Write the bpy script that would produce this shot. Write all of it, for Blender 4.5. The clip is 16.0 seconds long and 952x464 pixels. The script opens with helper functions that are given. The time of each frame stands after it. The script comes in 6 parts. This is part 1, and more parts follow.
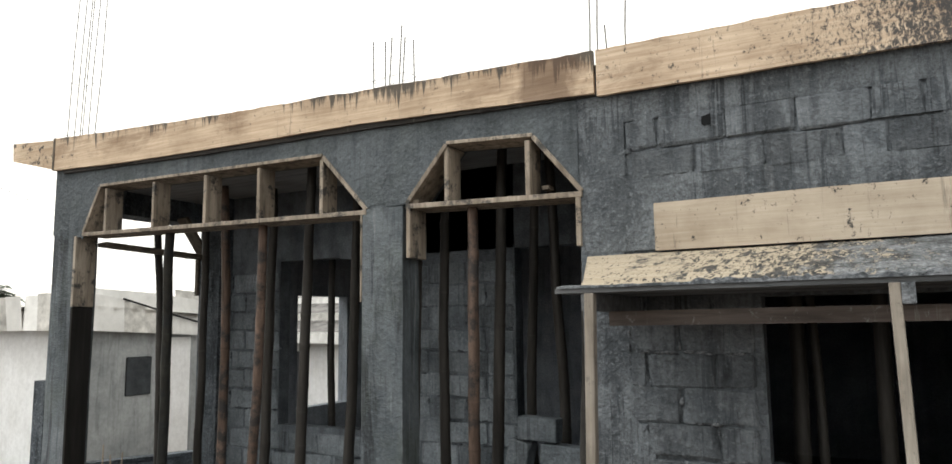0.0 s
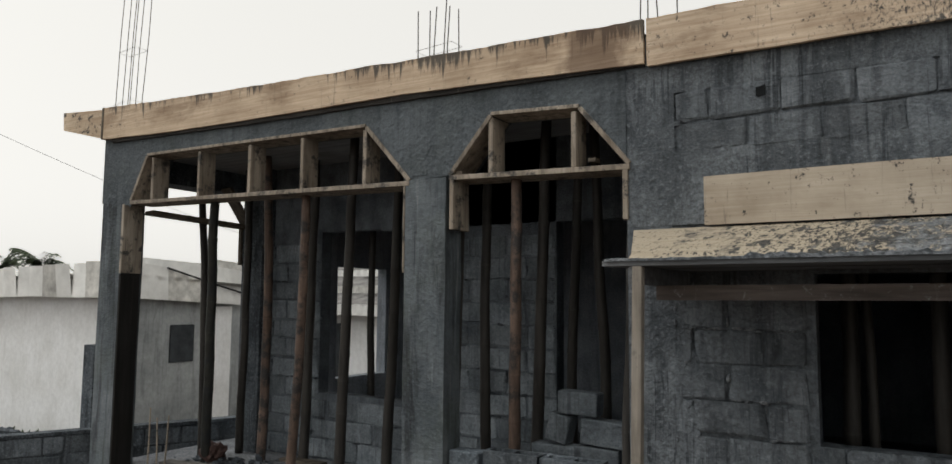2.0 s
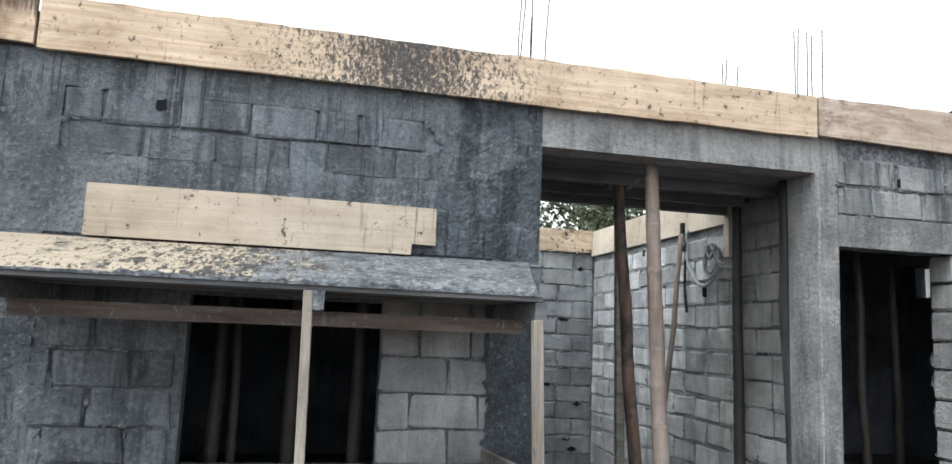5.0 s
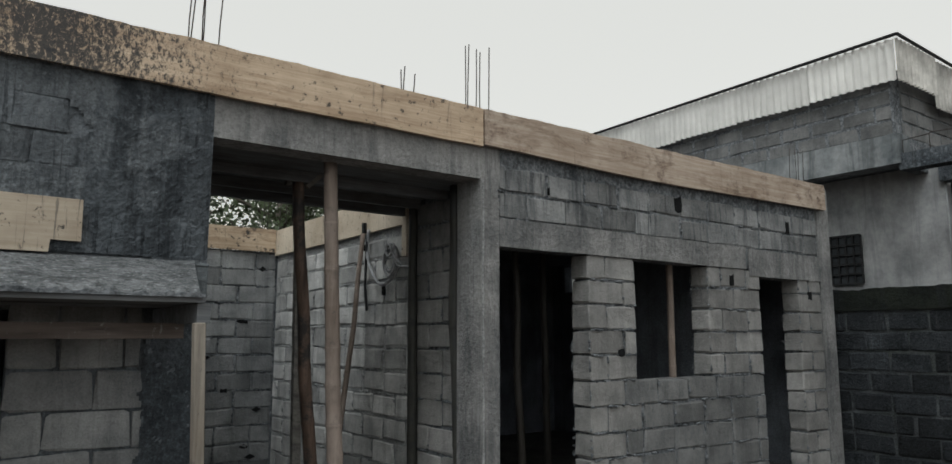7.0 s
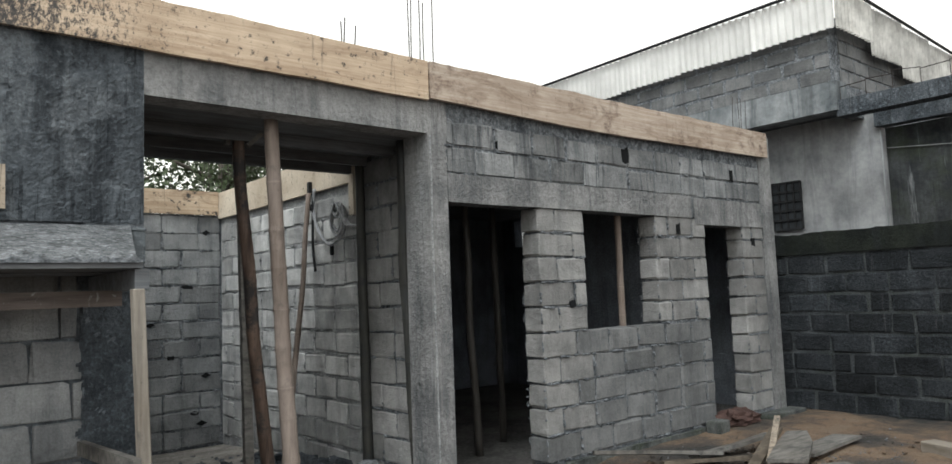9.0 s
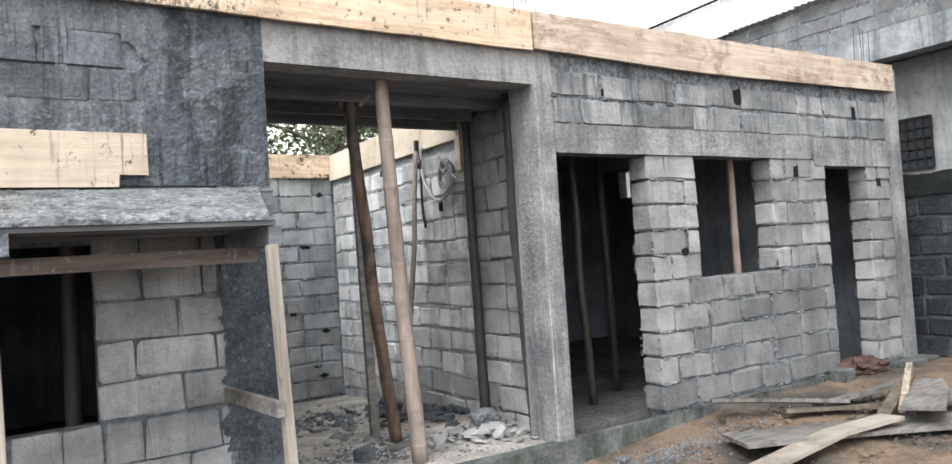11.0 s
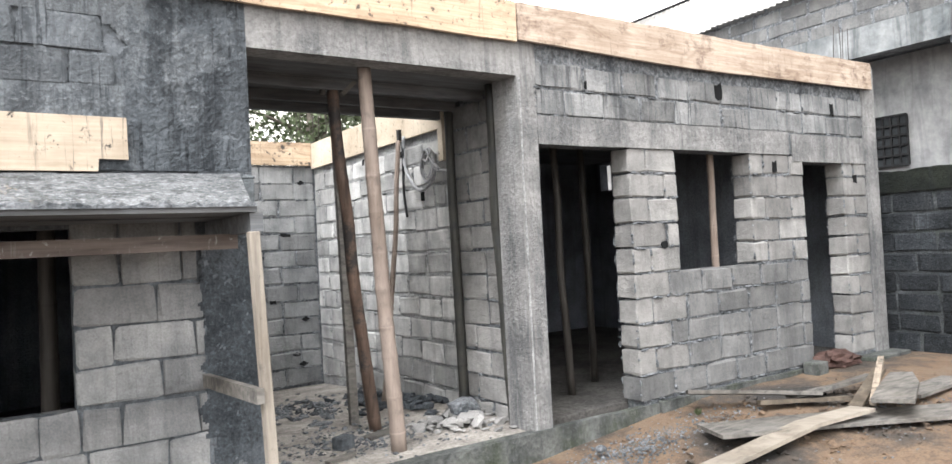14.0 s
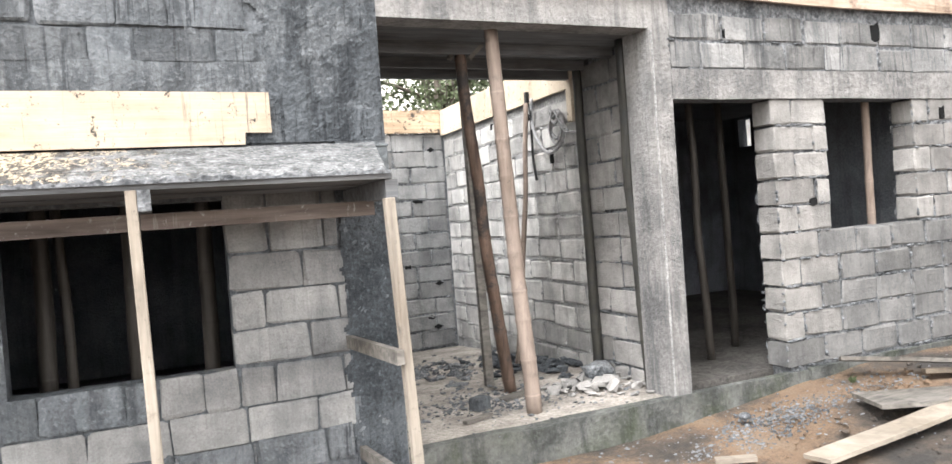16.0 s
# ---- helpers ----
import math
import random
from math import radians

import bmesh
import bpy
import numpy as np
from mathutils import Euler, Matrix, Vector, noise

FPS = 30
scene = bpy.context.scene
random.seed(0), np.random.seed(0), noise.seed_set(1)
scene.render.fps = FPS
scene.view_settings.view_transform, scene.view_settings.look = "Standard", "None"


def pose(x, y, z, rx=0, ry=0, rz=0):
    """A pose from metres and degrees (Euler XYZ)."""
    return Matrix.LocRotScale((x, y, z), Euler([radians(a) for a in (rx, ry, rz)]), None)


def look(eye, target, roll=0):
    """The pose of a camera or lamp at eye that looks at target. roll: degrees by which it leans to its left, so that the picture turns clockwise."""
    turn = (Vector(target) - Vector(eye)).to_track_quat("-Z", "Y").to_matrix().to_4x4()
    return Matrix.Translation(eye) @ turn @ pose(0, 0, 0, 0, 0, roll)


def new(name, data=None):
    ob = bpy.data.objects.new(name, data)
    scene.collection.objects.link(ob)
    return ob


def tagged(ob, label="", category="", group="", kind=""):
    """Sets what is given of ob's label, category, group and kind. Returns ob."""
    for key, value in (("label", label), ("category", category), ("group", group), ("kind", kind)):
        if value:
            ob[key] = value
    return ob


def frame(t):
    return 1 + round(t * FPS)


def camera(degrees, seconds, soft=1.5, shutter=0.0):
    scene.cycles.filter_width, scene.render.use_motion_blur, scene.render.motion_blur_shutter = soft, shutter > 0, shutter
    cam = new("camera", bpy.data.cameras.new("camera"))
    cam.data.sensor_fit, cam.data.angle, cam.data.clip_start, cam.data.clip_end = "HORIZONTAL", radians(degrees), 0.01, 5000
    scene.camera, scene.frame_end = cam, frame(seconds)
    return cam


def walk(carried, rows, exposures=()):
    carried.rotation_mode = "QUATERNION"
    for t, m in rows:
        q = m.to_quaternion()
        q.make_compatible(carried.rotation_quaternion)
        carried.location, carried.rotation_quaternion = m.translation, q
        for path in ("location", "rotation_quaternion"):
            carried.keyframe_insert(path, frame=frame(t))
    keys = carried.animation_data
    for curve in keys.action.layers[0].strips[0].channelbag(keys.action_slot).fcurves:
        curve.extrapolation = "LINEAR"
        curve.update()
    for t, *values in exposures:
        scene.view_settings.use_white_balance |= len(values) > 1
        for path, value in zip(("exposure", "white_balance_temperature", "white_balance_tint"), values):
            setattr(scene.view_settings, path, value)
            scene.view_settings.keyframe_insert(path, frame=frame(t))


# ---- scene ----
cam = camera(65.81, 16.0)

PATH = [
    (0.0, pose(-0.423, -4.403, 1.422, 97.19, 0.74, 28.65)),
    (0.5, pose(-0.465, -4.423, 1.404, 96.55, -0.67, 34.22)),
    (1.0, pose(-0.507, -4.443, 1.386, 96.41, -1.87, 36.47)),
    (1.2, look((-0.519, -4.440, 1.393), (-1.721, -2.852, 1.570), 1.0)),
    (1.5, pose(-0.500, -4.420, 1.390, 94.45, -0.47, 36.47)),
    (2.0, pose(-0.493, -4.397, 1.395, 95.37, -0.40, 31.27)),
    (2.5, pose(-0.464, -4.389, 1.410, 96.14, -0.63, 24.89)),
    (3.0, pose(-0.435, -4.382, 1.425, 96.55, -0.95, 16.84)),
    (3.5, pose(-0.406, -4.362, 1.415, 95.83, -1.29, 6.63)),
    (4.0, pose(-0.378, -4.342, 1.404, 95.90, -1.92, -0.77)),
    (4.5, pose(-0.356, -4.333, 1.410, 95.92, -2.28, -4.97)),
    (5.0, pose(-0.335, -4.324, 1.416, 97.75, -2.36, -12.48)),
    (7.5, pose(-0.195, -4.292, 1.410, 97.06, -1.05, -38.61)),
    (7.8, pose(-0.183, -4.277, 1.412, 95.50, -2.43, -38.86)),
    (8.0, pose(-0.175, -4.267, 1.413, 96.20, -0.63, -38.19)),
    (10.5, pose(-0.223, -4.254, 1.373, 93.70, 3.31, -39.78)),
    (11.0, pose(-0.260, -4.238, 1.366, 91.96, 3.74, -31.86)),
    (11.5, pose(-0.296, -4.221, 1.360, 93.38, 1.50, -27.53)),
    (12.0, pose(-0.335, -4.216, 1.386, 96.18, -1.87, -14.68)),
    (12.1, pose(-0.342, -4.214, 1.391, 95.03, -0.74, -13.17)),
    (12.5, pose(-0.373, -4.210, 1.411, 91.63, 3.10, -19.74)),
    (13.0, pose(-0.322, -4.230, 1.390, 92.12, 2.31, -28.80)),
    (13.5, pose(-0.270, -4.249, 1.369, 91.79, 2.95, -33.87)),
    (14.0, pose(-0.274, -4.248, 1.361, 91.16, 2.97, -33.38)),
    (14.5, pose(-0.278, -4.247, 1.353, 90.59, 3.63, -33.28)),
    (15.0, pose(-0.276, -4.231, 1.354, 90.44, 4.38, -29.00)),
    (15.5, pose(-0.274, -4.215, 1.354, 89.54, 4.06, -24.68)),
    (16.0, pose(-0.272, -4.199, 1.355, 88.99, 4.20, -23.42)),
]
EXPOSURES = [
    (0.0, -0.12, 6230, 8), (0.5, -0.55, 6230, 8), (1.0, -0.85, 6230, 8), (1.5, -0.95, 6230, 8), (2.5, -0.7, 6130, 9),
    (3.0, -0.55, 6050, 8), (3.5, -0.62, 5780, 8), (4.0, 0.22, 5680, 8), (4.5, 0.4, 5700, 8), (5.0, 0.3, 5750, 8),
    (7.5, -1.15, 6050, 6), (8.0, -1.15, 6050, 6), (8.2, -1.0, 6050, 6), (10.5, 0.62, 5980, 10), (11.5, 0.9, 6050, 11), (12.0, 0.92, 6080, 12), (12.5, 0.8, 6100, 12), (13.2, 0.99, 6120, 12),
    (14.0, 1.0, 6150, 12), (14.5, 1.1, 6180, 12), (16.0, 1.33, 6330, 13)]
walk(cam, PATH, EXPOSURES)
SKY_GAIN, SKY_BASE = 0.6, 9.5

# ---- light ----
world = bpy.data.worlds.new("overcast_sky")
scene.world = world
world.use_nodes = True
wn, wl = world.node_tree.nodes, world.node_tree.links
sky = wn.new("ShaderNodeTexSky")
sky.sky_type = 'NISHITA'
sky.sun_disc = False
sky.sun_elevation = radians(51)
sky.sun_rotation = radians(237)
sky.air_density = 1.0
sky.dust_density = 4.0
# thick cloud: the sky's light loses most of its blue
grey = wn.new("ShaderNodeRGBToBW")
wl.new(sky.outputs["Color"], grey.inputs[0])
lift = wn.new("ShaderNodeMath")
lift.operation = 'MULTIPLY_ADD'
lift.inputs[1].default_value = SKY_GAIN
lift.inputs[2].default_value = SKY_BASE
wl.new(grey.outputs[0], lift.inputs[0])
tint = wn.new("ShaderNodeMix")
tint.data_type = 'RGBA'
tint.blend_type = 'MULTIPLY'
tint.inputs[0].default_value = 1.0
wl.new(lift.outputs[0], tint.inputs[6])
tint.inputs[7].default_value = (1.0, 0.95, 0.87, 1)
wl.new(tint.outputs[2], wn["Background"].inputs["Color"])
wn["Background"].inputs["Strength"].default_value = 0.15

sun_data = bpy.data.lights.new("sun", 'SUN')
sun_data.energy = 1.5
sun_data.angle = radians(18)
sun_data.color = (1.0, 0.97, 0.92)
sun = new("sun", sun_data)
sun.matrix_world = look((-10, -6.5, 15), (0, 0, 0))


# ---- materials ----
def nodes_of(name):
    m = bpy.data.materials.new(name)
    m.use_nodes = True
    nt = m.node_tree
    return m, nt.nodes, nt.links, nt.nodes["Principled BSDF"]


def noise_node(n, l, scale, detail=6.0, rough=0.6, stretch=None, obj=True):
    tc = n.new("ShaderNodeTexCoord")
    tex = n.new("ShaderNodeTexNoise")
    tex.inputs["Scale"].default_value = scale
    tex.inputs["Detail"].default_value = detail
    tex.inputs["Roughness"].default_value = rough
    geo = n.new("ShaderNodeNewGeometry")
    src = geo.outputs["Position"] if obj else tc.outputs["Object"]
    if stretch:
        mp = n.new("ShaderNodeMapping")
        mp.inputs["Scale"].default_value = stretch
        l.new(src, mp.inputs["Vector"])
        l.new(mp.outputs[0], tex.inputs["Vector"])
        tex.inputs["Distortion"].default_value = 0.5
    else:
        l.new(src, tex.inputs["Vector"])
    return tex


def ramp_node(n, l, source, stops):
    r = n.new("ShaderNodeValToRGB")
    els = r.color_ramp.elements
    while len(els) < len(stops):
        els.new(0.5)
    for e, (p, c) in zip(els, stops):
        e.position = p
        e.color = (*c, 1) if len(c) == 3 else c
    l.new(source, r.inputs[0])
    return r


def mix_node(n, l, kind, fac, a, b):
    m = n.new("ShaderNodeMix")
    m.data_type = 'RGBA'
    m.blend_type = kind
    for sock, v in ((m.inputs[0], fac), (m.inputs[6], a), (m.inputs[7], b)):
        if isinstance(v, (int, float)):
            sock.default_value = v
        elif isinstance(v, tuple):
            sock.default_value = (*v, 1)
        else:
            l.new(v, sock)
    return m.outputs[2]


def bump_on(n, l, bsdf, height, strength, distance=0.01):
    b = n.new("ShaderNodeBump")
    b.inputs["Strength"].default_value = strength
    b.inputs["Distance"].default_value = distance
    l.new(height, b.inputs["Height"])
    l.new(b.outputs[0], bsdf.inputs["Normal"])


def grey3(v, warm=0.0):
    return (v * (1 + warm), v, v * (1 - warm))


CEMENT_CAST = (0.97, 1.0, 1.06)


def concrete_like(name, dark, light, streak=0.5, patch=1.6, grain=45.0, bump=0.5, rough=0.85, vary=0.0, moss=0.0, splash=0.0, pale=0.0, gritty=0.75, specks=0.0, drips=0.0, rubble=0.0, stain=(0.02, 0.022, 0.025)):
    """Cement surfaces: blotches, vertical run-off streaks, grain and pits."""
    m, n, l, bsdf = nodes_of(name)
    blot = noise_node(n, l, patch, 7, 0.65)
    base = ramp_node(n, l, blot.outputs["Fac"], [(0.36, dark), (0.63, light)]).outputs[0]
    fine = noise_node(n, l, grain, 5, 0.7)
    base = mix_node(n, l, 'MULTIPLY', gritty, base, ramp_node(n, l, fine.outputs["Fac"], [(0.34, grey3(0.35)), (0.6, grey3(1.15))]).outputs[0])
    if streak:
        runs = noise_node(n, l, 1.0, 6, 0.65, (6.0, 6.0, 0.7))
        base = mix_node(n, l, 'MIX', ramp_node(n, l, runs.outputs["Fac"], [(0.5, grey3(0.0)), (0.62, grey3(streak))]).outputs[0], base, stain)
    if splash:
        spots = noise_node(n, l, 9.0, 8, 0.75)
        base = mix_node(n, l, 'MIX', ramp_node(n, l, spots.outputs["Fac"], [(0.56, grey3(0.0)), (0.64, grey3(splash))]).outputs[0], base, (0.015, 0.016, 0.018))
    if pale:
        lime = noise_node(n, l, 1.0, 6, 0.7, (8.0, 8.0, 0.6))
        base = mix_node(n, l, 'MIX', ramp_node(n, l, lime.outputs["Fac"], [(0.6, grey3(0.0)), (0.7, grey3(pale))]).outputs[0], base, (0.42, 0.43, 0.42))
    if moss:
        mo = noise_node(n, l, 2.2, 8, 0.7)
        base = mix_node(n, l, 'MIX', ramp_node(n, l, mo.outputs["Fac"], [(0.48, grey3(0.0)), (0.66, grey3(moss))]).outputs[0], base, (0.05, 0.062, 0.03))
    if rubble:
        # coarse trowelled and thrown patches with crisp borders, pale and dark
        rag = noise_node(n, l, 3.2, 12, 0.72, (1.0, 1.0, 0.6))
        base = mix_node(n, l, 'MIX', ramp_node(n, l, rag.outputs["Fac"], [(0.52, grey3(0.0)), (0.6, grey3(rubble))]).outputs[0], base, tuple(min(0.6, 1.25 * c) for c in light))
        base = mix_node(n, l, 'MIX', ramp_node(n, l, rag.outputs["Fac"], [(0.4, grey3(rubble)), (0.47, grey3(0.0))]).outputs[0], base, tuple(0.5 * c for c in dark))
    if drips:
        thin = noise_node(n, l, 1.0, 4, 0.6, (34.0, 34.0, 1.3))
        where = noise_node(n, l, 1.4, 4, 0.6)
        gate = mix_node(n, l, 'MULTIPLY', 1.0, ramp_node(n, l, thin.outputs["Fac"], [(0.55, grey3(0.0)), (0.61, grey3(drips))]).outputs[0], ramp_node(n, l, where.outputs["Fac"], [(0.46, grey3(0.05)), (0.58, grey3(1.0))]).outputs[0])
        base = mix_node(n, l, 'MIX', gate, base, stain)
    crumbs = noise_node(n, l, 30.0, 4, 0.65)
    if specks:
        base = mix_node(n, l, 'MIX', ramp_node(n, l, crumbs.outputs["Fac"], [(0.38, grey3(specks)), (0.45, grey3(0.0))]).outputs[0], base, tuple(0.35 * c for c in dark))
        base = mix_node(n, l, 'MIX', ramp_node(n, l, crumbs.outputs["Fac"], [(0.56, grey3(0.0)), (0.64, grey3(specks * 0.8))]).outputs[0], base, tuple(min(0.6, 1.7 * c) for c in light))
    if vary:
        info = n.new("ShaderNodeObjectInfo")
        base = mix_node(n, l, 'MULTIPLY', 1.0, base, ramp_node(n, l, info.outputs["Random"], [(0.0, grey3(1 - vary)), (1.0, grey3(1 + vary * 0.5))]).outputs[0])
    base = mix_node(n, l, 'MULTIPLY', 1.0, base, CEMENT_CAST)
    l.new(base, bsdf.inputs["Base Color"])
    bsdf.inputs["Roughness"].default_value = rough
    bsdf.inputs["Specular IOR Level"].default_value = 0.2
    rough_h = mix_node(n, l, 'MIX', 0.6, fine.outputs["Fac"], noise_node(n, l, 14.0, 8, 0.75).outputs["Fac"])
    if specks:
        rough_h = mix_node(n, l, 'MIX', 0.5, rough_h, crumbs.outputs["Fac"])
    bump_on(n, l, bsdf, rough_h, bump, 0.045)
    return m


def wood_like(name, dark, light, along=(1.2, 30.0, 30.0), splat=0.0, splat_colour=(0.03, 0.033, 0.036), splat_scale=5.0, edge=(0.55, 0.62), rough=0.75, bump=0.25, brown=0.0):
    m, n, l, bsdf = nodes_of(name)
    grain = noise_node(n, l, 1.0, 6, 0.65, along)
    base = ramp_node(n, l, grain.outputs["Fac"], [(0.3, dark), (0.66, light)]).outputs[0]
    blot = noise_node(n, l, 1.7, 5, 0.6)
    base = mix_node(n, l, 'MULTIPLY', 0.7, base, ramp_node(n, l, blot.outputs["Fac"], [(0.32, (0.62, 0.56, 0.5)), (0.6, (1.08, 1.06, 1.04))]).outputs[0])
    if brown:
        damp = noise_node(n, l, 1.0, 9, 0.72, (1.3, 4.0, 4.5))
        base = mix_node(n, l, 'MIX', ramp_node(n, l, damp.outputs["Fac"], [(0.52, grey3(0.0)), (0.62, grey3(brown))]).outputs[0], base, (0.15, 0.088, 0.05))
    if splat:
        s1 = noise_node(n, l, splat_scale, 9, 0.72)
        base = mix_node(n, l, 'MIX', ramp_node(n, l, s1.outputs["Fac"], [(edge[0], grey3(0.0)), (edge[1], grey3(splat))]).outputs[0], base, splat_colour)
        runs = noise_node(n, l, 1.0, 6, 0.7, (22.0, 22.0, 1.3))
        base = mix_node(n, l, 'MIX', ramp_node(n, l, runs.outputs["Fac"], [(0.6, grey3(0.0)), (0.7, grey3(0.6 * splat))]).outputs[0], base, splat_colour)
        fleck = noise_node(n, l, 30.0, 7, 0.75, (1.0, 1.0, 0.55))
        base = mix_node(n, l, 'MIX', ramp_node(n, l, fleck.outputs["Fac"], [(0.62, grey3(0.0)), (0.67, grey3(0.85 * splat))]).outputs[0], base, splat_colour)
    info = n.new("ShaderNodeObjectInfo")
    base = mix_node(n, l, 'MULTIPLY', 1.0, base, ramp_node(n, l, info.outputs["Random"], [(0.0, grey3(0.8)), (1.0, grey3(1.1))]).outputs[0])
    l.new(base, bsdf.inputs["Base Color"])
    bsdf.inputs["Roughness"].default_value = rough
    bsdf.inputs["Specular IOR Level"].default_value = 0.2
    bump_on(n, l, bsdf, grain.outputs["Fac"], bump, 0.006)
    return m


def plain(name, colour, rough=0.6, metal=0.0, scale=12.0, spread=0.35, bump=0.1, vary=0.0):
    m, n, l, bsdf = nodes_of(name)
    t = noise_node(n, l, scale, 5, 0.65)
    lo, hi = tuple(c * (1 - spread) for c in colour), tuple(c * (1 + spread) for c in colour)
    base = ramp_node(n, l, t.outputs["Fac"], [(0.32, lo), (0.68, hi)]).outputs[0]
    if vary:
        info = n.new("ShaderNodeObjectInfo")
        base = mix_node(n, l, 'MULTIPLY', 1.0, base, ramp_node(n, l, info.outputs["Random"], [(0.0, grey3(1 - vary)), (1.0, grey3(1.0))]).outputs[0])
    l.new(base, bsdf.inputs["Base Color"])
    bsdf.inputs["Roughness"].default_value = rough
    bsdf.inputs["Specular IOR Level"].default_value = 0.2
    bsdf.inputs["Metallic"].default_value = metal
    bump_on(n, l, bsdf, t.outputs["Fac"], bump, 0.01)
    return m


M = {}
M["block"] = concrete_like("cement_block", (0.204, 0.2, 0.188), (0.352, 0.34, 0.317), streak=0.25, patch=3.4, grain=90, bump=0.6, vary=0.28, gritty=0.22, specks=0.06, drips=0.12, rubble=0.06, stain=(0.07, 0.074, 0.076))
M["block_streak"] = concrete_like("streaked_cement_block", (0.163, 0.167, 0.164), (0.321, 0.32, 0.307), streak=0.6, patch=3.0, grain=45, bump=0.7, vary=0.35, gritty=0.25, pale=0.3, specks=0.08, drips=0.6, rubble=0.08, stain=(0.055, 0.06, 0.064))
# Lighter copy of the block; the open court's daylight is in its colour.
M["block_skylit"] = concrete_like("skylit_cement_block", (0.367, 0.366, 0.346), (0.632, 0.62, 0.58), streak=0.25, patch=3.2, grain=90, bump=0.6, vary=0.3, gritty=0.22, specks=0.08, drips=0.15, rubble=0.08, stain=(0.15, 0.15, 0.145))
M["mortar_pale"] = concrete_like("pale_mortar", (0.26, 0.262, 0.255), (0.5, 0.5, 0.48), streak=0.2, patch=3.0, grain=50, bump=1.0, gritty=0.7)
M["block_wet"] = concrete_like("damp_cement_block", (0.1, 0.115, 0.125), (0.215, 0.234, 0.246), streak=0.5, patch=2.0, grain=55, bump=0.9, vary=0.4, gritty=0.4, specks=0.35, drips=0.4)
M["block_mid"] = concrete_like("grey_cement_block", (0.168, 0.172, 0.17), (0.321, 0.322, 0.31), streak=0.22, patch=2.6, grain=90, bump=0.6, vary=0.25, gritty=0.3, specks=0.05, drips=0.18, rubble=0.1, stain=(0.035, 0.04, 0.044))
M["block_dark"] = concrete_like("blackened_cement_block", (0.012, 0.0143, 0.016), (0.044, 0.049, 0.053), streak=0.4, patch=2.0, grain=60, bump=0.8, vary=0.5, specks=0.35, pale=0.18)
M["mortar"] = concrete_like("cement_mortar", (0.09, 0.098, 0.104), (0.24, 0.25, 0.254), streak=0.2, patch=5.0, grain=40, bump=1.0, gritty=0.6, specks=0.5)
M["mortar_wet"] = concrete_like("damp_cement_mortar", (0.055, 0.063, 0.07), (0.15, 0.164, 0.175), streak=0.4, patch=3.0, grain=60, bump=1.0)
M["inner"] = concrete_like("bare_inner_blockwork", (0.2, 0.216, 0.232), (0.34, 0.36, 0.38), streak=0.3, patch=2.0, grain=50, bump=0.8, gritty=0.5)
# Darker copy of the inner blockwork; the right rooms' shade is in its colour.
M["inner_shade"] = concrete_like("shade_toned_inner_blockwork", (0.12, 0.13, 0.14), (0.22, 0.235, 0.25), streak=0.3, patch=2.0, grain=50, bump=0.8, gritty=0.5)
# Lighter copy of the damp mortar, to brighten the porch's shade.
M["mortar_porch"] = concrete_like("lifted_damp_porch_mortar", (0.09, 0.102, 0.112), (0.2, 0.218, 0.232), streak=0.35, patch=3.0, grain=60, bump=0.9, gritty=0.5)
# Damp brown floor, darkened further to carry the rooms' shade.
M["floor_damp_shade"] = concrete_like("damp_earthy_shade_floor", (0.06, 0.058, 0.054), (0.14, 0.132, 0.12), streak=0.0, patch=1.5, grain=35, bump=0.8, specks=0.3)
M["mortar_dark"] = concrete_like("dark_wall_mortar", (0.035, 0.039, 0.041), (0.1, 0.107, 0.108), streak=0.3, patch=3.0, grain=60, bump=0.9, moss=0.25)
M["block_smeared"] = concrete_like("smeared_cement_block", (0.085, 0.095, 0.102), (0.19, 0.203, 0.21), streak=0.55, patch=1.7, grain=50, bump=0.9, vary=0.3, gritty=0.4, specks=0.25, drips=0.75, rubble=0.3, stain=(0.03, 0.034, 0.038))
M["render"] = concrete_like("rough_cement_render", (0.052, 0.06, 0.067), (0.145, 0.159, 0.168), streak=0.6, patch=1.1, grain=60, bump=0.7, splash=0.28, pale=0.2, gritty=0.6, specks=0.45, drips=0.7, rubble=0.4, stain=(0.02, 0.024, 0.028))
M["render_wet"] = concrete_like("wet_dark_render", (0.032, 0.038, 0.043), (0.098, 0.11, 0.118), streak=0.4, patch=1.6, grain=60, bump=0.6, gritty=0.5, specks=0.3, drips=0.3, rubble=0.3)
M["concrete"] = concrete_like("cast_concrete", (0.08, 0.092, 0.098), (0.185, 0.201, 0.206), streak=0.75, patch=1.3, grain=40, bump=0.7, rough=0.7, pale=0.4, gritty=0.2, specks=0.12, drips=0.55, rubble=0.12, moss=0.3)
M["beam_pale"] = concrete_like("pale_cast_concrete", (0.168, 0.168, 0.163), (0.336, 0.328, 0.31), streak=0.45, patch=2.0, grain=36, bump=0.9, rough=0.8, pale=0.3, gritty=0.4, specks=0.12, drips=0.3, rubble=0.2, stain=(0.055, 0.06, 0.064))
M["render_porch"] = concrete_like("smooth_dark_render", (0.058, 0.066, 0.07), (0.125, 0.138, 0.144), streak=0.3, patch=0.9, grain=70, bump=0.6, gritty=0.35, pale=0.06, specks=0.22, drips=0.22, rubble=0.2, moss=0.15, stain=(0.026, 0.03, 0.032))
M["slab"] = concrete_like("slab_concrete", (0.05, 0.055, 0.052), (0.15, 0.154, 0.142), streak=0.5, patch=2.4, grain=26, bump=0.8, moss=0.5, gritty=0.45, specks=0.2, rubble=0.3)
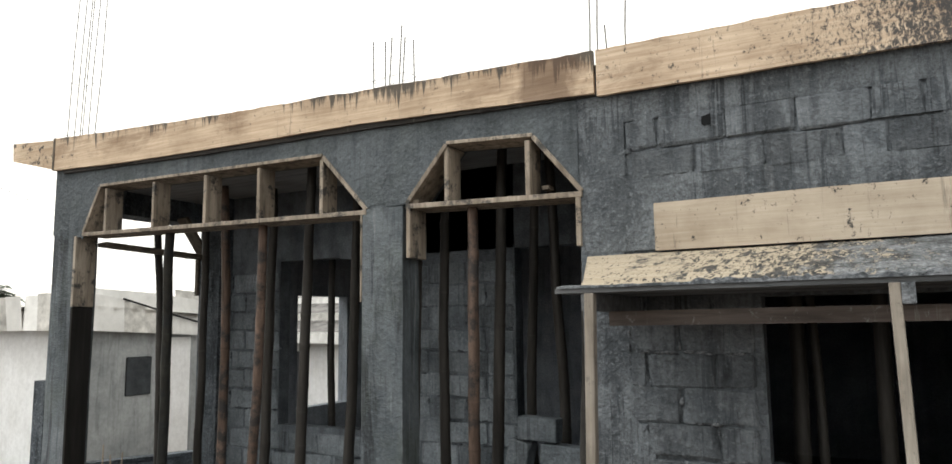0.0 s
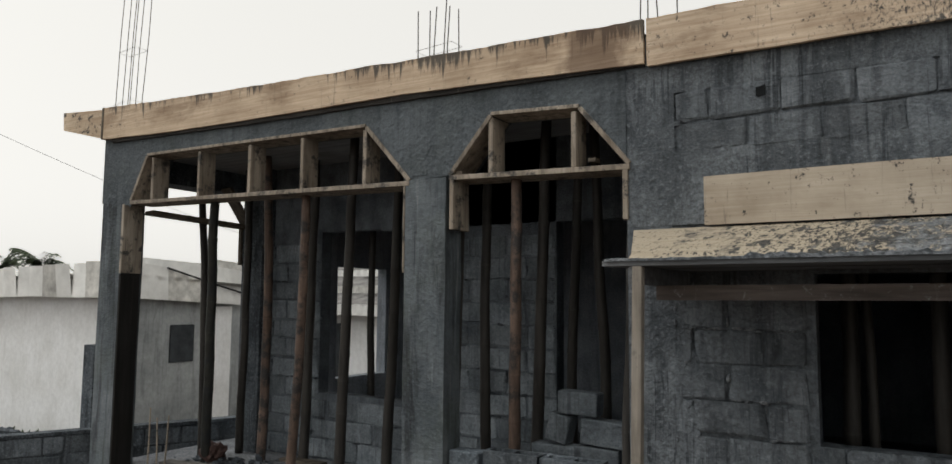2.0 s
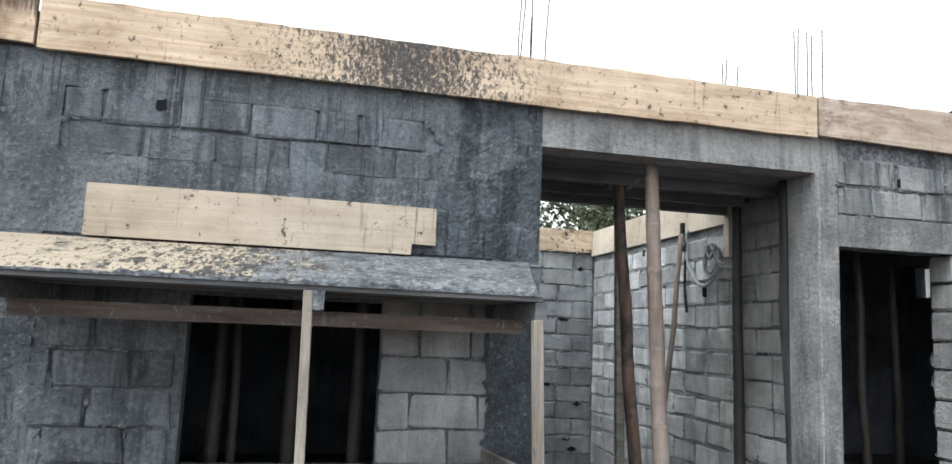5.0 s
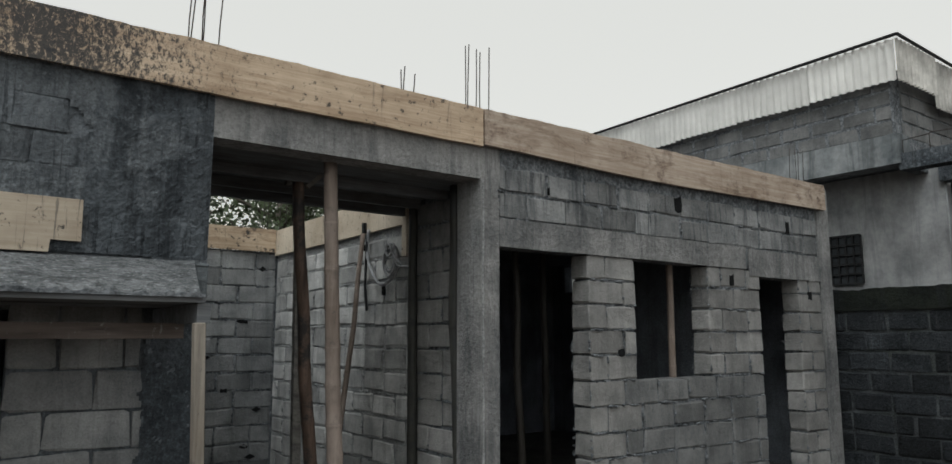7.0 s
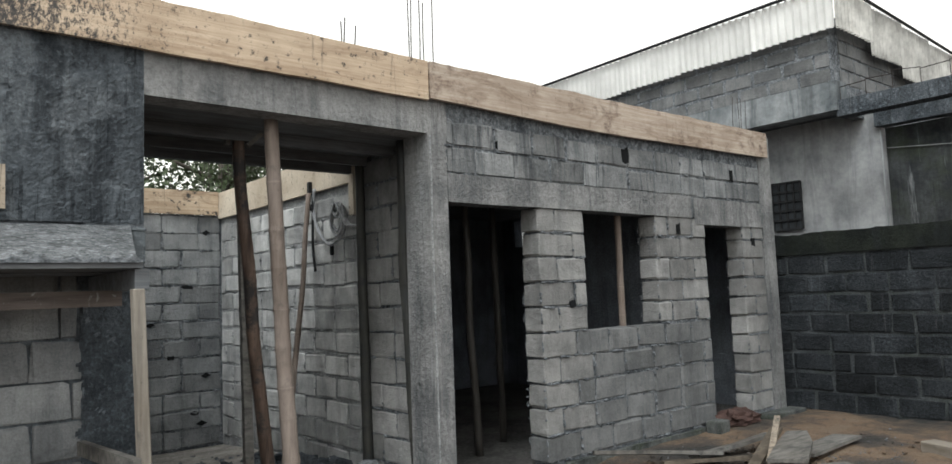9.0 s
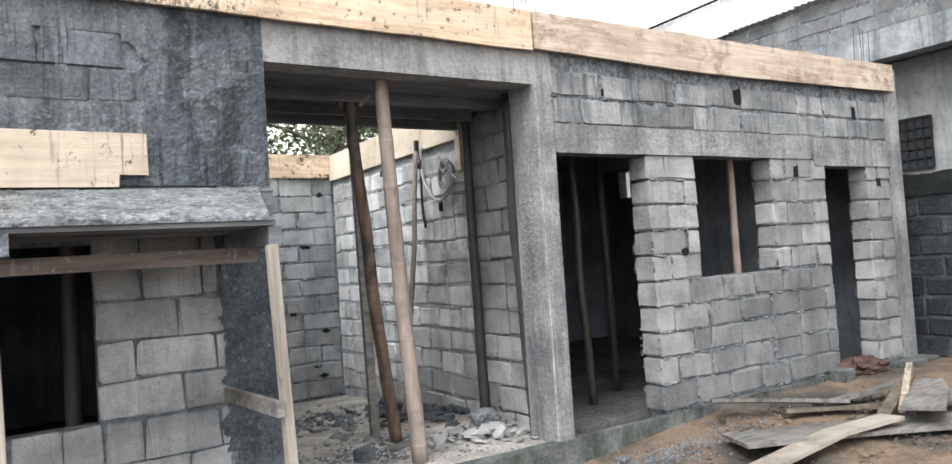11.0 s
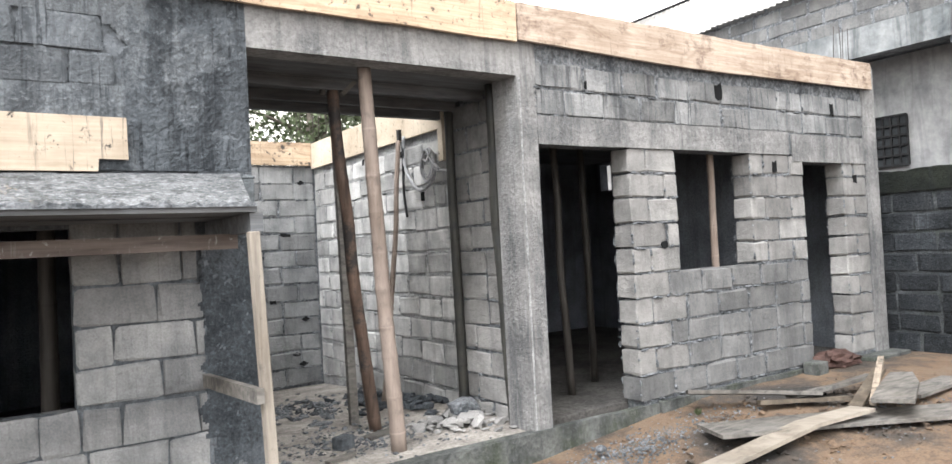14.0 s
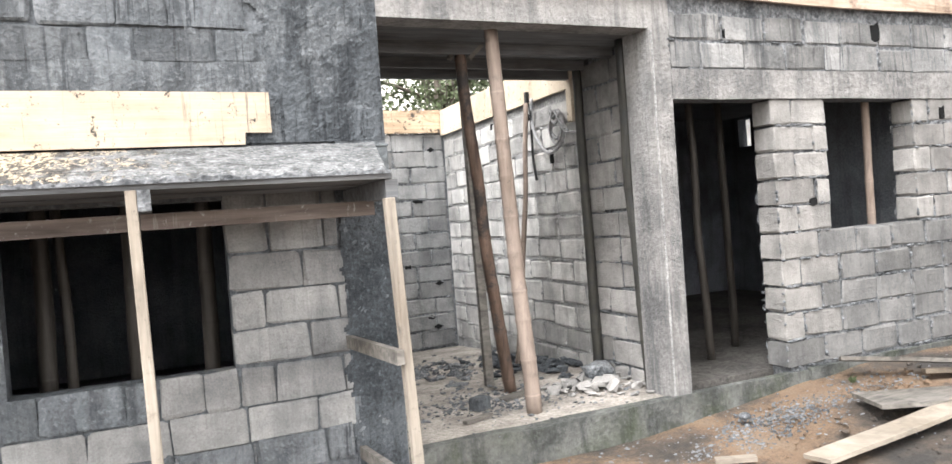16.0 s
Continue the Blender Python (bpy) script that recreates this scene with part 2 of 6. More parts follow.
M["render_smooth"] = concrete_like("damp_smooth_render", (0.085, 0.096, 0.104), (0.18, 0.194, 0.203), streak=0.45, patch=1.4, grain=30, bump=0.8, gritty=0.4, specks=0.2, drips=0.3, rubble=0.2, stain=(0.035, 0.04, 0.044))
M["dust"] = concrete_like("dusty_floor", (0.22, 0.2, 0.175), (0.43, 0.395, 0.345), streak=0.0, patch=2.6, grain=35, bump=0.9, gritty=0.5, specks=0.3, rubble=0.3)
# Paler than the right rooms' floor, to lift the shade in the porch.
M["dark_floor"] = concrete_like("bare_room_floor", (0.13, 0.134, 0.138), (0.26, 0.262, 0.262), streak=0.0, patch=1.5, grain=35, bump=0.8, specks=0.3)
M["board"] = wood_like("fresh_formwork_board", (0.42, 0.32, 0.225), (0.64, 0.535, 0.41), along=(1.6, 45.0, 45.0), splat=0.92, splat_scale=9.0, edge=(0.555, 0.61), brown=0.55)
M["board_clean"] = wood_like("pale_plywood", (0.5, 0.445, 0.36), (0.62, 0.565, 0.475), along=(1.6, 45.0, 45.0), splat=0.92, splat_scale=16.0, edge=(0.605, 0.65), brown=0.12)
M["board_red"] = wood_like("reddish_formwork_board", (0.42, 0.335, 0.27), (0.6, 0.525, 0.45), along=(1.6, 45.0, 45.0), splat=0.7, splat_colour=(0.1, 0.06, 0.045), splat_scale=6.0, edge=(0.54, 0.68), brown=0.5)
M["timber"] = wood_like("weathered_timber", (0.05, 0.043, 0.036), (0.15, 0.13, 0.105), along=(12.0, 12.0, 12.0), splat=0.5, splat_scale=10, edge=(0.55, 0.68))
M["timber_pale"] = wood_like("pale_timber", (0.14, 0.122, 0.1), (0.38, 0.335, 0.28), along=(18.0, 18.0, 2.0), splat=0.85, splat_scale=9, edge=(0.53, 0.62))
M["timber_prop"] = wood_like("pale_sawn_prop", (0.18, 0.168, 0.15), (0.35, 0.325, 0.288), along=(22.0, 22.0, 1.6), splat=0.45, splat_scale=9, edge=(0.56, 0.68))
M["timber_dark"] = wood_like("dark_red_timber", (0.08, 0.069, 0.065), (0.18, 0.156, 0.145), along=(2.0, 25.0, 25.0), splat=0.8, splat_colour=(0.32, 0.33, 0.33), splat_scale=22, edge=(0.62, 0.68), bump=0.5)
M["timber_grey"] = wood_like("grey_wet_board", (0.075, 0.075, 0.073), (0.2, 0.196, 0.186), along=(6.0, 20.0, 20.0), splat=0.5)
M["timber_black"] = wood_like("charred_wet_strip", (0.014, 0.014, 0.014), (0.05, 0.046, 0.042), along=(2.0, 30.0, 30.0), splat=0.6, splat_colour=(0.2, 0.19, 0.17), splat_scale=26, edge=(0.62, 0.68))
# Porch ceiling is kept paler than its wood, to brighten the shade below.
M["ceiling_ply"] = wood_like("brightened_formwork_plywood", (0.19, 0.2, 0.21), (0.32, 0.335, 0.35), along=(2.0, 20.0, 20.0))
M["bamboo"] = wood_like("dry_bamboo", (0.045, 0.033, 0.028), (0.19, 0.138, 0.112), along=(14.0, 14.0, 1.2), splat=0.85, edge=(0.48, 0.58), rough=0.5, bump=0.2)
M["bamboo_pale"] = wood_like("pale_bamboo", (0.15, 0.125, 0.11), (0.33, 0.28, 0.25), along=(14.0, 14.0, 1.6), splat=0.5, edge=(0.55, 0.7), rough=0.5, bump=0.15)
# Props inside porch and rooms; their darkness paints in the indoor shade.
M["bamboo_shade"] = wood_like("shade_toned_bamboo", (0.02, 0.0195, 0.019), (0.062, 0.058, 0.054), along=(14.0, 14.0, 1.6), splat=0.4, edge=(0.58, 0.7), rough=0.5, bump=0.15)
M["bamboo_green"] = wood_like("damp_green_bamboo", (0.019, 0.021, 0.021), (0.062, 0.063, 0.058), along=(14.0, 14.0, 1.6), splat=0.8, edge=(0.5, 0.6), rough=0.5, bump=0.2)
M["steel"] = plain("rusty_rebar", (0.05, 0.042, 0.04), 0.75, 0.4, 60)
M["metal"] = plain("zinc_sheet", (0.8, 0.8, 0.78), 0.6, 0.0, 2.5, 0.12, 0.3, 0.25)
M["metal_rust"] = plain("stained_zinc_sheet", (0.6, 0.59, 0.56), 0.6, 0.0, 3.0, 0.4, 0.3, 0.35)
M["white"] = concrete_like("whitewashed_render", (0.7, 0.685, 0.64), (0.84, 0.825, 0.79), streak=0.1, patch=0.6, grain=9, bump=0.1, gritty=0.15, stain=(0.35, 0.335, 0.3))
M["white_stained"] = concrete_like("sooty_whitewash", (0.08, 0.091, 0.095), (0.37, 0.38, 0.37), streak=0.5, patch=0.8, grain=12, bump=0.15, gritty=0.3, stain=(0.035, 0.04, 0.042))
# Lighter copy of the damp block; its colour makes up for dim porch light.
M["block_porch"] = concrete_like("lifted_damp_porch_block", (0.135, 0.153, 0.163), (0.28, 0.304, 0.315), streak=0.4, patch=2.0, grain=55, bump=0.8, vary=0.35, gritty=0.35, specks=0.2, drips=0.4)
M["block_damp"] = concrete_like("damp_grey_cement_block", (0.12, 0.121, 0.118), (0.213, 0.211, 0.201), streak=0.25, patch=2.6, grain=40, bump=0.5, vary=0.22, gritty=0.22, specks=0.06, drips=0.2, rubble=0.15, stain=(0.05, 0.053, 0.055))
M["white_sooty"] = concrete_like("whitewash_with_soot_runs", (0.17, 0.175, 0.175), (0.52, 0.515, 0.495), streak=0.35, patch=0.7, grain=12, bump=0.12, gritty=0.2, stain=(0.12, 0.125, 0.125))
M["wall_mould"] = concrete_like("mouldy_render", (0.028, 0.031, 0.032), (0.1, 0.104, 0.1), streak=0.5, patch=1.6, grain=20, bump=0.4, gritty=0.4, pale=0.5, moss=0.5, drips=0.4)
M["greywall"] = concrete_like("grey_render", (0.22, 0.228, 0.222), (0.38, 0.388, 0.37), streak=0.25, patch=0.6, grain=9, bump=0.12, gritty=0.25)
M["iron"] = plain("black_iron", (0.025, 0.026, 0.028), 0.6, 0.3, 30)
# Dark colour of flat panels that stand for unlit rooms behind openings.
M["void"] = plain("unlit_room", (0.04, 0.045, 0.05), 0.95, 0.0, 4)
# Near black, painted for the shade inside holes and gaps.
M["hole_shade"] = plain("black_gap", (0.008, 0.009, 0.01), 0.95, 0.0, 4)
M["pole"] = wood_like("tarred_pole", (0.009, 0.009, 0.009), (0.026, 0.025, 0.024), along=(14.0, 14.0, 0.8))
M["rubber"] = plain("grey_conduit", (0.3, 0.31, 0.325), 0.4, 0.0, 20, 0.25)
M["plastic"] = plain("crumpled_sack", (0.065, 0.04, 0.035), 0.7, 0.0, 14, 0.5)
M["leaf"] = plain("tree_leaf", (0.07, 0.092, 0.05), 0.45, 0.0, 1.5, 0.6)
M["bark"] = plain("tree_bark", (0.09, 0.08, 0.068), 0.9, 0.0, 9, 0.4, 0.5)
# Bluish tone offsets the warm bounce light under ceilings and hood.
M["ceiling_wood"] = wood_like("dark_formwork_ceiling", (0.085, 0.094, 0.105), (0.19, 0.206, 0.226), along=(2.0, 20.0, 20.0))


def mouldy_board():
    """Pale board with one broad patch of black cement that spilled over it."""
    m = wood_like("cement_spilled_board", (0.42, 0.318, 0.23), (0.63, 0.525, 0.405), along=(1.6, 45.0, 45.0), brown=0.4, splat=0.85, splat_scale=16.0, edge=(0.58, 0.63))
    n, l = m.node_tree.nodes, m.node_tree.links
    bsdf = n["Principled BSDF"]
    base = bsdf.inputs["Base Color"].links[0].from_socket
    sep = n.new("ShaderNodeSeparateXYZ")
    l.new(n.new("ShaderNodeNewGeometry").outputs["Position"], sep.inputs[0])
    away = n.new("ShaderNodeMath")
    away.operation = 'SUBTRACT'
    l.new(sep.outputs[0], away.inputs[0])
    away.inputs[1].default_value = 0.12
    dist = n.new("ShaderNodeMath")
    dist.operation = 'ABSOLUTE'
    l.new(away.outputs[0], dist.inputs[0])
    spill = noise_node(n, l, 48.0, 10, 0.8, (1.0, 1.0, 0.6))
    summed = n.new("ShaderNodeMath")
    summed.operation = 'MULTIPLY_ADD'
    l.new(dist.outputs[0], summed.inputs[0])
    summed.inputs[1].default_value = -0.2
    l.new(spill.outputs["Fac"], summed.inputs[2])
    mask = ramp_node(n, l, summed.outputs[0], [(0.37, grey3(0.0)), (0.46, grey3(0.93))]).outputs[0]
    l.new(mix_node(n, l, 'MIX', mask, base, (0.04, 0.044, 0.05)), bsdf.inputs["Base Color"])
    return m


M["board_spill"] = mouldy_board()


def stained_render():
    """Cement render with one broad ragged wet stain that spreads from its end."""
    m = concrete_like("stained_cement_render", (0.07, 0.078, 0.084), (0.185, 0.198, 0.204), streak=0.55, patch=1.3, grain=70, bump=0.7, splash=0.2, pale=0.2, gritty=0.55, specks=0.35, drips=0.7, rubble=0.35, stain=(0.024, 0.028, 0.032))
    n, l = m.node_tree.nodes, m.node_tree.links
    bsdf = n["Principled BSDF"]
    base = bsdf.inputs["Base Color"].links[0].from_socket
    sep = n.new("ShaderNodeSeparateXYZ")
    l.new(n.new("ShaderNodeNewGeometry").outputs["Position"], sep.inputs[0])
    rag = noise_node(n, l, 2.4, 10, 0.7, (1.0, 1.0, 0.55))
    add = n.new("ShaderNodeMath")
    add.operation = 'MULTIPLY_ADD'
    l.new(sep.outputs[0], add.inputs[0])
    add.inputs[1].default_value = 0.22
    l.new(rag.outputs["Fac"], add.inputs[2])
    mask = ramp_node(n, l, add.outputs[0], [(0.57, grey3(0.0)), (0.66, grey3(0.75))]).outputs[0]
    l.new(mix_node(n, l, 'MULTIPLY', mask, base, (0.36, 0.385, 0.41)), bsdf.inputs["Base Color"])
    return m


M["render_stained"] = stained_render()


def weathered_board():
    """Pale board with black runs from its upper edge and one brown damp patch."""
    m = wood_like("weathered_edge_board", (0.4, 0.3, 0.21), (0.6, 0.49, 0.37), along=(1.6, 45.0, 45.0), splat=0.8, splat_scale=12.0, edge=(0.63, 0.68), brown=0.4)
    n, l = m.node_tree.nodes, m.node_tree.links
    bsdf = n["Principled BSDF"]
    base = bsdf.inputs["Base Color"].links[0].from_socket
    sep = n.new("ShaderNodeSeparateXYZ")
    l.new(n.new("ShaderNodeNewGeometry").outputs["Position"], sep.inputs[0])

    def muladd(a, k, c):
        q = n.new("ShaderNodeMath")
        q.operation = 'MULTIPLY_ADD'
        l.new(a, q.inputs[0])
        q.inputs[1].default_value = k
        if isinstance(c, float):
            q.inputs[2].default_value = c
        else:
            l.new(c, q.inputs[2])
        return q.outputs[0]

    # height below the sloping upper edge, then runs that fade downwards
    below = muladd(sep.outputs[0], 0.0426, muladd(sep.outputs[2], 1.0, -3.02))
    runs = noise_node(n, l, 1.0, 6, 0.7, (16.0, 16.0, 1.2))
    where = noise_node(n, l, 0.9, 3, 0.5)
    height = muladd(below, 1.3, muladd(where.outputs["Fac"], 0.7, runs.outputs["Fac"]))
    mask = ramp_node(n, l, height, [(0.82, grey3(0.0)), (0.9, grey3(0.88))]).outputs[0]
    base = mix_node(n, l, 'MIX', mask, base, (0.05, 0.05, 0.047))
    patch = noise_node(n, l, 3.0, 6, 0.6)
    spot = n.new("ShaderNodeMath")
    spot.operation = 'ABSOLUTE'
    l.new(muladd(sep.outputs[0], 1.0, 2.25), spot.inputs[0])
    damp = muladd(spot.outputs[0], -0.75, patch.outputs["Fac"])
    base = mix_node(n, l, 'MIX', ramp_node(n, l, damp, [(0.28, grey3(0.0)), (0.42, grey3(0.65))]).outputs[0], base, (0.12, 0.075, 0.05))
    l.new(base, bsdf.inputs["Base Color"])
    return m


M["board_weathered"] = weathered_board()


def dripped_plywood():
    """Pale plywood whose one end has dark cement running down it."""
    m = wood_like("dripped_plywood", (0.45, 0.39, 0.31), (0.56, 0.497, 0.412), along=(1.6, 45.0, 45.0), splat=0.92, splat_scale=16.0, edge=(0.605, 0.65), brown=0.12)
    n, l = m.node_tree.nodes, m.node_tree.links
    bsdf = n["Principled BSDF"]
    base = bsdf.inputs["Base Color"].links[0].from_socket
    sep = n.new("ShaderNodeSeparateXYZ")
    l.new(n.new("ShaderNodeNewGeometry").outputs["Position"], sep.inputs[0])
    thin = noise_node(n, l, 1.0, 5, 0.65, (42.0, 42.0, 1.6))
    add = n.new("ShaderNodeMath")
    add.operation = 'MULTIPLY_ADD'
    l.new(sep.outputs[0], add.inputs[0])
    add.inputs[1].default_value = 0.22
    l.new(thin.outputs["Fac"], add.inputs[2])
    mask = ramp_node(n, l, add.outputs[0], [(0.61, grey3(0.0)), (0.68, grey3(0.6))]).outputs[0]
    l.new(mix_node(n, l, 'MIX', mask, base, (0.05, 0.055, 0.058)), bsdf.inputs["Base Color"])
    return m


M["board_drips"] = dripped_plywood()


def hood_slope():
    """A cream board, spattered with cement, that goes over into rough grey cement along the hood."""
    m = concrete_like("splashed_hood_slope", (0.11, 0.116, 0.118), (0.27, 0.277, 0.274), streak=0.0, patch=7.0, grain=110, bump=1.0, gritty=0.75, specks=0.7)
    n, l = m.node_tree.nodes, m.node_tree.links
    bsdf = n["Principled BSDF"]
    cement = bsdf.inputs["Base Color"].links[0].from_socket
    grain = noise_node(n, l, 1.0, 6, 0.65, (1.6, 45.0, 45.0))
    cream = ramp_node(n, l, grain.outputs["Fac"], [(0.3, (0.4, 0.335, 0.245)), (0.66, (0.54, 0.47, 0.365))]).outputs[0]
    sep = n.new("ShaderNodeSeparateXYZ")
    l.new(n.new("ShaderNodeNewGeometry").outputs["Position"], sep.inputs[0])

    def along(noise_socket, slope):
        add = n.new("ShaderNodeMath")
        add.operation = 'MULTIPLY_ADD'
        l.new(sep.outputs[0], add.inputs[0])
        add.inputs[1].default_value = slope
        l.new(noise_socket, add.inputs[2])
        return add.outputs[0]

    # spatter in two sizes, thicker towards the cement
    for scale, detail, at, slope, strength, dirt in ((20.0, 6, 0.455, 0.1, 0.9, (0.045, 0.049, 0.052)), (52.0, 3, 0.46, 0.1, 0.88, (0.035, 0.038, 0.041))):
        q = noise_node(n, l, scale, detail, 0.62, (1.0, 0.27, 1.0))
        cover = ramp_node(n, l, along(q.outputs["Fac"], slope), [(at - 0.02, grey3(0.0)), (at + 0.015, grey3(strength))]).outputs[0]
        cream = mix_node(n, l, 'MIX', cover, cream, dirt)
    edge = noise_node(n, l, 9.0, 12, 0.72, (1.0, 0.35, 1.0))
    cover = ramp_node(n, l, along(edge.outputs["Fac"], 0.3), [(0.3, grey3(0.0)), (0.4, grey3(0.95))]).outputs[0]
    base = mix_node(n, l, 'MIX', cover, cream, cement)
    wet = noise_node(n, l, 4.2, 9, 0.7, (1.0, 0.35, 1.0))
    base = mix_node(n, l, 'MIX', ramp_node(n, l, wet.outputs["Fac"], [(0.55, grey3(0.0)), (0.63, grey3(0.6))]).outputs[0], base, (0.06, 0.065, 0.068))
    l.new(base, bsdf.inputs["Base Color"])
    return m


M["hood_slope"] = hood_slope()


def earth_material():
    m, n, l, bsdf = nodes_of("earth_and_gravel")
    big = noise_node(n, l, 0.9, 8, 0.7)
    base = ramp_node(n, l, big.outputs["Fac"], [(0.4, (0.034, 0.033, 0.032)), (0.48, (0.085, 0.069, 0.056)), (0.56, (0.19, 0.13, 0.085)), (0.66, (0.21, 0.165, 0.125))]).outputs[0]
    fine = noise_node(n, l, 60, 6, 0.75)
    base = mix_node(n, l, 'MULTIPLY', 0.8, base, ramp_node(n, l, fine.outputs["Fac"], [(0.34, grey3(0.4)), (0.62, grey3(1.15))]).outputs[0])
    l.new(base, bsdf.inputs["Base Color"])
    bsdf.inputs["Roughness"].default_value = 0.9
    mid = noise_node(n, l, 14, 8, 0.75)
    bump_on(n, l, bsdf, mix_node(n, l, 'MIX', 0.5, fine.outputs["Fac"], mid.outputs["Fac"]), 0.9, 0.03)
    return m


M["earth"] = earth_material()


# ---- mesh helpers ----
def mesh_from(name, verts, faces, material, smooth=False):
    me = bpy.data.meshes.new(name)
    me.from_pydata(verts, [], faces)
    me.validate()
    bm = bmesh.new()
    bm.from_mesh(me)
    bmesh.ops.recalc_face_normals(bm, faces=bm.faces)
    if smooth:
        for f in bm.faces:
            f.smooth = True
    bm.to_mesh(me)
    bm.free()
    me.materials.append(material)
    return me


class Shape:
    """Collects simple solids into one mesh."""

    def __init__(self):
        self.v, self.f = [], []

    def add(self, verts, faces):
        k = len(self.v)
        self.v += [tuple(p) for p in verts]
        self.f += [tuple(i + k for i in f) for f in faces]
        return self

    def box(self, x0, x1, y0, y1, z0, z1):
        v = [(x, y, z) for z in (z0, z1) for y in (y0, y1) for x in (x0, x1)]
        return self.add(v, [(0, 2, 3, 1), (4, 5, 7, 6), (0, 1, 5, 4), (2, 6, 7, 3), (0, 4, 6, 2), (1, 3, 7, 5)])

    def prism(self, outline, y0, y1):
        """outline: (x, z) corners in order; from y0 to y1."""
        k = len(outline)
        v = [(x, y0, z) for x, z in outline] + [(x, y1, z) for x, z in outline]
        f = [tuple(range(k)), tuple(range(2 * k - 1, k - 1, -1))]
        f += [(i, (i + 1) % k, (i + 1) % k + k, i + k) for i in range(k)]
        return self.add(v, f)

    def beam(self, a, b, w, h, up=(0, 0, 1)):
        """A squared timber from a to b, w wide across and h high."""
        a, b = Vector(a), Vector(b)
        d = (b - a).normalized()
        side = d.cross(Vector(up))
        side = side.normalized() if side.length > 1e-4 else Vector((1, 0, 0))
        top = side.cross(d)
        v = [p + side * sx * w / 2 + top * sz * h / 2 for p in (a, b) for sx, sz in ((-1, -1), (1, -1), (1, 1), (-1, 1))]
        return self.add(v, [(3, 2, 1, 0), (4, 5, 6, 7), (0, 1, 5, 4), (1, 2, 6, 5), (2, 3, 7, 6), (3, 0, 4, 7)])

    def tube(self, points, radii, sides=8, caps=True):
        k = len(self.v)
        pts = [Vector(p) for p in points]
        for i, p in enumerate(pts):
            d = (pts[min(i + 1, len(pts) - 1)] - pts[max(i - 1, 0)]).normalized()
            s = d.cross(Vector((0, 0, 1)) if abs(d.z) < 0.9 else Vector((1, 0, 0))).normalized()
            u = s.cross(d)
            for j in range(sides):
                a = 2 * math.pi * j / sides
                self.v.append(tuple(p + (s * math.cos(a) + u * math.sin(a)) * radii[i]))
        for i in range(len(pts) - 1):
            for j in range(sides):
                a, b = k + i * sides + j, k + i * sides + (j + 1) % sides
                self.f.append((a, b, b + sides, a + sides))
        if caps:
            self.f.append(tuple(k + j for j in range(sides))[::-1])
            self.f.append(tuple(k + (len(pts) - 1) * sides + j for j in range(sides)))
        return self

    def mesh(self, name, material, smooth=False, rough=0.0, bevel=0.0):
        me = mesh_from(name, self.v, self.f, material, smooth)
        if bevel or rough:
            bm = bmesh.new()
            bm.from_mesh(me)
            if bevel:
                bmesh.ops.bevel(bm, geom=list(bm.edges), offset=bevel, segments=1, affect='EDGES', profile=0.6)
            if rough:
                bmesh.ops.subdivide_edges(bm, edges=[e for e in bm.edges if e.calc_length() > 0.25], cuts=6, use_grid_fill=True)
                for vt in bm.verts:
                    q = vt.co * 3.1
                    vt.co += Vector((noise.noise(q), noise.noise(q + Vector((9, 2, 4))), noise.noise(q + Vector((3, 7, 1))))) * rough
            bm.to_mesh(me)
            bm.free()
        return me


def part(name, mesh, parent, label=""):
    ob = new(name, mesh)
    ob.parent = parent
    if label:
        tagged(ob, label)
    return ob


def thing(name, label, category, group="", mesh=None, kind=""):
    return tagged(new(name, mesh), label, category, group, kind)


def hub(name, at, label, category, group=""):
    """An Empty at a thing's base; the parts keep world coordinates."""
    ob = thing(name, label, category, group)
    ob.location = at
    ob["base"] = True
    return ob


def set_part(name, mesh, parent, label=""):
    """A part whose mesh is in world coordinates, under a hub that stands elsewhere."""
    ob = part(name, mesh, parent, label)
    ob.matrix_parent_inverse = Matrix.Translation(-parent.location)
    return ob


# ---- cement blocks ----
def block_mesh(seed, material):
    """A worn block that fills a unit cube, centred."""
    rng = random.Random(seed)
    bm = bmesh.new()
    bmesh.ops.create_cube(bm, size=1.0)
    bmesh.ops.bevel(bm, geom=list(bm.edges), offset=0.06, segments=1, affect='EDGES')
    for v in bm.verts:
        v.co += Vector((rng.uniform(-0.026, 0.026), rng.uniform(-0.03, 0.03), rng.uniform(-0.055, 0.055)))
    me = bpy.data.meshes.new("block")
    bm.to_mesh(me)
    bm.free()
    me.materials.append(material)
    return me


BLOCKS = {k: [block_mesh(s, M[k]) for s in range(6)] for k in ("block", "block_skylit", "block_smeared", "block_mid", "block_damp", "block_porch", "block_streak", "block_wet", "block_dark")}


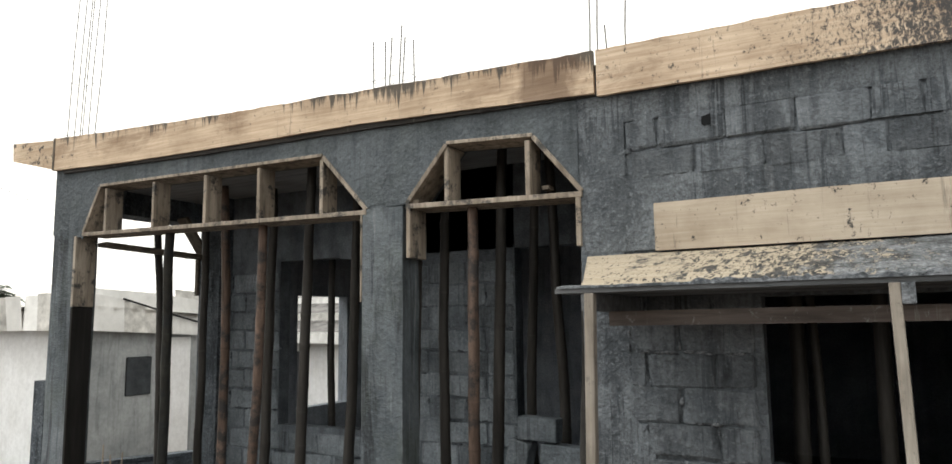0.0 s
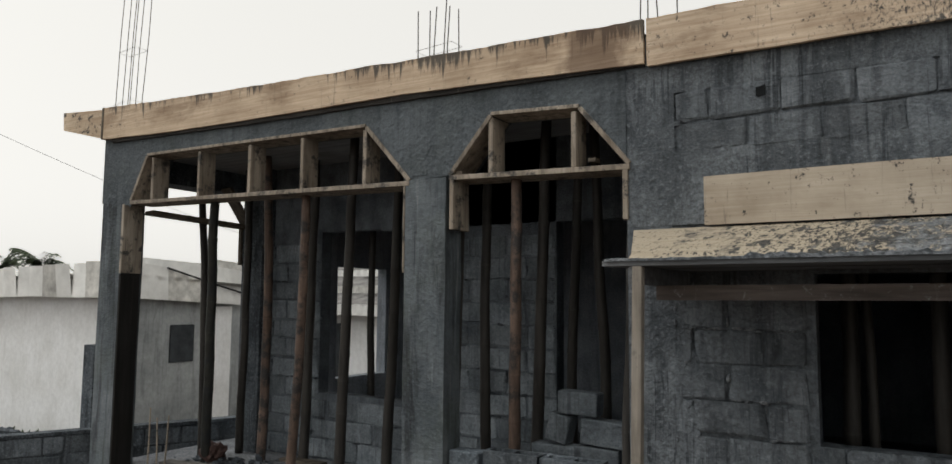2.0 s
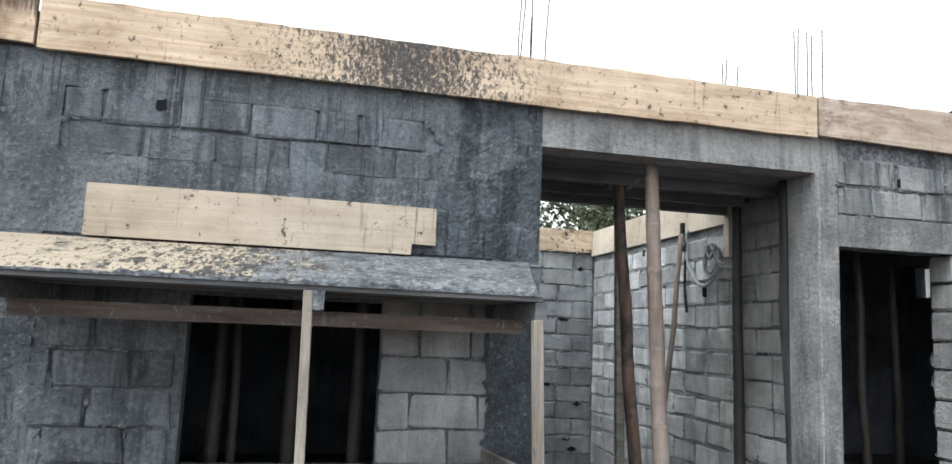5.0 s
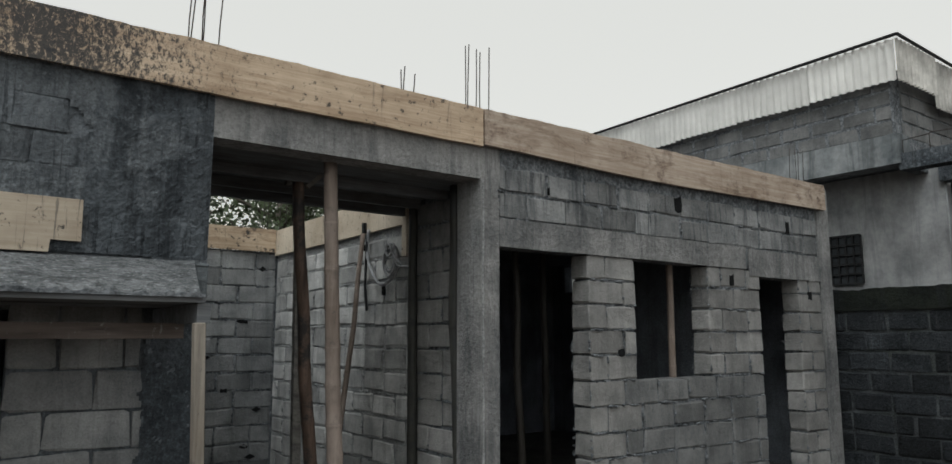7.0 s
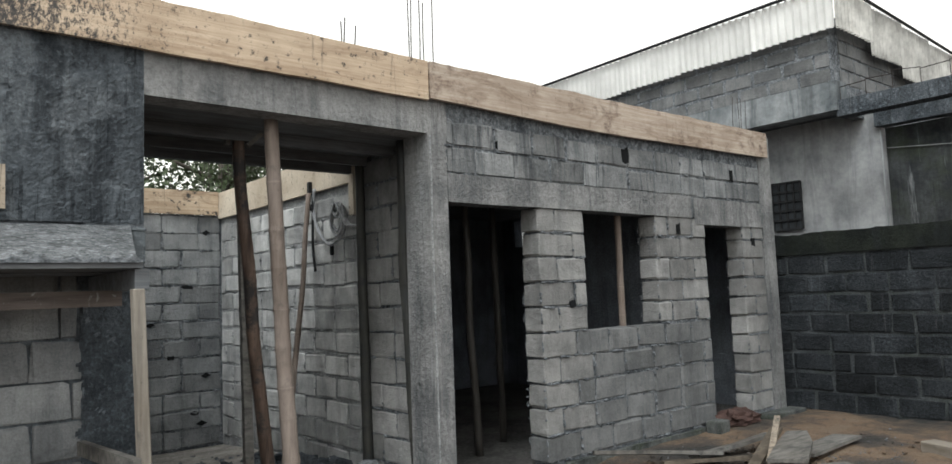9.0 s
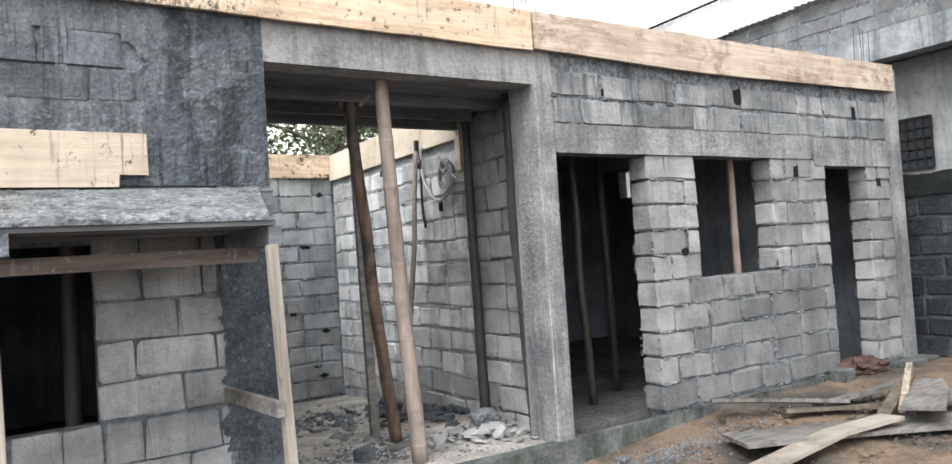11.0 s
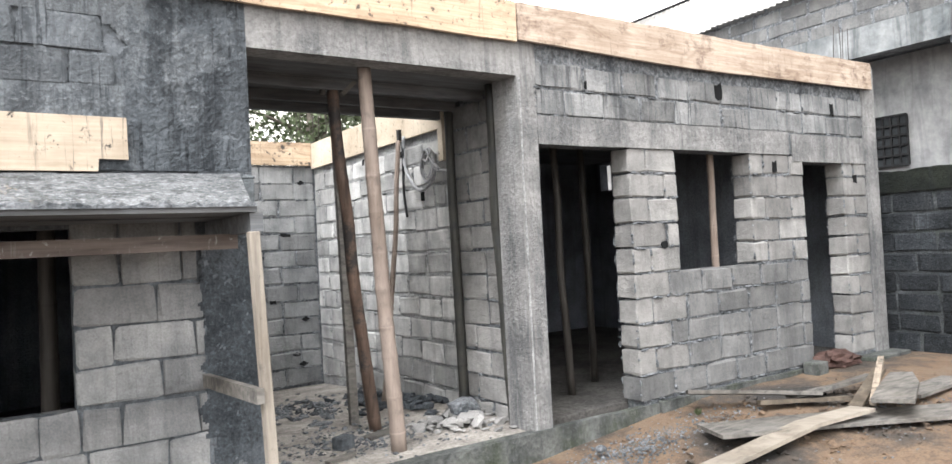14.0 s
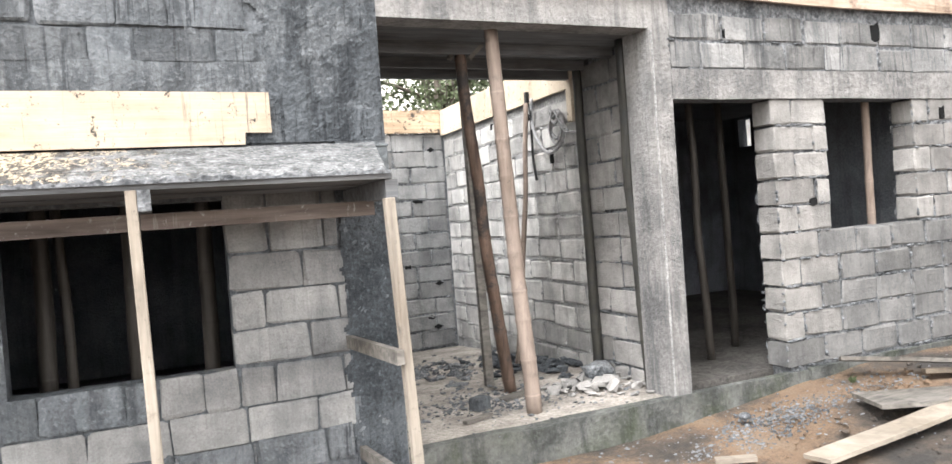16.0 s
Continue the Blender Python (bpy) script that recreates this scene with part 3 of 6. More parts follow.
def lay_blocks(wall, origin, direction, length, z0, z1, depth, kind="block", skip=(), seed=1, course=0.205, width=0.41, joint=0.014, shift=0.0, gap_chance=0.0, keep=None, name="block", squeeze=0.0, mortar="mortar"):
    """Courses of blocks along a wall. skip: (u0, u1, z0, z1) openings. The blocks stand centred on the wall's thickness."""
    rng = random.Random(seed)
    d = Vector((direction[0], direction[1], 0)).normalized()
    turn = math.atan2(d.y, d.x)
    rows = int(round((z1 - z0) / course))
    joints = []
    for r in range(rows):
        zc = z0 + r * course
        cuts = []
        for a, b, c, e in skip:
            if zc + course * 0.5 > c and zc + course * 0.5 < e:
                cuts.append((a, b))
        runs, u = [], 0.0
        for a, b in sorted(cuts):
            if a > u:
                runs.append((u, a))
            u = max(u, b)
        if u < length:
            runs.append((u, length))
        for a, b in runs:
            u = a
            first = True
            phase = ((r % 2) * 0.5 * width + shift) % width
            while u < b - 0.04:
                w = width
                if first:
                    w = width - phase if phase > 0.08 else width
                    if a > 0.01:
                        w = width if r % 2 == 0 else width * 0.5
                    first = False
                elif rng.random() < 0.08:
                    w = width * 0.5
                e = min(u + w, b)
                if b - e < 0.09:
                    e = b
                wide = e - u
                if rng.random() >= gap_chance and (keep is None or keep((u + e) / 2, zc)):
                    ob = bpy.data.objects.new(name, rng.choice(BLOCKS[kind((u + e) / 2, zc) if callable(kind) else kind]))
                    scene.collection.objects.link(ob)
                    ob.parent = wall
                    ob.location = (origin[0] + d.x * (u + wide / 2), origin[1] + d.y * (u + wide / 2), zc + course / 2 + rng.uniform(-0.004, 0.004))
                    ob.matrix_parent_inverse = wall.matrix_basis.inverted()
                    out = rng.uniform(0.0, 0.012)
                    flip = rng.choice((0.0, math.pi))
                    ob.scale = (wide - joint * rng.uniform(0.5, 2.0), depth + out, course - joint * rng.uniform(0.4, 1.9))
                    ob.rotation_euler = (rng.uniform(-0.012, 0.012), rng.uniform(-0.012, 0.012), turn + flip + rng.uniform(-0.006, 0.006))
                if rng.random() < squeeze and (keep is None or keep((u + e) / 2, zc)):
                    joints.append((u, e, zc, rng.random()))
                u = e
    if joints:
        squeezed_mortar(wall, origin, d, joints, depth, rng, M[mortar])


def squeezed_mortar(wall, origin, d, joints, depth, rng, material):
    """Crumbs and ridges of mortar that stand out of the joints."""
    s = Shape()
    nrm = Vector((d.y, -d.x, 0))
    for u0, u1, z, side in joints:
        for k in range(rng.randint(3, 8)):
            up = rng.random() < 0.3
            u = u0 if up else rng.uniform(u0, u1)
            zz = z + (rng.uniform(0.02, 0.18) if up else rng.uniform(-0.006, 0.006))
            a, b = rng.uniform(0.012, 0.055), rng.uniform(0.006, 0.015)
            if not up:
                u = min(max(u, u0 + 1.2 * a), u1 - 1.2 * a)
            if up:
                a, b = b, a * 0.7
            for face in (1, -1):
                c = Vector((origin[0], origin[1], 0)) + d * u + nrm * face * (depth / 2 - 0.002)
                out = nrm * face * rng.uniform(0.006, 0.018)
                ring = [(math.cos(t) * a * rng.uniform(0.7, 1.2), math.sin(t) * b * rng.uniform(0.7, 1.2)) for t in (0, 1.05, 2.1, 3.14, 4.2, 5.25)]
                v = [tuple(c + d * x + Vector((0, 0, zz + y))) for x, y in ring] + [tuple(c + d * x * 0.5 + Vector((0, 0, zz + y * 0.5)) + out) for x, y in ring]
                s.add(v, [(i, (i + 1) % 6, (i + 1) % 6 + 6, i + 6) for i in range(6)] + [tuple(range(6, 12))])
    ob = part("mortar_crumbs", s.mesh("mortar_crumbs", material), wall)
    tagged(ob, "rough mortar squeezed out of the joints", kind="stuff")


def lay_row(wall, joints, z0, z1, y, depth, kind, seed, gap=0.011):
    """One course of blocks between the given upright joints."""
    rng = random.Random(seed)
    for a, b in zip(joints, joints[1:]):
        ob = bpy.data.objects.new("block", rng.choice(BLOCKS[kind]))
        scene.collection.objects.link(ob)
        ob.parent = wall
        ob.location = ((a + b) / 2, y + rng.uniform(-0.003, 0.003), (z0 + z1) / 2)
        ob.scale = (b - a - gap, depth, z1 - z0 - gap)
        ob.rotation_euler = (rng.uniform(-0.01, 0.01), rng.uniform(-0.01, 0.01), rng.choice((0.0, math.pi)))


def structure(name, mesh, label):
    return tagged(new(name, mesh), label, "", "", "structure")


# ---- ground ----
def ground_height(x, y):
    t = min(max((x - 2.4) / 2.8, 0.0), 1.0)
    h = -0.21 + 0.2 * t * t * (3 - 2 * t)
    if x < -3:
        s = min((-3 - x) / 5.0, 1.0)
        h -= 0.4 * s * s * (3 - 2 * s)
    if x < -8.5:
        s = min((-8.5 - x) / 5.0, 1.0)
        h -= 1.15 * s * s * (3 - 2 * s)
    return h


def build_ground():
    lines = [-400, -150, -60, -30, -20] + [-14 + 0.5 * i for i in range(30)] + [1 + 0.14 * i for i in range(58)] + [9.5, 10.5, 12, 15, 20, 30, 60, 150, 400]
    rows = [-400, -150, -60, -30, -15, -8] + [-6 + 0.14 * i for i in range(46)] + [0.6, 1.5, 3, 5, 8, 12, 20, 30, 60, 150, 400]
    verts = []
    for y in rows:
        for x in lines:
            z = ground_height(x, y)
            near = 1.0 if (-14 < x < 10 and -7 < y < 0.3) else 0.0
            z += near * (0.028 * noise.noise(Vector((x * 1.3, y * 1.3, 0))) + 0.026 * noise.noise(Vector((x * 5, y * 5, 3)))) * min(1.0, max(0.15, -y * 1.5))
            if -14 < x < 10 and y > 0.2:
                z -= 0.25
            verts.append((x, y, z))
    k = len(lines)
    faces = [(j * k + i, j * k + i + 1, (j + 1) * k + i + 1, (j + 1) * k + i) for j in range(len(rows) - 1) for i in range(k - 1)]
    structure("ground", mesh_from("ground", verts, faces, M["earth"], True), "brown earth and gravel yard with puddled mud")


build_ground()

# ---- floors ----
structure("floor", Shape().box(1.0, 3.12, 0.02, 1.3, -0.5, 0.0).mesh("floor", M["dust"]), "dusty concrete veranda floor under construction")
back_floor = Shape()
back_floor.add([(0.95, 1.3, 0.0), (3.12, 1.3, 0.0), (3.12, 4.6, -0.24), (0.95, 4.6, -0.24), (0.95, 1.3, -0.5), (3.12, 1.3, -0.5), (3.12, 4.6, -0.5), (0.95, 4.6, -0.5)],
               [(0, 1, 2, 3), (4, 7, 6, 5), (0, 4, 5, 1), (1, 5, 6, 2), (2, 6, 7, 3), (3, 7, 4, 0)])
structure("floor_court", back_floor.mesh("floor_court", M["dust"]), "rough unfinished floor of the open court")
structure("floor_rooms", Shape().box(3.13, 7.75, 0.2, 4.6, -0.5, 0.015).mesh("floor_rooms", M["floor_damp_shade"]), "damp unfinished concrete floor inside the rooms, toned down for their shade")
structure("floor_porch", Shape().box(-7.6, -2.0, 0.03, 4.6, -0.6, -0.25).mesh("floor_porch", M["dark_floor"]), "damp concrete porch floor strewn with debris")
structure("floor_middle", Shape().box(-1.99, 0.94, 0.16, 4.6, -0.6, -0.02).mesh("floor_middle", M["dark_floor"]), "unfinished floor of the middle room")

# raised footing along the front
def footing(name, pts, z_top, z_bot, y0, label):
    s = Shape()
    n = len(pts)
    v = []
    for x, y in pts:
        j = 0.012 * noise.noise(Vector((x * 3, 5, 1)))
        v += [(x, y + j, z_bot), (x, y + j + 0.015, z_top + j), (x, y0, z_top + j * 0.5), (x, y0, z_bot)]
    f = []
    for i in range(n - 1):
        a, b = 4 * i, 4 * (i + 1)
        f += [(a, b, b + 1, a + 1), (a + 1, b + 1, b + 2, a + 2), (a + 2, b + 2, b + 3, a + 3)]
    f += [(0, 1, 2, 3), tuple(4 * (n - 1) + i for i in (3, 2, 1, 0))]
    s.add(v, f)
    return structure(name, s.mesh(name, M["slab"]), label)


footing("footing_veranda", [(1.02 + 0.1 * i, -0.03 - 0.06 * math.sin(min(1, i / 22) * 3.14)) for i in range(33)], 0.012, -0.5, 0.05, "mossy concrete footing edge of the veranda floor")
footing("footing_rooms", [(4.23 + 0.12 * i, -0.05 - 0.02 * math.sin(i)) for i in range(27)], 0.03, -0.4, 0.0, "cement footing under the block wall")
structure("footing_porch", Shape().box(-7.72, -3.3, -0.06, 0.03, -0.8, -0.26).mesh("footing_porch", M["slab"], rough=0.015), "rough concrete footing of the porch")


# ---- the front wall, span by span ----
A1 = [(-7.14, 2.36), (-6.915, 2.79), (-4.19, 2.75), (-3.765, 2.288)]
A2 = [(-3.37, 2.30), (-3.036, 2.70), (-2.39, 2.668), (-2.058, 2.262)]
TOP = 3.08
s = Shape()
s.prism([(-7.65, 2.36), A1[0], A1[1], (A1[1][0], TOP), (-7.65, TOP)], 0.0, 0.28)
s.prism([A1[1], A1[2], (A1[2][0], TOP), (A1[1][0], TOP)], 0.0, 0.28)
s.prism([A1[2], A1[3], (A1[3][0], TOP), (A1[2][0], TOP)], 0.0, 0.28)
s.prism([A1[3], A2[0], (A2[0][0], TOP), (A1[3][0], TOP)], 0.0, 0.28)
s.prism([A2[0], A2[1], (A2[1][0], TOP), (A2[0][0], TOP)], 0.0, 0.28)
s.prism([A2[1], A2[2], (A2[2][0], TOP), (A2[1][0], TOP)], 0.0, 0.28)
s.prism([A2[2], A2[3], (A2[3][0], TOP), (A2[2][0], TOP)], 0.0, 0.28)
structure("wall_porch", s.mesh("wall_porch", M["render_porch"]), "dark rough cement beam over the porch arches")
structure("column_corner", Shape().box(-7.63, -7.29, 0.0, 0.24, -0.27, 2.36).mesh("column_corner", M["concrete"], rough=0.008), "grey cast concrete corner column with damp streaks")
structure("column_plinth", Shape().box(-7.74, -7.2, -0.08, 0.34, -0.85, -0.27).mesh("column_plinth", M["slab"], rough=0.015), "rough concrete plinth under the corner column")
structure("column_porch", Shape().box(-3.78, -3.42, -0.012, 0.2, -0.27, 2.29).mesh("column_porch", M["concrete"], rough=0.006), "grey cast concrete porch column, streaked and damp")

# middle wall with its window under the hood
WX0, WX1, WZ0, WZ1 = -1.0, 0.062, 0.63, 1.56
s = Shape()
s.box(-2.06, -1.78, 0.0, 0.17, -0.4, TOP)
s.box(0.70, 1.0, 0.0, 0.17, -0.4, 2.606)
s.box(-1.78, WX0 - 0.005, 0.018, 0.15, -0.4, TOP)
s.box(WX1 + 0.005, 0.70, 0.018, 0.15, -0.4, TOP)
s.box(WX0 - 0.005, WX1 + 0.005, 0.018, 0.15, -0.4, WZ0)
s.box(WX0 - 0.005, WX1 + 0.005, 0.018, 0.15, WZ1, TOP)
s.box(0.70, 1.0, 0.0, 0.17, 2.606, TOP)
wall_mid = structure("wall_middle", s.mesh("wall_middle", M["render_smooth"]), "damp blockwork wall smeared with dark cement render")


def cement_coat(name, x0, x1, z0, z1, y, material, label, covers, amp=0.007, step=0.024, seed=0, thick=None):
    """A lumpy coat of thrown cement on the wall's face; covers(x, z) tells where it sticks."""
    nx, nz = int((x1 - x0) / step), int((z1 - z0) / step)
    v, f, at = [], [], {}

    def corner(i, j):
        if (i, j) not in at:
            x, z = x0 + (x1 - x0) * i / nx, z0 + (z1 - z0) * j / nz
            q = Vector((x, z, seed))
            h = 0.5 * noise.noise(q * 7) + 1.3 * (0.42 - noise.voronoi(q * 15)[0][0]) + 0.7 * (0.42 - noise.voronoi(q * 34)[0][0]) + 0.45 * noise.noise(q * 60)
            at[(i, j)] = len(v)
            h = (0.8 + h) * (thick(x, z) if thick else 1.0)
            v.append((x + 0.3 * step * noise.noise(q * 31), y - amp * h, z + 0.3 * step * noise.noise(q * 37 + Vector((5, 5, 5)))))
        return at[(i, j)]

    for i in range(nx):
        for j in range(nz):
            if covers(x0 + (x1 - x0) * (i + 0.5) / nx, z0 + (z1 - z0) * (j + 0.5) / nz):
                f.append((corner(i, j), corner(i + 1, j), corner(i + 1, j + 1), corner(i, j + 1)))
    return structure(name, mesh_from(name, v, f, material, False), label)


def ragged(x, z, seed, scale=5.0):
    q = Vector((x * scale, z * scale, seed))
    return noise.noise(q) + 0.5 * noise.noise(q * 2.3) + 0.25 * noise.noise(q * 5.1)


def over_arches(x, z):
    for a, b, c, d in (A1, A2):
        if a[0] - 0.01 < x < d[0] + 0.01:
            if z < np.interp(x, [a[0], b[0], c[0], d[0]], [a[1], b[1], c[1], d[1]]) + 0.012:
                return False
    return z > 2.32 + 0.03 * ragged(x, z, 4)


def over_middle(x, z):
    if z > 1.86:
        if -1.76 < x < 0.3 + 0.12 * ragged(x, z, 2, 3) and 2.305 < z < 2.68:
            near = min((z - 2.305), (2.68 - z), x + 1.76)
            return ragged(x, z, 7) > 0.36 + near * 0.9
        return True
    edge_l = -1.70 + 0.1 * ragged(x, z, 3, 4)
    return x < edge_l and z < 1.62


def low_right(x, z):
    return x > 0.71 - 0.08 * ragged(x, z, 5, 4)


def middle_thickness(x, z):
    """Thin towards the bare courses, thick where cement was thrown over the hood."""
    away = max(-1.76 - x, x - 0.3, 2.305 - z, z - 2.68, 0.0)
    t = min(1.0, 0.12 + away / 0.22) * (0.6 if x < -0.6 else min(1.0, 0.6 + 0.5 * (x + 0.6)))
    return t * (1.0 + 0.35 * math.exp(-((x - 0.45) / 0.35) ** 2 - ((z - 2.0) / 0.25) ** 2))


cement_coat("render_porch", -7.62, -2.06, 2.3, 3.0, 0.0, M["render_porch"], "lumpy dark cement thrown on the porch beam", over_arches, 0.0055, 0.018, 1)
cement_coat("render_middle", -2.055, 0.995, -0.2, 2.85, 0.0, M["render_stained"], "lumpy dark cement smeared over the middle wall", over_middle, 0.007, 0.0135, 2, middle_thickness)
cement_coat("render_low", 0.45, 0.995, -0.2, 1.6, 0.0, M["render_wet"], "damp trowelled cement beside the window", low_right, 0.006, 0.0135, 3)
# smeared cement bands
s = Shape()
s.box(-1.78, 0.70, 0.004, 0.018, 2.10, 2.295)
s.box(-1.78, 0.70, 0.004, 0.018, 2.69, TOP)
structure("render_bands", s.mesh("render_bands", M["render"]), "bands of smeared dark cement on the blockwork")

# beam over the veranda opening
structure("beam_veranda", Shape().box(1.0, 3.13, 0.0, 0.2, 2.59, TOP).mesh("beam_veranda", M["beam_pale"]), "grey cast concrete beam over the veranda opening")
structure("column_veranda", Shape().box(2.945, 3.115, -0.006, 0.3, -0.3, 2.605).mesh("column_veranda", M["beam_pale"], rough=0.006), "grey cast concrete column with pale lime streaks")

# right wall: blocks between openings
D1, W1, D2, RT = (3.115, 4.03), (4.6, 5.585), (6.43, 7.11), 0.2
s = Shape()
s.box(3.115, 7.56, 0.0, RT, 2.1, 2.305)
s.box(4.07, 4.565, 0.011, RT - 0.011, -0.3, 2.1)
s.box(4.565, 5.62, 0.011, RT - 0.011, -0.3, 1.005)
s.box(5.62, 6.395, 0.011, RT - 0.011, -0.3, 2.1)
s.box(7.145, 7.56, 0.011, RT - 0.011, -0.3, 2.1)
s.box(6.425, 7.115, 0.0, RT, 2.03, 2.1)
s.box(3.115, 7.56, 0.011, RT - 0.011, 2.305, TOP)
wall_right = structure("wall_right", s.mesh("wall_right", M["mortar"]), "bare grey cement block wall with rough mortar joints")
structure("column_end", Shape().box(7.56, 7.8, -0.008, 0.22, -0.3, TOP).mesh("column_end", M["beam_pale"], rough=0.006), "grey concrete corner column of the block wall")
s = Shape()
for x0, x1, z0, z1 in ((3.115, 6.2, 2.095, 2.31), (6.25, 7.56, 2.03, 2.3)):
    s.box(x0, x1, -0.014, 0.0, z0, z1)
structure("lintel_right", s.mesh("lintel_right", M["beam_pale"], rough=0.005), "grey concrete lintel band over doors and window")

# side and back walls of the court
wall_return = structure("wall_return", Shape().box(3.075, 3.12, 0.27, 1.12, -0.4, 2.6).mesh("wall_return", M["mortar"]), "short block return wall behind the veranda column")
ridge = Shape()
for k in range(60):
    z = 0.02 + 0.0425 * k
    w = 0.012 + 0.007 * noise.noise(Vector((z * 5, 1, 2)))
    x = 2.962 + 0.008 * noise.noise(Vector((z * 2, 4, 2)))
    ridge.beam((x, -0.008, z), (x + 0.003, -0.008, z + 0.046), w, 0.012 + 0.006 * noise.noise(Vector((z * 9, 7, 2))), (0, 1, 0))
structure("column_ridge", ridge.mesh("column_ridge", M["mortar_pale"]), "pale ridge of squeezed cement along the column edge")
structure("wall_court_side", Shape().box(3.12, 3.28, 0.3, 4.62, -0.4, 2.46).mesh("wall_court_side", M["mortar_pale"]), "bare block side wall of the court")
wall_side = bpy.data.objects["wall_court_side"]
wall_back = structure("wall_court_back", Shape().box(0.6, 3.12, 4.48, 4.62, -0.4, 2.47).mesh("wall_court_back", M["mortar"]), "bare block back wall of the court")
structure("wall_court_left", Shape().box(0.82, 0.98, 0.18, 4.48, -0.4, 2.9).mesh("wall_court_left", M["mortar_wet"]), "block wall between court and middle room")

# porch back wall with a window and a doorway
PY = 1.47
s = Shape()
s.box(-7.1, -6.0, PY + 0.012, PY + 0.16, -0.4, 2.9)
s.box(-6.0, -5.2, PY + 0.012, PY + 0.16, -0.4, 0.42)
s.box(-6.0, -5.2, PY + 0.012, PY + 0.16, 2.12, 2.9)
s.box(-5.2, -4.55, PY + 0.012, PY + 0.16, -0.4, 0.42)
s.box(-4.55, -3.24, PY + 0.012, PY + 0.16, -0.4, 2.9)
s.box(-5.2, -2.4, PY + 0.012, PY + 0.16, 2.1, 2.9)
s.box(-2.4, -2.06, PY + 0.012, PY + 0.16, -0.4, 2.9)
wall_porch_back = structure("wall_porch_back", s.mesh("wall_porch_back", M["mortar_porch"]), "damp block wall at the back of the porch")
structure("column_porch_back", Shape().box(-7.03, -6.72, 1.3, 1.6, -0.4, 2.9).mesh("column_porch_back", M["render"], rough=0.006), "damp concrete column at the back of the porch")
structure("wall_porch_end", Shape().box(-2.06, -1.9, 0.17, PY, -0.4, 2.9).mesh("wall_porch_end", M["mortar_porch"]), "dark block wall closing the porch")

# inner and outer walls that close the rooms
s = Shape()
s.box(-7.0, -6.25, 4.46, 4.62, -0.4, 2.9)
s.box(-4.9, 0.82, 4.46, 4.62, -0.4, 2.9)
s.box(-6.25, -4.9, 4.46, 4.62, 2.15, 2.9)
s.box(-6.25, -4.9, 4.46, 4.62, -0.4, 0.35)
structure("wall_rear_left", s.mesh("wall_rear_left", M["inner"]), "unlit rear block wall of the rooms")
s = Shape()
s.box(-7.1, -6.95, PY + 0.2, 2.8, -0.4, 2.9)
s.box(-7.1, -6.95, 3.8, 4.46, -0.4, 2.9)
s.box(-7.1, -6.95, 2.8, 3.8, -0.4, 0.4)
s.box(-7.1, -6.95, 2.8, 3.8, 1.83, 2.9)
structure("wall_left", s.mesh("wall_left", M["inner"]), "unlit block wall of the left room")
structure("wall_partition", Shape().box(-1.9, -1.75, PY, 4.46, -0.4, 2.9).mesh("wall_partition", M["inner"]), "unlit block partition")
s = Shape()
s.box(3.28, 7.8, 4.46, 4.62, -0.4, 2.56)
structure("wall_rear_right", s.mesh("wall_rear_right", M["inner_shade"]), "unlit rear block wall of the right rooms")
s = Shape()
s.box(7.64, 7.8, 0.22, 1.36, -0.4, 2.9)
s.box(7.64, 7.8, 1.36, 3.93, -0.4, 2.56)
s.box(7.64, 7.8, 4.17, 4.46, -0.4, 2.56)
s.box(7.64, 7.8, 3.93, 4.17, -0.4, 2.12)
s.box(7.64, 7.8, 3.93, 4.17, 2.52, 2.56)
structure("wall_far_right", s.mesh("wall_far_right", M["inner_shade"]), "block side wall of the right room")
structure("wall_room_partition", Shape().box(5.9, 6.04, 0.22, 1.7, -0.4, 2.555).mesh("wall_room_partition", M["inner_shade"]), "unlit block partition between two rooms")

# roof slab formwork
structure("ceiling_left", Shape().box(-7.62, 0.98, 0.28, 4.62, 2.86, 3.07).mesh("ceiling_left", M["ceiling_ply"]), "timber formwork under the new roof slab, coloured paler to lift the porch shade")
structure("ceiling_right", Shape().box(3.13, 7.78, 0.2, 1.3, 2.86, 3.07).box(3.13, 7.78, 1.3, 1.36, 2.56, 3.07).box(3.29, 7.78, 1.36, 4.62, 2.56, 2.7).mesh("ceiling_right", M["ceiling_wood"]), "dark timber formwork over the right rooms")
s = Shape()
for i in range(6):
    s.box(1.0, 3.12, 0.21 + 0.19 * i, 0.39 + 0.19 * i, 2.60 + 0.004 * (i % 2), 2.63)
s.box(1.0, 3.12, 1.3, 1.36, 2.5, 2.72)
s.box(1.0, 3.12, 0.62, 0.67, 2.53, 2.60)
s.box(1.0, 3.12, 0.2, 1.36, 2.64, 3.05)
s.box(1.0, 3.06, 1.02, 1.06, 2.52, 2.6)
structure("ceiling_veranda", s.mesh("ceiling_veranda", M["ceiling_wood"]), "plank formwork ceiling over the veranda")


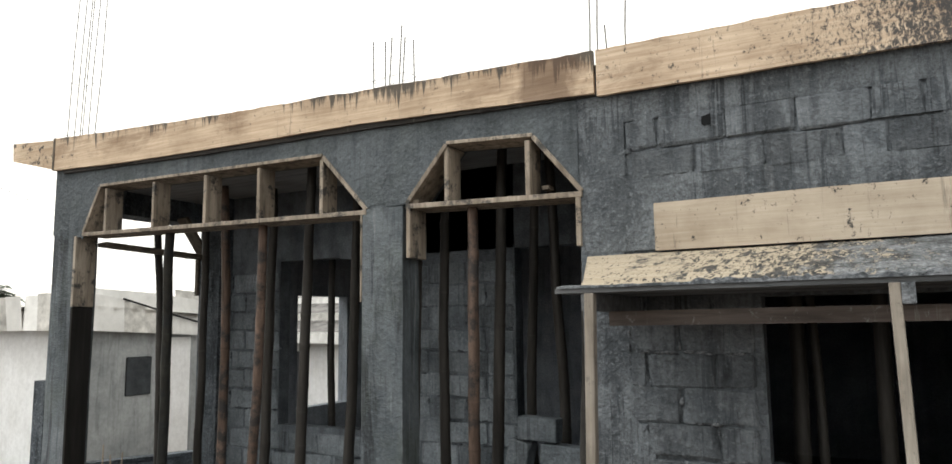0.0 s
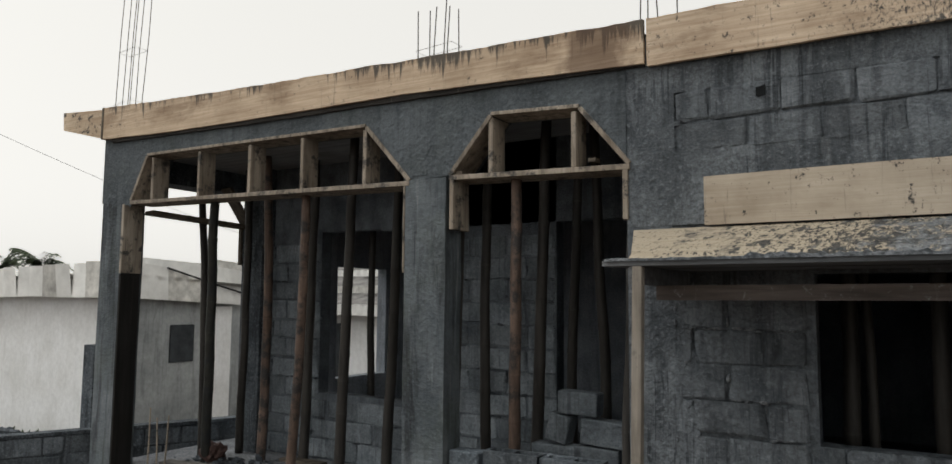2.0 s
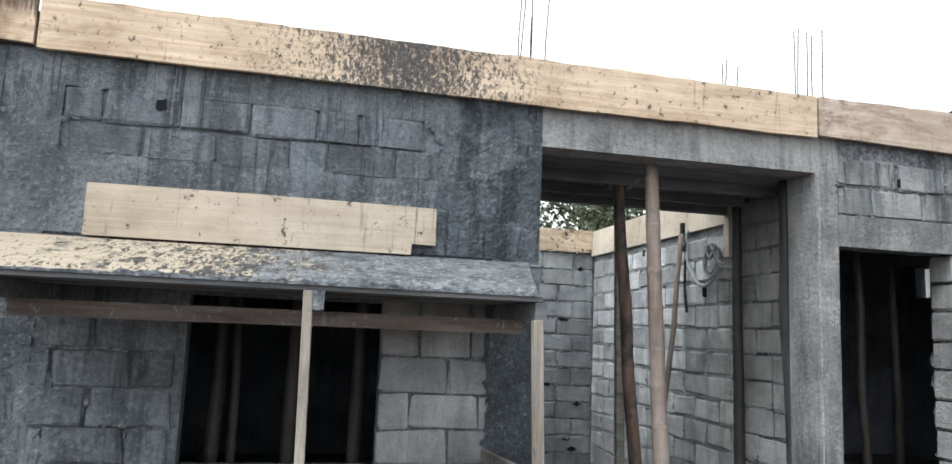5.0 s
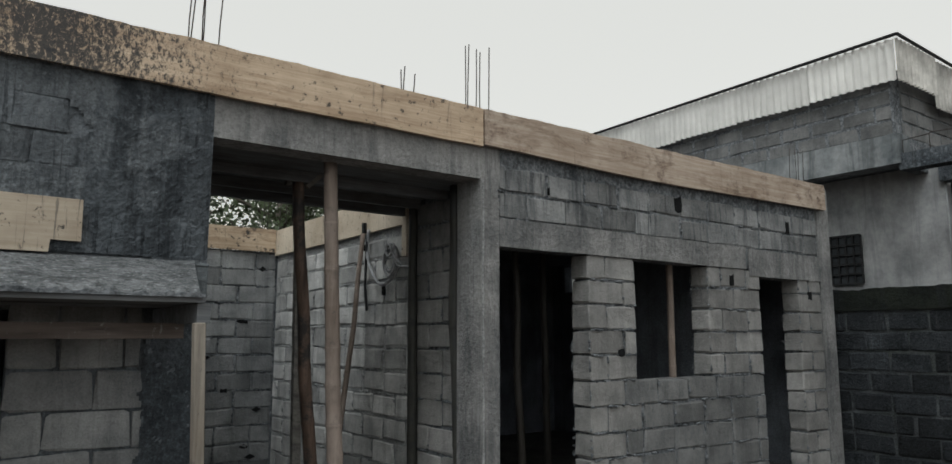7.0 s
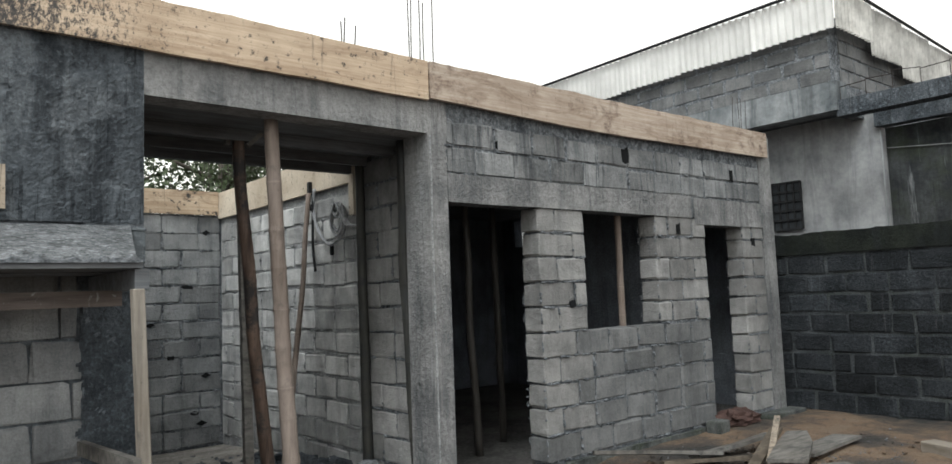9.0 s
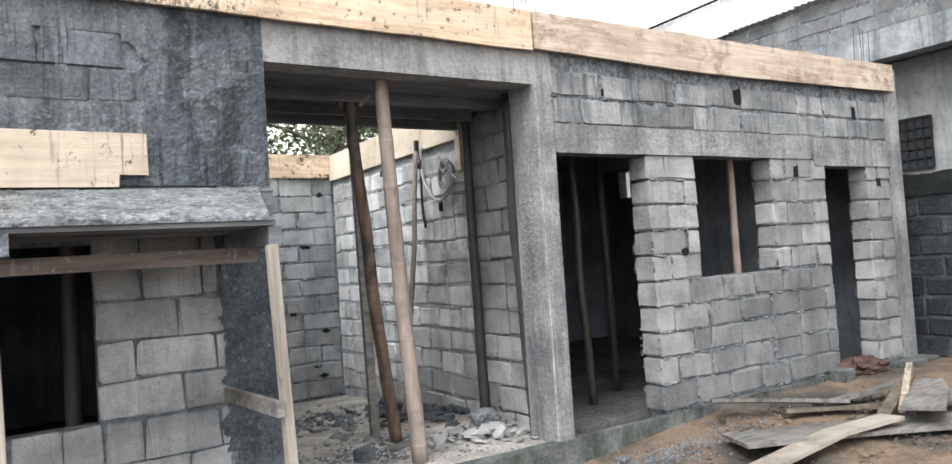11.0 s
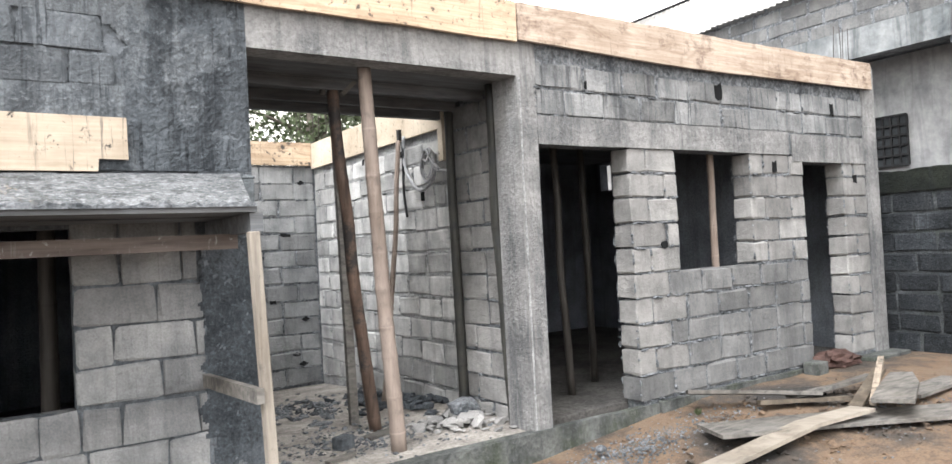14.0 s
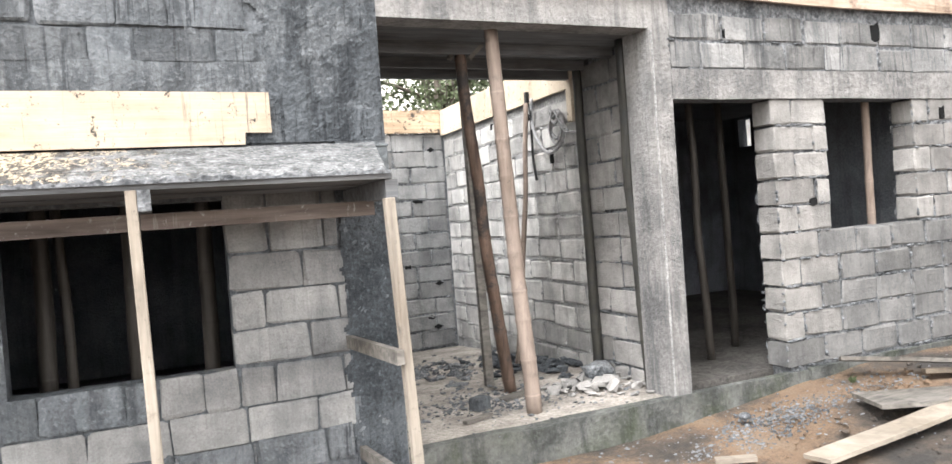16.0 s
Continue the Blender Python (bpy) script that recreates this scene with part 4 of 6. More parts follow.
# ---- formwork boards along the roof edge ----
def edge_board(name, stations, y, thick, material, label, seed=0):
    """stations: (x, z_bottom, z_top) along the wall; uneven edges between them."""
    rng = random.Random(seed)
    xs = [p[0] for p in stations]
    n = max(4, int((xs[-1] - xs[0]) / 0.06))
    v, f = [], []
    for i in range(n + 1):
        x = xs[0] + (xs[-1] - xs[0]) * i / n
        lo, hi = np.interp(x, xs, [p[1] for p in stations]), np.interp(x, xs, [p[2] for p in stations])
        lo += 0.006 * noise.noise(Vector((x * 2.2, seed, 0))) + rng.uniform(-0.0015, 0.0015)
        hi += 0.008 * noise.noise(Vector((x * 3.0, seed, 5))) + rng.uniform(-0.003, 0.003)
        w = 0.006 * noise.noise(Vector((x * 0.8, seed, 9)))
        v += [(x, y + w, lo), (x, y + w, hi), (x, y + w + thick, hi), (x, y + w + thick, lo)]
    for i in range(n):
        a, b = 4 * i, 4 * i + 4
        f += [(a, b, b + 1, a + 1), (a + 1, b + 1, b + 2, a + 2), (a + 2, b + 2, b + 3, a + 3), (a + 3, b + 3, b, a)]
    f += [(3, 2, 1, 0), tuple(4 * n + i for i in range(4))]
    return thing(name, label, "formwork board", "formwork boards along the roof edge", mesh_from(name, v, f, material))


edge_board("formwork_board", [(-7.62, 3.02, 3.345), (-6.6, 2.975, 3.295), (-5.2, 2.955, 3.242), (-3.77, 2.945, 3.205), (-2.9, 2.915, 3.18), (-1.925, 2.875, 3.158)], -0.052, 0.03, M["board_weathered"], "pale warped formwork board along the roof edge", 1)
edge_board("formwork_board", [(-7.5, 2.975, 3.03), (-5.5, 2.925, 2.98), (-3.5, 2.9, 2.955), (-1.93, 2.865, 2.9)], -0.03, 0.026, M["timber_black"], "dark strip of timber below the warped board", 8)
edge_board("formwork_board", [(-1.905, 2.855, 3.158), (0.5, 2.838, 3.14), (2.935, 2.824, 3.112)], -0.055, 0.03, M["board_spill"], "pale formwork board splashed with black cement", 2)
edge_board("formwork_board", [(2.95, 2.842, 3.112), (4.4, 2.80, 3.11), (5.2, 2.80, 3.105), (7.68, 2.828, 3.108)], -0.058, 0.032, M["board_red"], "long pale reddish formwork board on the roof edge", 3)
b = Shape().prism([(-8.4, 3.205), (-7.65, 3.03), (-7.65, 3.34), (-8.42, 3.4)], -0.02, 0.015)
thing("corner_batten", "dark upright batten at the corner of the roof boards", "batten", "", Shape().box(-7.65, -7.622, -0.056, 0.02, 3.02, 3.35).mesh("corner_batten", M["timber"]))
thing("formwork_board", "pale formwork board turning the corner of the roof edge", "formwork board", "formwork boards along the roof edge", b.mesh("formwork_board", M["board"]))
# boards on the court walls
b = Shape().box(3.075, 3.11, 1.32, 4.46, 2.43, 2.74)
b.box(3.072, 3.11, 1.28, 1.36, 2.14, 2.60)
thing("formwork_board", "pale formwork board on top of the court side wall", "formwork board", "formwork boards on the court walls", b.mesh("formwork_board", M["board_clean"]))
b = Shape().box(0.9, 3.07, 4.43, 4.46, 2.47, 2.75)
thing("formwork_board", "orange-brown formwork board on the court back wall", "formwork board", "formwork boards on the court walls", b.mesh("formwork_board", M["board"]))

# sign-like blank board above the hood
b = Shape()
b.prism([(-1.575, 1.848), (0.2, 1.85), (0.205, 1.915), (0.345, 1.912), (0.342, 2.132), (-0.6, 2.14), (-1.575, 2.135)], -0.045, -0.018)
thing("formwork_board", "blank pale plywood board fixed above the window hood", "formwork board", "", b.mesh("formwork_board", M["board_drips"]))


# ---- window hood ----
def used(verts, faces, name, material):
    """A mesh of these faces, with only the corners that they use."""
    keep = sorted({i for q in faces for i in q})
    at = {i: k for k, i in enumerate(keep)}
    return mesh_from(name, [verts[i] for i in keep], [tuple(at[i] for i in q) for q in faces], material, True)


def window_hood():
    h = hub("window_hood", (-0.5, 0, 1.6), "sloping concrete window hood still in its timber formwork", "window hood")
    s = Shape()
    # sloping slab: top at the wall, lip at the front
    v = [(-2.02, 0.0, 1.84), (0.93, 0.0, 1.85), (0.74, -0.82, 1.635), (-1.75, -0.82, 1.635), (-2.02, 0.0, 1.66), (0.93, 0.0, 1.66), (0.74, -0.82, 1.612), (-1.75, -0.82, 1.612)]
    f = [(0, 3, 2, 1), (4, 5, 6, 7), (3, 7, 6, 2), (0, 1, 5, 4), (0, 4, 7, 3), (1, 2, 6, 5)]
    k, rows = 170, 56
    vv, ff = [], []
    for j in range(rows + 2):
        for i in range(k + 1):
            a, c = i / k, min(j, rows) / rows
            x = (1 - c) * (-2.02 + 2.95 * a) + c * (-1.75 + 2.49 * a)
            y = -0.82 * c
            z = (1 - c) * (1.84 + 0.01 * a) + c * 1.64
            rough = 0.002 + 0.008 * min(1.0, max(0.0, (a - 0.42) / 0.15))
            z += rough * (0.3 * noise.noise(Vector((x * 6, y * 6, 2))) + 0.3 * noise.noise(Vector((x * 19, y * 19, 4))) + 0.45 * noise.noise(Vector((x * 48, y * 40, 6)))) + (0.02 * max(0, a - 0.6) * noise.noise(Vector((x * 2.2, y * 2, 8))))
            vv.append((x, y, max(z, 1.632)) if j < rows + 1 else (x, -0.88, 1.602))
    ff = [(j * (k + 1) + i, j * (k + 1) + i + 1, (j + 1) * (k + 1) + i + 1, (j + 1) * (k + 1) + i) for j in range(rows + 1) for i in range(k)]
    cut = 85
    edge = {q: cut + 14 * noise.noise(Vector((q[0] // (k + 1) * 0.15, 3, 1))) for q in ff}
    left = [q for q in ff if q[0] % (k + 1) < edge[q]]
    right = [q for q in ff if q[0] % (k + 1) >= edge[q]]
    set_part("slab", Shape().add([(x, y, z - 0.012) for x, y, z in v], f).mesh("slab", M["mortar_wet"]), h)
    set_part("top_board", used(vv, left, "top_board", M["hood_slope"]), h, "cement-splashed pale board on the slope")
    set_part("top_render", used(vv, right, "top_render", M["hood_slope"]), h, "rough fresh cement on the slope")
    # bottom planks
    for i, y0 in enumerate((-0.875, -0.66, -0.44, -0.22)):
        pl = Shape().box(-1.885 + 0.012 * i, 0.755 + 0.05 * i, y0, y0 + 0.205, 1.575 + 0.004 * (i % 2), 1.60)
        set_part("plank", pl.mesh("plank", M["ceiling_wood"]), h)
    # cement crust along the lip
    rng = random.Random(4)
    v2, f2 = [], []
    n = 120
    for i in range(n + 1):
        x = -1.87 + (0.75 + 1.87) * i / n
        g = 0.01 + 0.013 * rng.random() * (1.4 if x > -1.2 else 0.3)
        v2 += [(x, -0.885 - g * 0.4, 1.598), (x, -0.885 - g * 0.3, 1.598 + g), (x, -0.80, 1.608 + g), (x, -0.80, 1.596)]
    for i in range(n):
        a, c = 4 * i, 4 * i + 4
        f2 += [(a, c, c + 1, a + 1), (a + 1, c + 1, c + 2, a + 2), (a + 2, c + 2, c + 3, a + 3)]
    set_part("cement_crust", mesh_from("cement_crust", v2, f2, M["mortar"]), h, "rough pale cement drips along the lip")
    # rail below
    r = Shape().beam((-1.72, -0.5, 1.446), (-0.36, -0.5, 1.45), 0.03, 0.078)
    set_part("rail", r.mesh("rail", M["timber_dark"]), h, "dark red timber rail spotted with cement")
    r = Shape().beam((-0.34, -0.505, 1.45), (0.76, -0.5, 1.452), 0.03, 0.074)
    set_part("rail", r.mesh("rail", M["timber_dark"]), h, "dark red timber rail spotted with cement")
    for x in (-1.72, 0.755):
        set_part("cross_bearer", Shape().box(x - 0.03, x + 0.03, -0.86, 0.0, 1.485, 1.572).mesh("cross_bearer", M["ceiling_wood"]), h)
    set_part("cross_bearer", Shape().box(-0.335, -0.285, -0.885, -0.55, 1.49, 1.574).mesh("cross_bearer", M["mortar"], rough=0.01), h, "stub of timber caked in cement")


window_hood()
thing("post_stump", "short damp concrete stump beside the window hood", "post", "", Shape().box(0.905, 0.988, -0.075, -0.004, 1.64, 1.815).box(0.9, 0.993, -0.08, -0.004, 1.815, 1.83).mesh("post_stump", M["concrete"], bevel=0.004))


def prop(a, b, w, d, material, label):
    s = Shape().beam(a, b, w, d, (0, 1, 0))
    return thing("timber_prop", label, "prop", "props under the window hood", s.mesh("timber_prop", material, bevel=0.004))


prop((-1.735, -0.86, -0.26), (-1.70, -0.86, 1.572), 0.05, 0.05, M["timber_prop"], "pale sawn timber prop under the window hood")
prop((-0.33, -0.86, -0.23), (-0.362, -0.86, 1.575), 0.045, 0.045, M["timber_prop"], "grey sawn timber prop under the window hood")
prop((0.80, -0.86, -0.23), (0.735, -0.86, 1.485), 0.05, 0.05, M["timber_prop"], "leaning sawn timber prop under the window hood")
for z0, z1 in ((0.702, 0.735), (0.055, 0.1)):
    s = Shape().beam((0.695 if z0 > 0.5 else 0.725, 0.03, z0), (0.725 if z0 > 0.5 else 0.77, -0.9, z1), 0.035, 0.07)
    thing("timber_strut", "short dark timber strut from wall to prop", "strut", "struts of the window hood", s.mesh("timber_strut", M["timber_grey"]))


# ---- arch formwork ----
def arch_frame(outline, uprights, label, extra):
    a, b, c, d = outline
    f = hub("arch_formwork", (a[0], 0, a[1]), label, "arch formwork", "arch formworks of the porch")
    dep = (-0.018, 0.24)
    mid, wid = (dep[0] + dep[1]) / 2, dep[1] - dep[0]

    def plank(name, p, q, t, mat):
        s = Shape().beam((p[0], mid, p[1]), (q[0], mid, q[1]), wid, t, (0, 0, 1))
        set_part(name, s.mesh(name, mat, bevel=0.003), f)

    plank("bottom_plank", (a[0] - 0.02, a[1] - 0.02), (d[0] + 0.02, d[1] - 0.02), 0.036, M["timber_pale"])
    plank("top_plank", (b[0] - 0.01, b[1] + 0.008), (c[0] + 0.01, c[1] + 0.008), 0.026, M["timber_pale"])
    plank("slant_plank", (a[0] - 0.015, a[1] + 0.0), (b[0] - 0.012, b[1] - 0.006), 0.032, M["timber_pale"])
    plank("slant_plank", (c[0] + 0.016, c[1] - 0.006), (d[0] + 0.018, d[1]), 0.032, M["timber_pale"])
    for x in uprights:
        lo = np.interp(x, [a[0], d[0]], [a[1], d[1]])
        hi = np.interp(x, [b[0], c[0]], [b[1], c[1]]) - 0.024
        s = Shape().box(x - 0.018, x + 0.018, -0.006, 0.17, lo, hi)
        set_part("upright", s.mesh("upright", M["timber_pale"], bevel=0.003), f)
    for x0, x1, z0, z1, y1 in extra:
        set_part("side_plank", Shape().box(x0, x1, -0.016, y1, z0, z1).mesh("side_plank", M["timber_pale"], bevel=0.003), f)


arch_frame(A1, (-6.84, -6.16, -5.49, -4.86, -4.19), "weathered timber arch formwork over the wide porch opening", [(-7.285, -7.25, 1.645, 2.33, 0.2), (-3.80, -3.785, 1.6, 2.26, 0.2)])
arch_frame(A2, (-3.05, -2.42), "weathered timber arch formwork over the narrow porch opening", [(-3.385, -3.35, 1.905, 2.27, 0.2), (-2.085, -2.05, 1.91, 2.24, 0.1)])
# Added black board stands for the shade on the column's inner side face.
thing("form_board", "added black board for the shaded side face of the corner column", "board", "", Shape().box(-7.287, -7.258, -0.012, 0.2, -0.26, 1.64).mesh("form_board", M["pole"], bevel=0.003))
# side arch of the porch
f = hub("arch_formwork", (-7.1, 0.7, 2.2), "dark timber arch formwork on the side of the porch", "arch formwork", "arch formworks of the porch")
set_part("bottom_plank", Shape().beam((-7.22, 0.24, 2.27), (-6.98, 1.32, 2.2), 0.2, 0.04).mesh("bottom_plank", M["timber"]), f)
set_part("side_plank", Shape().box(-7.07, -7.03, 1.27, 1.47, 1.78, 2.2).mesh("side_plank", M["timber"]), f)
set_part("slant_plank", Shape().beam((-7.04, 1.05, 2.62), (-6.99, 1.3, 2.24), 0.2, 0.03).mesh("slant_plank", M["timber"]), f)
structure("beam_side", Shape().box(-7.62, -7.3, 0.28, 1.62, 2.62, 2.86).mesh("beam_side", M["render"]), "dark cement beam on the side of the porch")


# ---- bamboo props ----
def bamboo(base, top, radius, material, label, seed, bend=0.03):
    rng = random.Random(seed)
    a, b = Vector(base), Vector(top)
    n = 22
    pts, rad = [], []
    off = Vector((rng.uniform(-1, 1), rng.uniform(-1, 1), 0)) * bend
    step = rng.uniform(0.26, 0.36) / max((b - a).length, 0.1)
    nodes = [step * (i + rng.uniform(0.2, 0.5)) for i in range(int(1 / step))]
    ts = sorted(set([i / n for i in range(n + 1)] + [min(max(q + e, 0), 1) for q in nodes for e in (-0.012, -0.004, 0.004, 0.012)]))
    culm = hub("bamboo_prop", base, label, "bamboo prop", "bamboo props")

    def centre(t):
        return a.lerp(b, t) + off * math.sin(math.pi * t) + Vector((noise.noise(Vector((t * 4, seed, 0))), noise.noise(Vector((t * 4, seed, 7))), 0)) * bend * 0.5

    for t in ts:
        pts.append(centre(t))
        rad.append(radius * (1.06 - 0.18 * t) * (1.05 if any(abs(q - t) < 0.006 for q in nodes) else 1.0))
    set_part("culm", Shape().tube(pts, rad, 10).mesh("culm", material, True), culm)
    for q in nodes:
        if 0.02 < q < 0.98:
            r = radius * (1.06 - 0.18 * q)
            ring = Shape().tube([centre(q - 0.006), centre(q - 0.001), centre(q + 0.001), centre(q + 0.006)], [r, r * 1.07, r * 1.07, r], 10, False)
            set_part("node_ring", ring.mesh("node_ring", material, True), culm)
    return culm


F0 = -0.25
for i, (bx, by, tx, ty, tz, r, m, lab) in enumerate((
    (-7.1, 0.91, -7.27, 0.90, 2.86, 0.042, "bamboo_shade", "dark bamboo prop standing in the porch"),
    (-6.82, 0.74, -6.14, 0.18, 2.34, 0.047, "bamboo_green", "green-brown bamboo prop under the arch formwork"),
    (-6.88, 1.22, -6.80, 1.18, 2.86, 0.042, "bamboo_shade", "crooked dark bamboo prop in the porch"),
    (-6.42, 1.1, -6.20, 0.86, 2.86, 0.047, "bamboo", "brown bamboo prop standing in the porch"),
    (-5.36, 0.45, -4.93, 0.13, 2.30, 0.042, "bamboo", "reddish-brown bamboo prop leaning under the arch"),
    (-5.97, 1.25, -5.9, 1.24, 2.86, 0.05, "bamboo_shade", "dark bamboo prop beside the porch wall"),
    (-4.85, 0.52, -4.71, 0.48, 2.86, 0.046, "bamboo_shade", "dark bamboo prop before the porch window"),
    (-4.87, 1.2, -4.77, 1.2, 2.86, 0.05, "bamboo_shade", "dark bamboo prop in the porch shade"),
    (-5.6, 1.9, -5.63, 1.9, 2.86, 0.04, "bamboo_shade", "dark bamboo prop in the room behind the porch"),
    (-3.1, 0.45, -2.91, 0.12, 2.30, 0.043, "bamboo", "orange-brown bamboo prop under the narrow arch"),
    (-3.08, 0.75, -2.95, 0.7, 2.86, 0.045, "bamboo_shade", "dark bamboo prop behind the narrow arch"),
    (-3.35, 0.5, -3.34, 0.5, 2.86, 0.04, "bamboo_shade", "dark bamboo prop beside the porch column"),
    (-2.93, 1.1, -2.83, 1.1, 2.86, 0.04, "bamboo_shade", "dark bamboo prop by the dark panel for an unlit doorway"),
    (-2.62, 1.1, -2.73, 1.1, 2.86, 0.042, "bamboo_shade", "dark bamboo prop by the dark panel for an unlit doorway"),
    (-3.55, 0.28, -3.45, 0.26, 2.60, 0.04, "bamboo_shade", "dark bamboo prop against the porch column"),
    (-2.14, 0.12, -2.07, 0.14, 2.22, 0.04, "bamboo_shade", "dark bamboo prop against the wall"),
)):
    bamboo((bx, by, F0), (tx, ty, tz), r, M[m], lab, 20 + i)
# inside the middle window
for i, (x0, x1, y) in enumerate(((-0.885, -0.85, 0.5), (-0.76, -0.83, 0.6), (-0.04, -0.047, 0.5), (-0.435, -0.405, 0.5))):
    bamboo((x0, y, -0.02), (x1, y, 2.86), 0.03 if i == 1 else 0.047, M["bamboo_shade"], "brown bamboo prop in the unlit middle room", 60 + i)
# veranda
bamboo((2.01, 0.30, 0.0), (1.845, 0.215, 2.6), 0.052, M["bamboo_pale"], "thick pale bamboo prop under the veranda ceiling", 71, 0.02)
bamboo((2.14, 0.94, 0.0), (1.80, 0.66, 2.6), 0.047, M["bamboo"], "reddish bamboo prop under the veranda ceiling", 72, 0.025)
bamboo((2.655, 1.85, -0.04), (3.04, 2.05, 2.42), 0.026, M["bamboo_pale"], "thin pale pole leaning on the court wall", 74, 0.03)
s = Shape().beam((2.10, 1.25, -0.01), (2.045, 1.22, 2.5), 0.07, 0.05, (0, 1, 0))
thing("timber_prop", "grey sawn timber prop under the veranda ceiling", "prop", "", s.mesh("timber_prop", M["timber_grey"], bevel=0.004))
bamboo((3.02, 1.05, 0.0), (3.01, 1.07, 2.6), 0.042, M["bamboo_green"], "dark green bamboo prop against the court wall", 75, 0.015)
bamboo((3.015, 0.32, 0.0), (2.965, 0.36, 2.6), 0.047, M["bamboo_green"], "mossy bamboo prop against the veranda column", 76, 0.03)
for x0, x1, y0, z0, z1 in ((1.72, 1.74, 0.66, 2.5, 2.6), (1.86, 1.96, 0.64, 2.5, 2.6)):
    thing("prop_brace", "short dark timber brace at a prop head", "brace", "braces under the veranda ceiling", Shape().beam((x0, y0, z0), (x1, y0, z1), 0.03, 0.045, (0, 1, 0)).mesh("prop_brace", M["timber_grey"]))
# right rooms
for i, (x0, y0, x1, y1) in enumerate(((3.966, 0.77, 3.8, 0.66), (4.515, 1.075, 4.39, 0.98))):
    bamboo((x0, y0, 0.015), (x1, y1, 2.86), 0.034, M["bamboo_shade"], "brown bamboo prop inside an unlit room", 80 + i)
bamboo((5.36, 0.26, 0.015), (5.365, 0.26, 2.86), 0.034, M["bamboo_pale"], "brown bamboo prop behind the window opening", 84, 0.01)


# ---- rebar ----
def rebar_cluster(x, y, z0, tops, spread, label, tie=None, lean=0.0):
    h = hub("rebar_starter", (x, y, z0), label, "rebar", "column starter bars")
    rng = random.Random(int(x * 100))
    for i, (dx, z1) in enumerate(tops):
        a = (x + dx * spread, y + 0.12 * (i % 2), z0)
        b = (a[0] + lean * (z1 - z0) + rng.uniform(-0.02, 0.02), a[1], z1)
        mid = [(a[j] + b[j]) / 2 + (rng.uniform(-0.012, 0.012) if j < 2 else 0) for j in range(3)]
        set_part("bar", Shape().tube([a, mid, b], [0.0042] * 3, 6).mesh("bar", M["steel"], True), h)
    for zt in tie or ():
        lo, hi = x - 0.02 + spread * min(d for d, _ in tops), x + 0.02 + spread * max(d for d, _ in tops)
        k = lean * (zt - z0)
        loop = [(lo + k, y - 0.01, zt), (hi + k, y - 0.01, zt + 0.02), (hi + k, y + 0.13, zt + 0.02), (lo + k, y + 0.13, zt), (lo + k, y - 0.01, zt)]
        set_part("stirrup", Shape().tube(loop, [0.0018] * 5, 5).mesh("stirrup", M["steel"]), h)


rebar_cluster(-7.5, 0.06, 3.0, [(-1, 5.3), (-0.6, 5.1), (-0.1, 5.25), (0.3, 5.0), (0.7, 5.3), (1, 5.2)], 0.12, "tall bundle of thin rebar above the corner column", (3.4, 3.95), 0.06)
rebar_cluster(-3.59, 0.06, 3.0, [(-1, 3.62), (-0.6, 3.68), (-0.2, 3.6), (0.25, 3.66), (0.6, 3.7), (1, 3.62)], 0.145, "short rebar bars above the porch column", (3.3,), 0.02)
rebar_cluster(-1.88, 0.06, 3.0, [(-1, 3.75), (-0.85, 3.8), (0.1, 3.36), (1, 3.72)], 0.105, "thin rebar bars above the wall", (), 0.0)
rebar_cluster(0.93, 0.06, 3.0, [(-1, 3.62), (-0.7, 3.7), (-0.1, 3.66), (0.3, 3.7), (1, 3.64)], 0.085, "thin rebar bars at the veranda beam", (), 0.03)
rebar_cluster(2.36, 0.06, 3.0, [(-1, 3.34), (0.2, 3.36), (1, 3.3)], 0.05, "short rebar bars on the beam", (), 0.02)
rebar_cluster(2.97, 0.06, 3.0, [(-1, 3.64), (-0.3, 3.68), (0.2, 3.6), (0.6, 3.68), (1, 3.66)], 0.1, "thin rebar bars above the veranda column", (), 0.02)
rebar_cluster(7.45, 0.06, 3.0, [(-1, 3.5), (-0.4, 3.55), (0.2, 3.5), (1, 3.55)], 0.13, "short rebar bars at the end column", (), 0.03)

rebar_cluster(3.12, 4.5, 2.6, [(-1, 3.35), (-0.5, 3.42), (0.1, 3.3), (0.7, 3.4), (1, 3.36)], 0.2, "thin rebar bars above the corner of the court", (), 0.0)


# ---- neighbour on the left ----
def sheet(p0, p1, z0, z1, pitch, amp, lean=(0, 0, 0)):
    """Corrugated sheet standing between two plan points."""
    a, b = Vector((*p0, 0)), Vector((*p1, 0))
    d = (b - a).normalized()
    nrm = Vector((d.y, -d.x, 0))
    n = max(4, int((b - a).length / pitch * 4))
    v = []
    for i in range(n + 1):
        t = i / n
        q = a.lerp(b, t) + nrm * (amp * math.sin(2 * math.pi * (b - a).length * t / pitch))
        wob = 0.03 * noise.noise(Vector((q.x * 0.8, q.y * 0.8, 1)))
        v.append((q.x, q.y, z0 + wob))
        v.append((q.x + lean[0], q.y + lean[1], z1 + wob * 0.5))
    f = [(2 * i, 2 * i + 2, 2 * i + 3, 2 * i + 1) for i in range(n)]
    return v, f


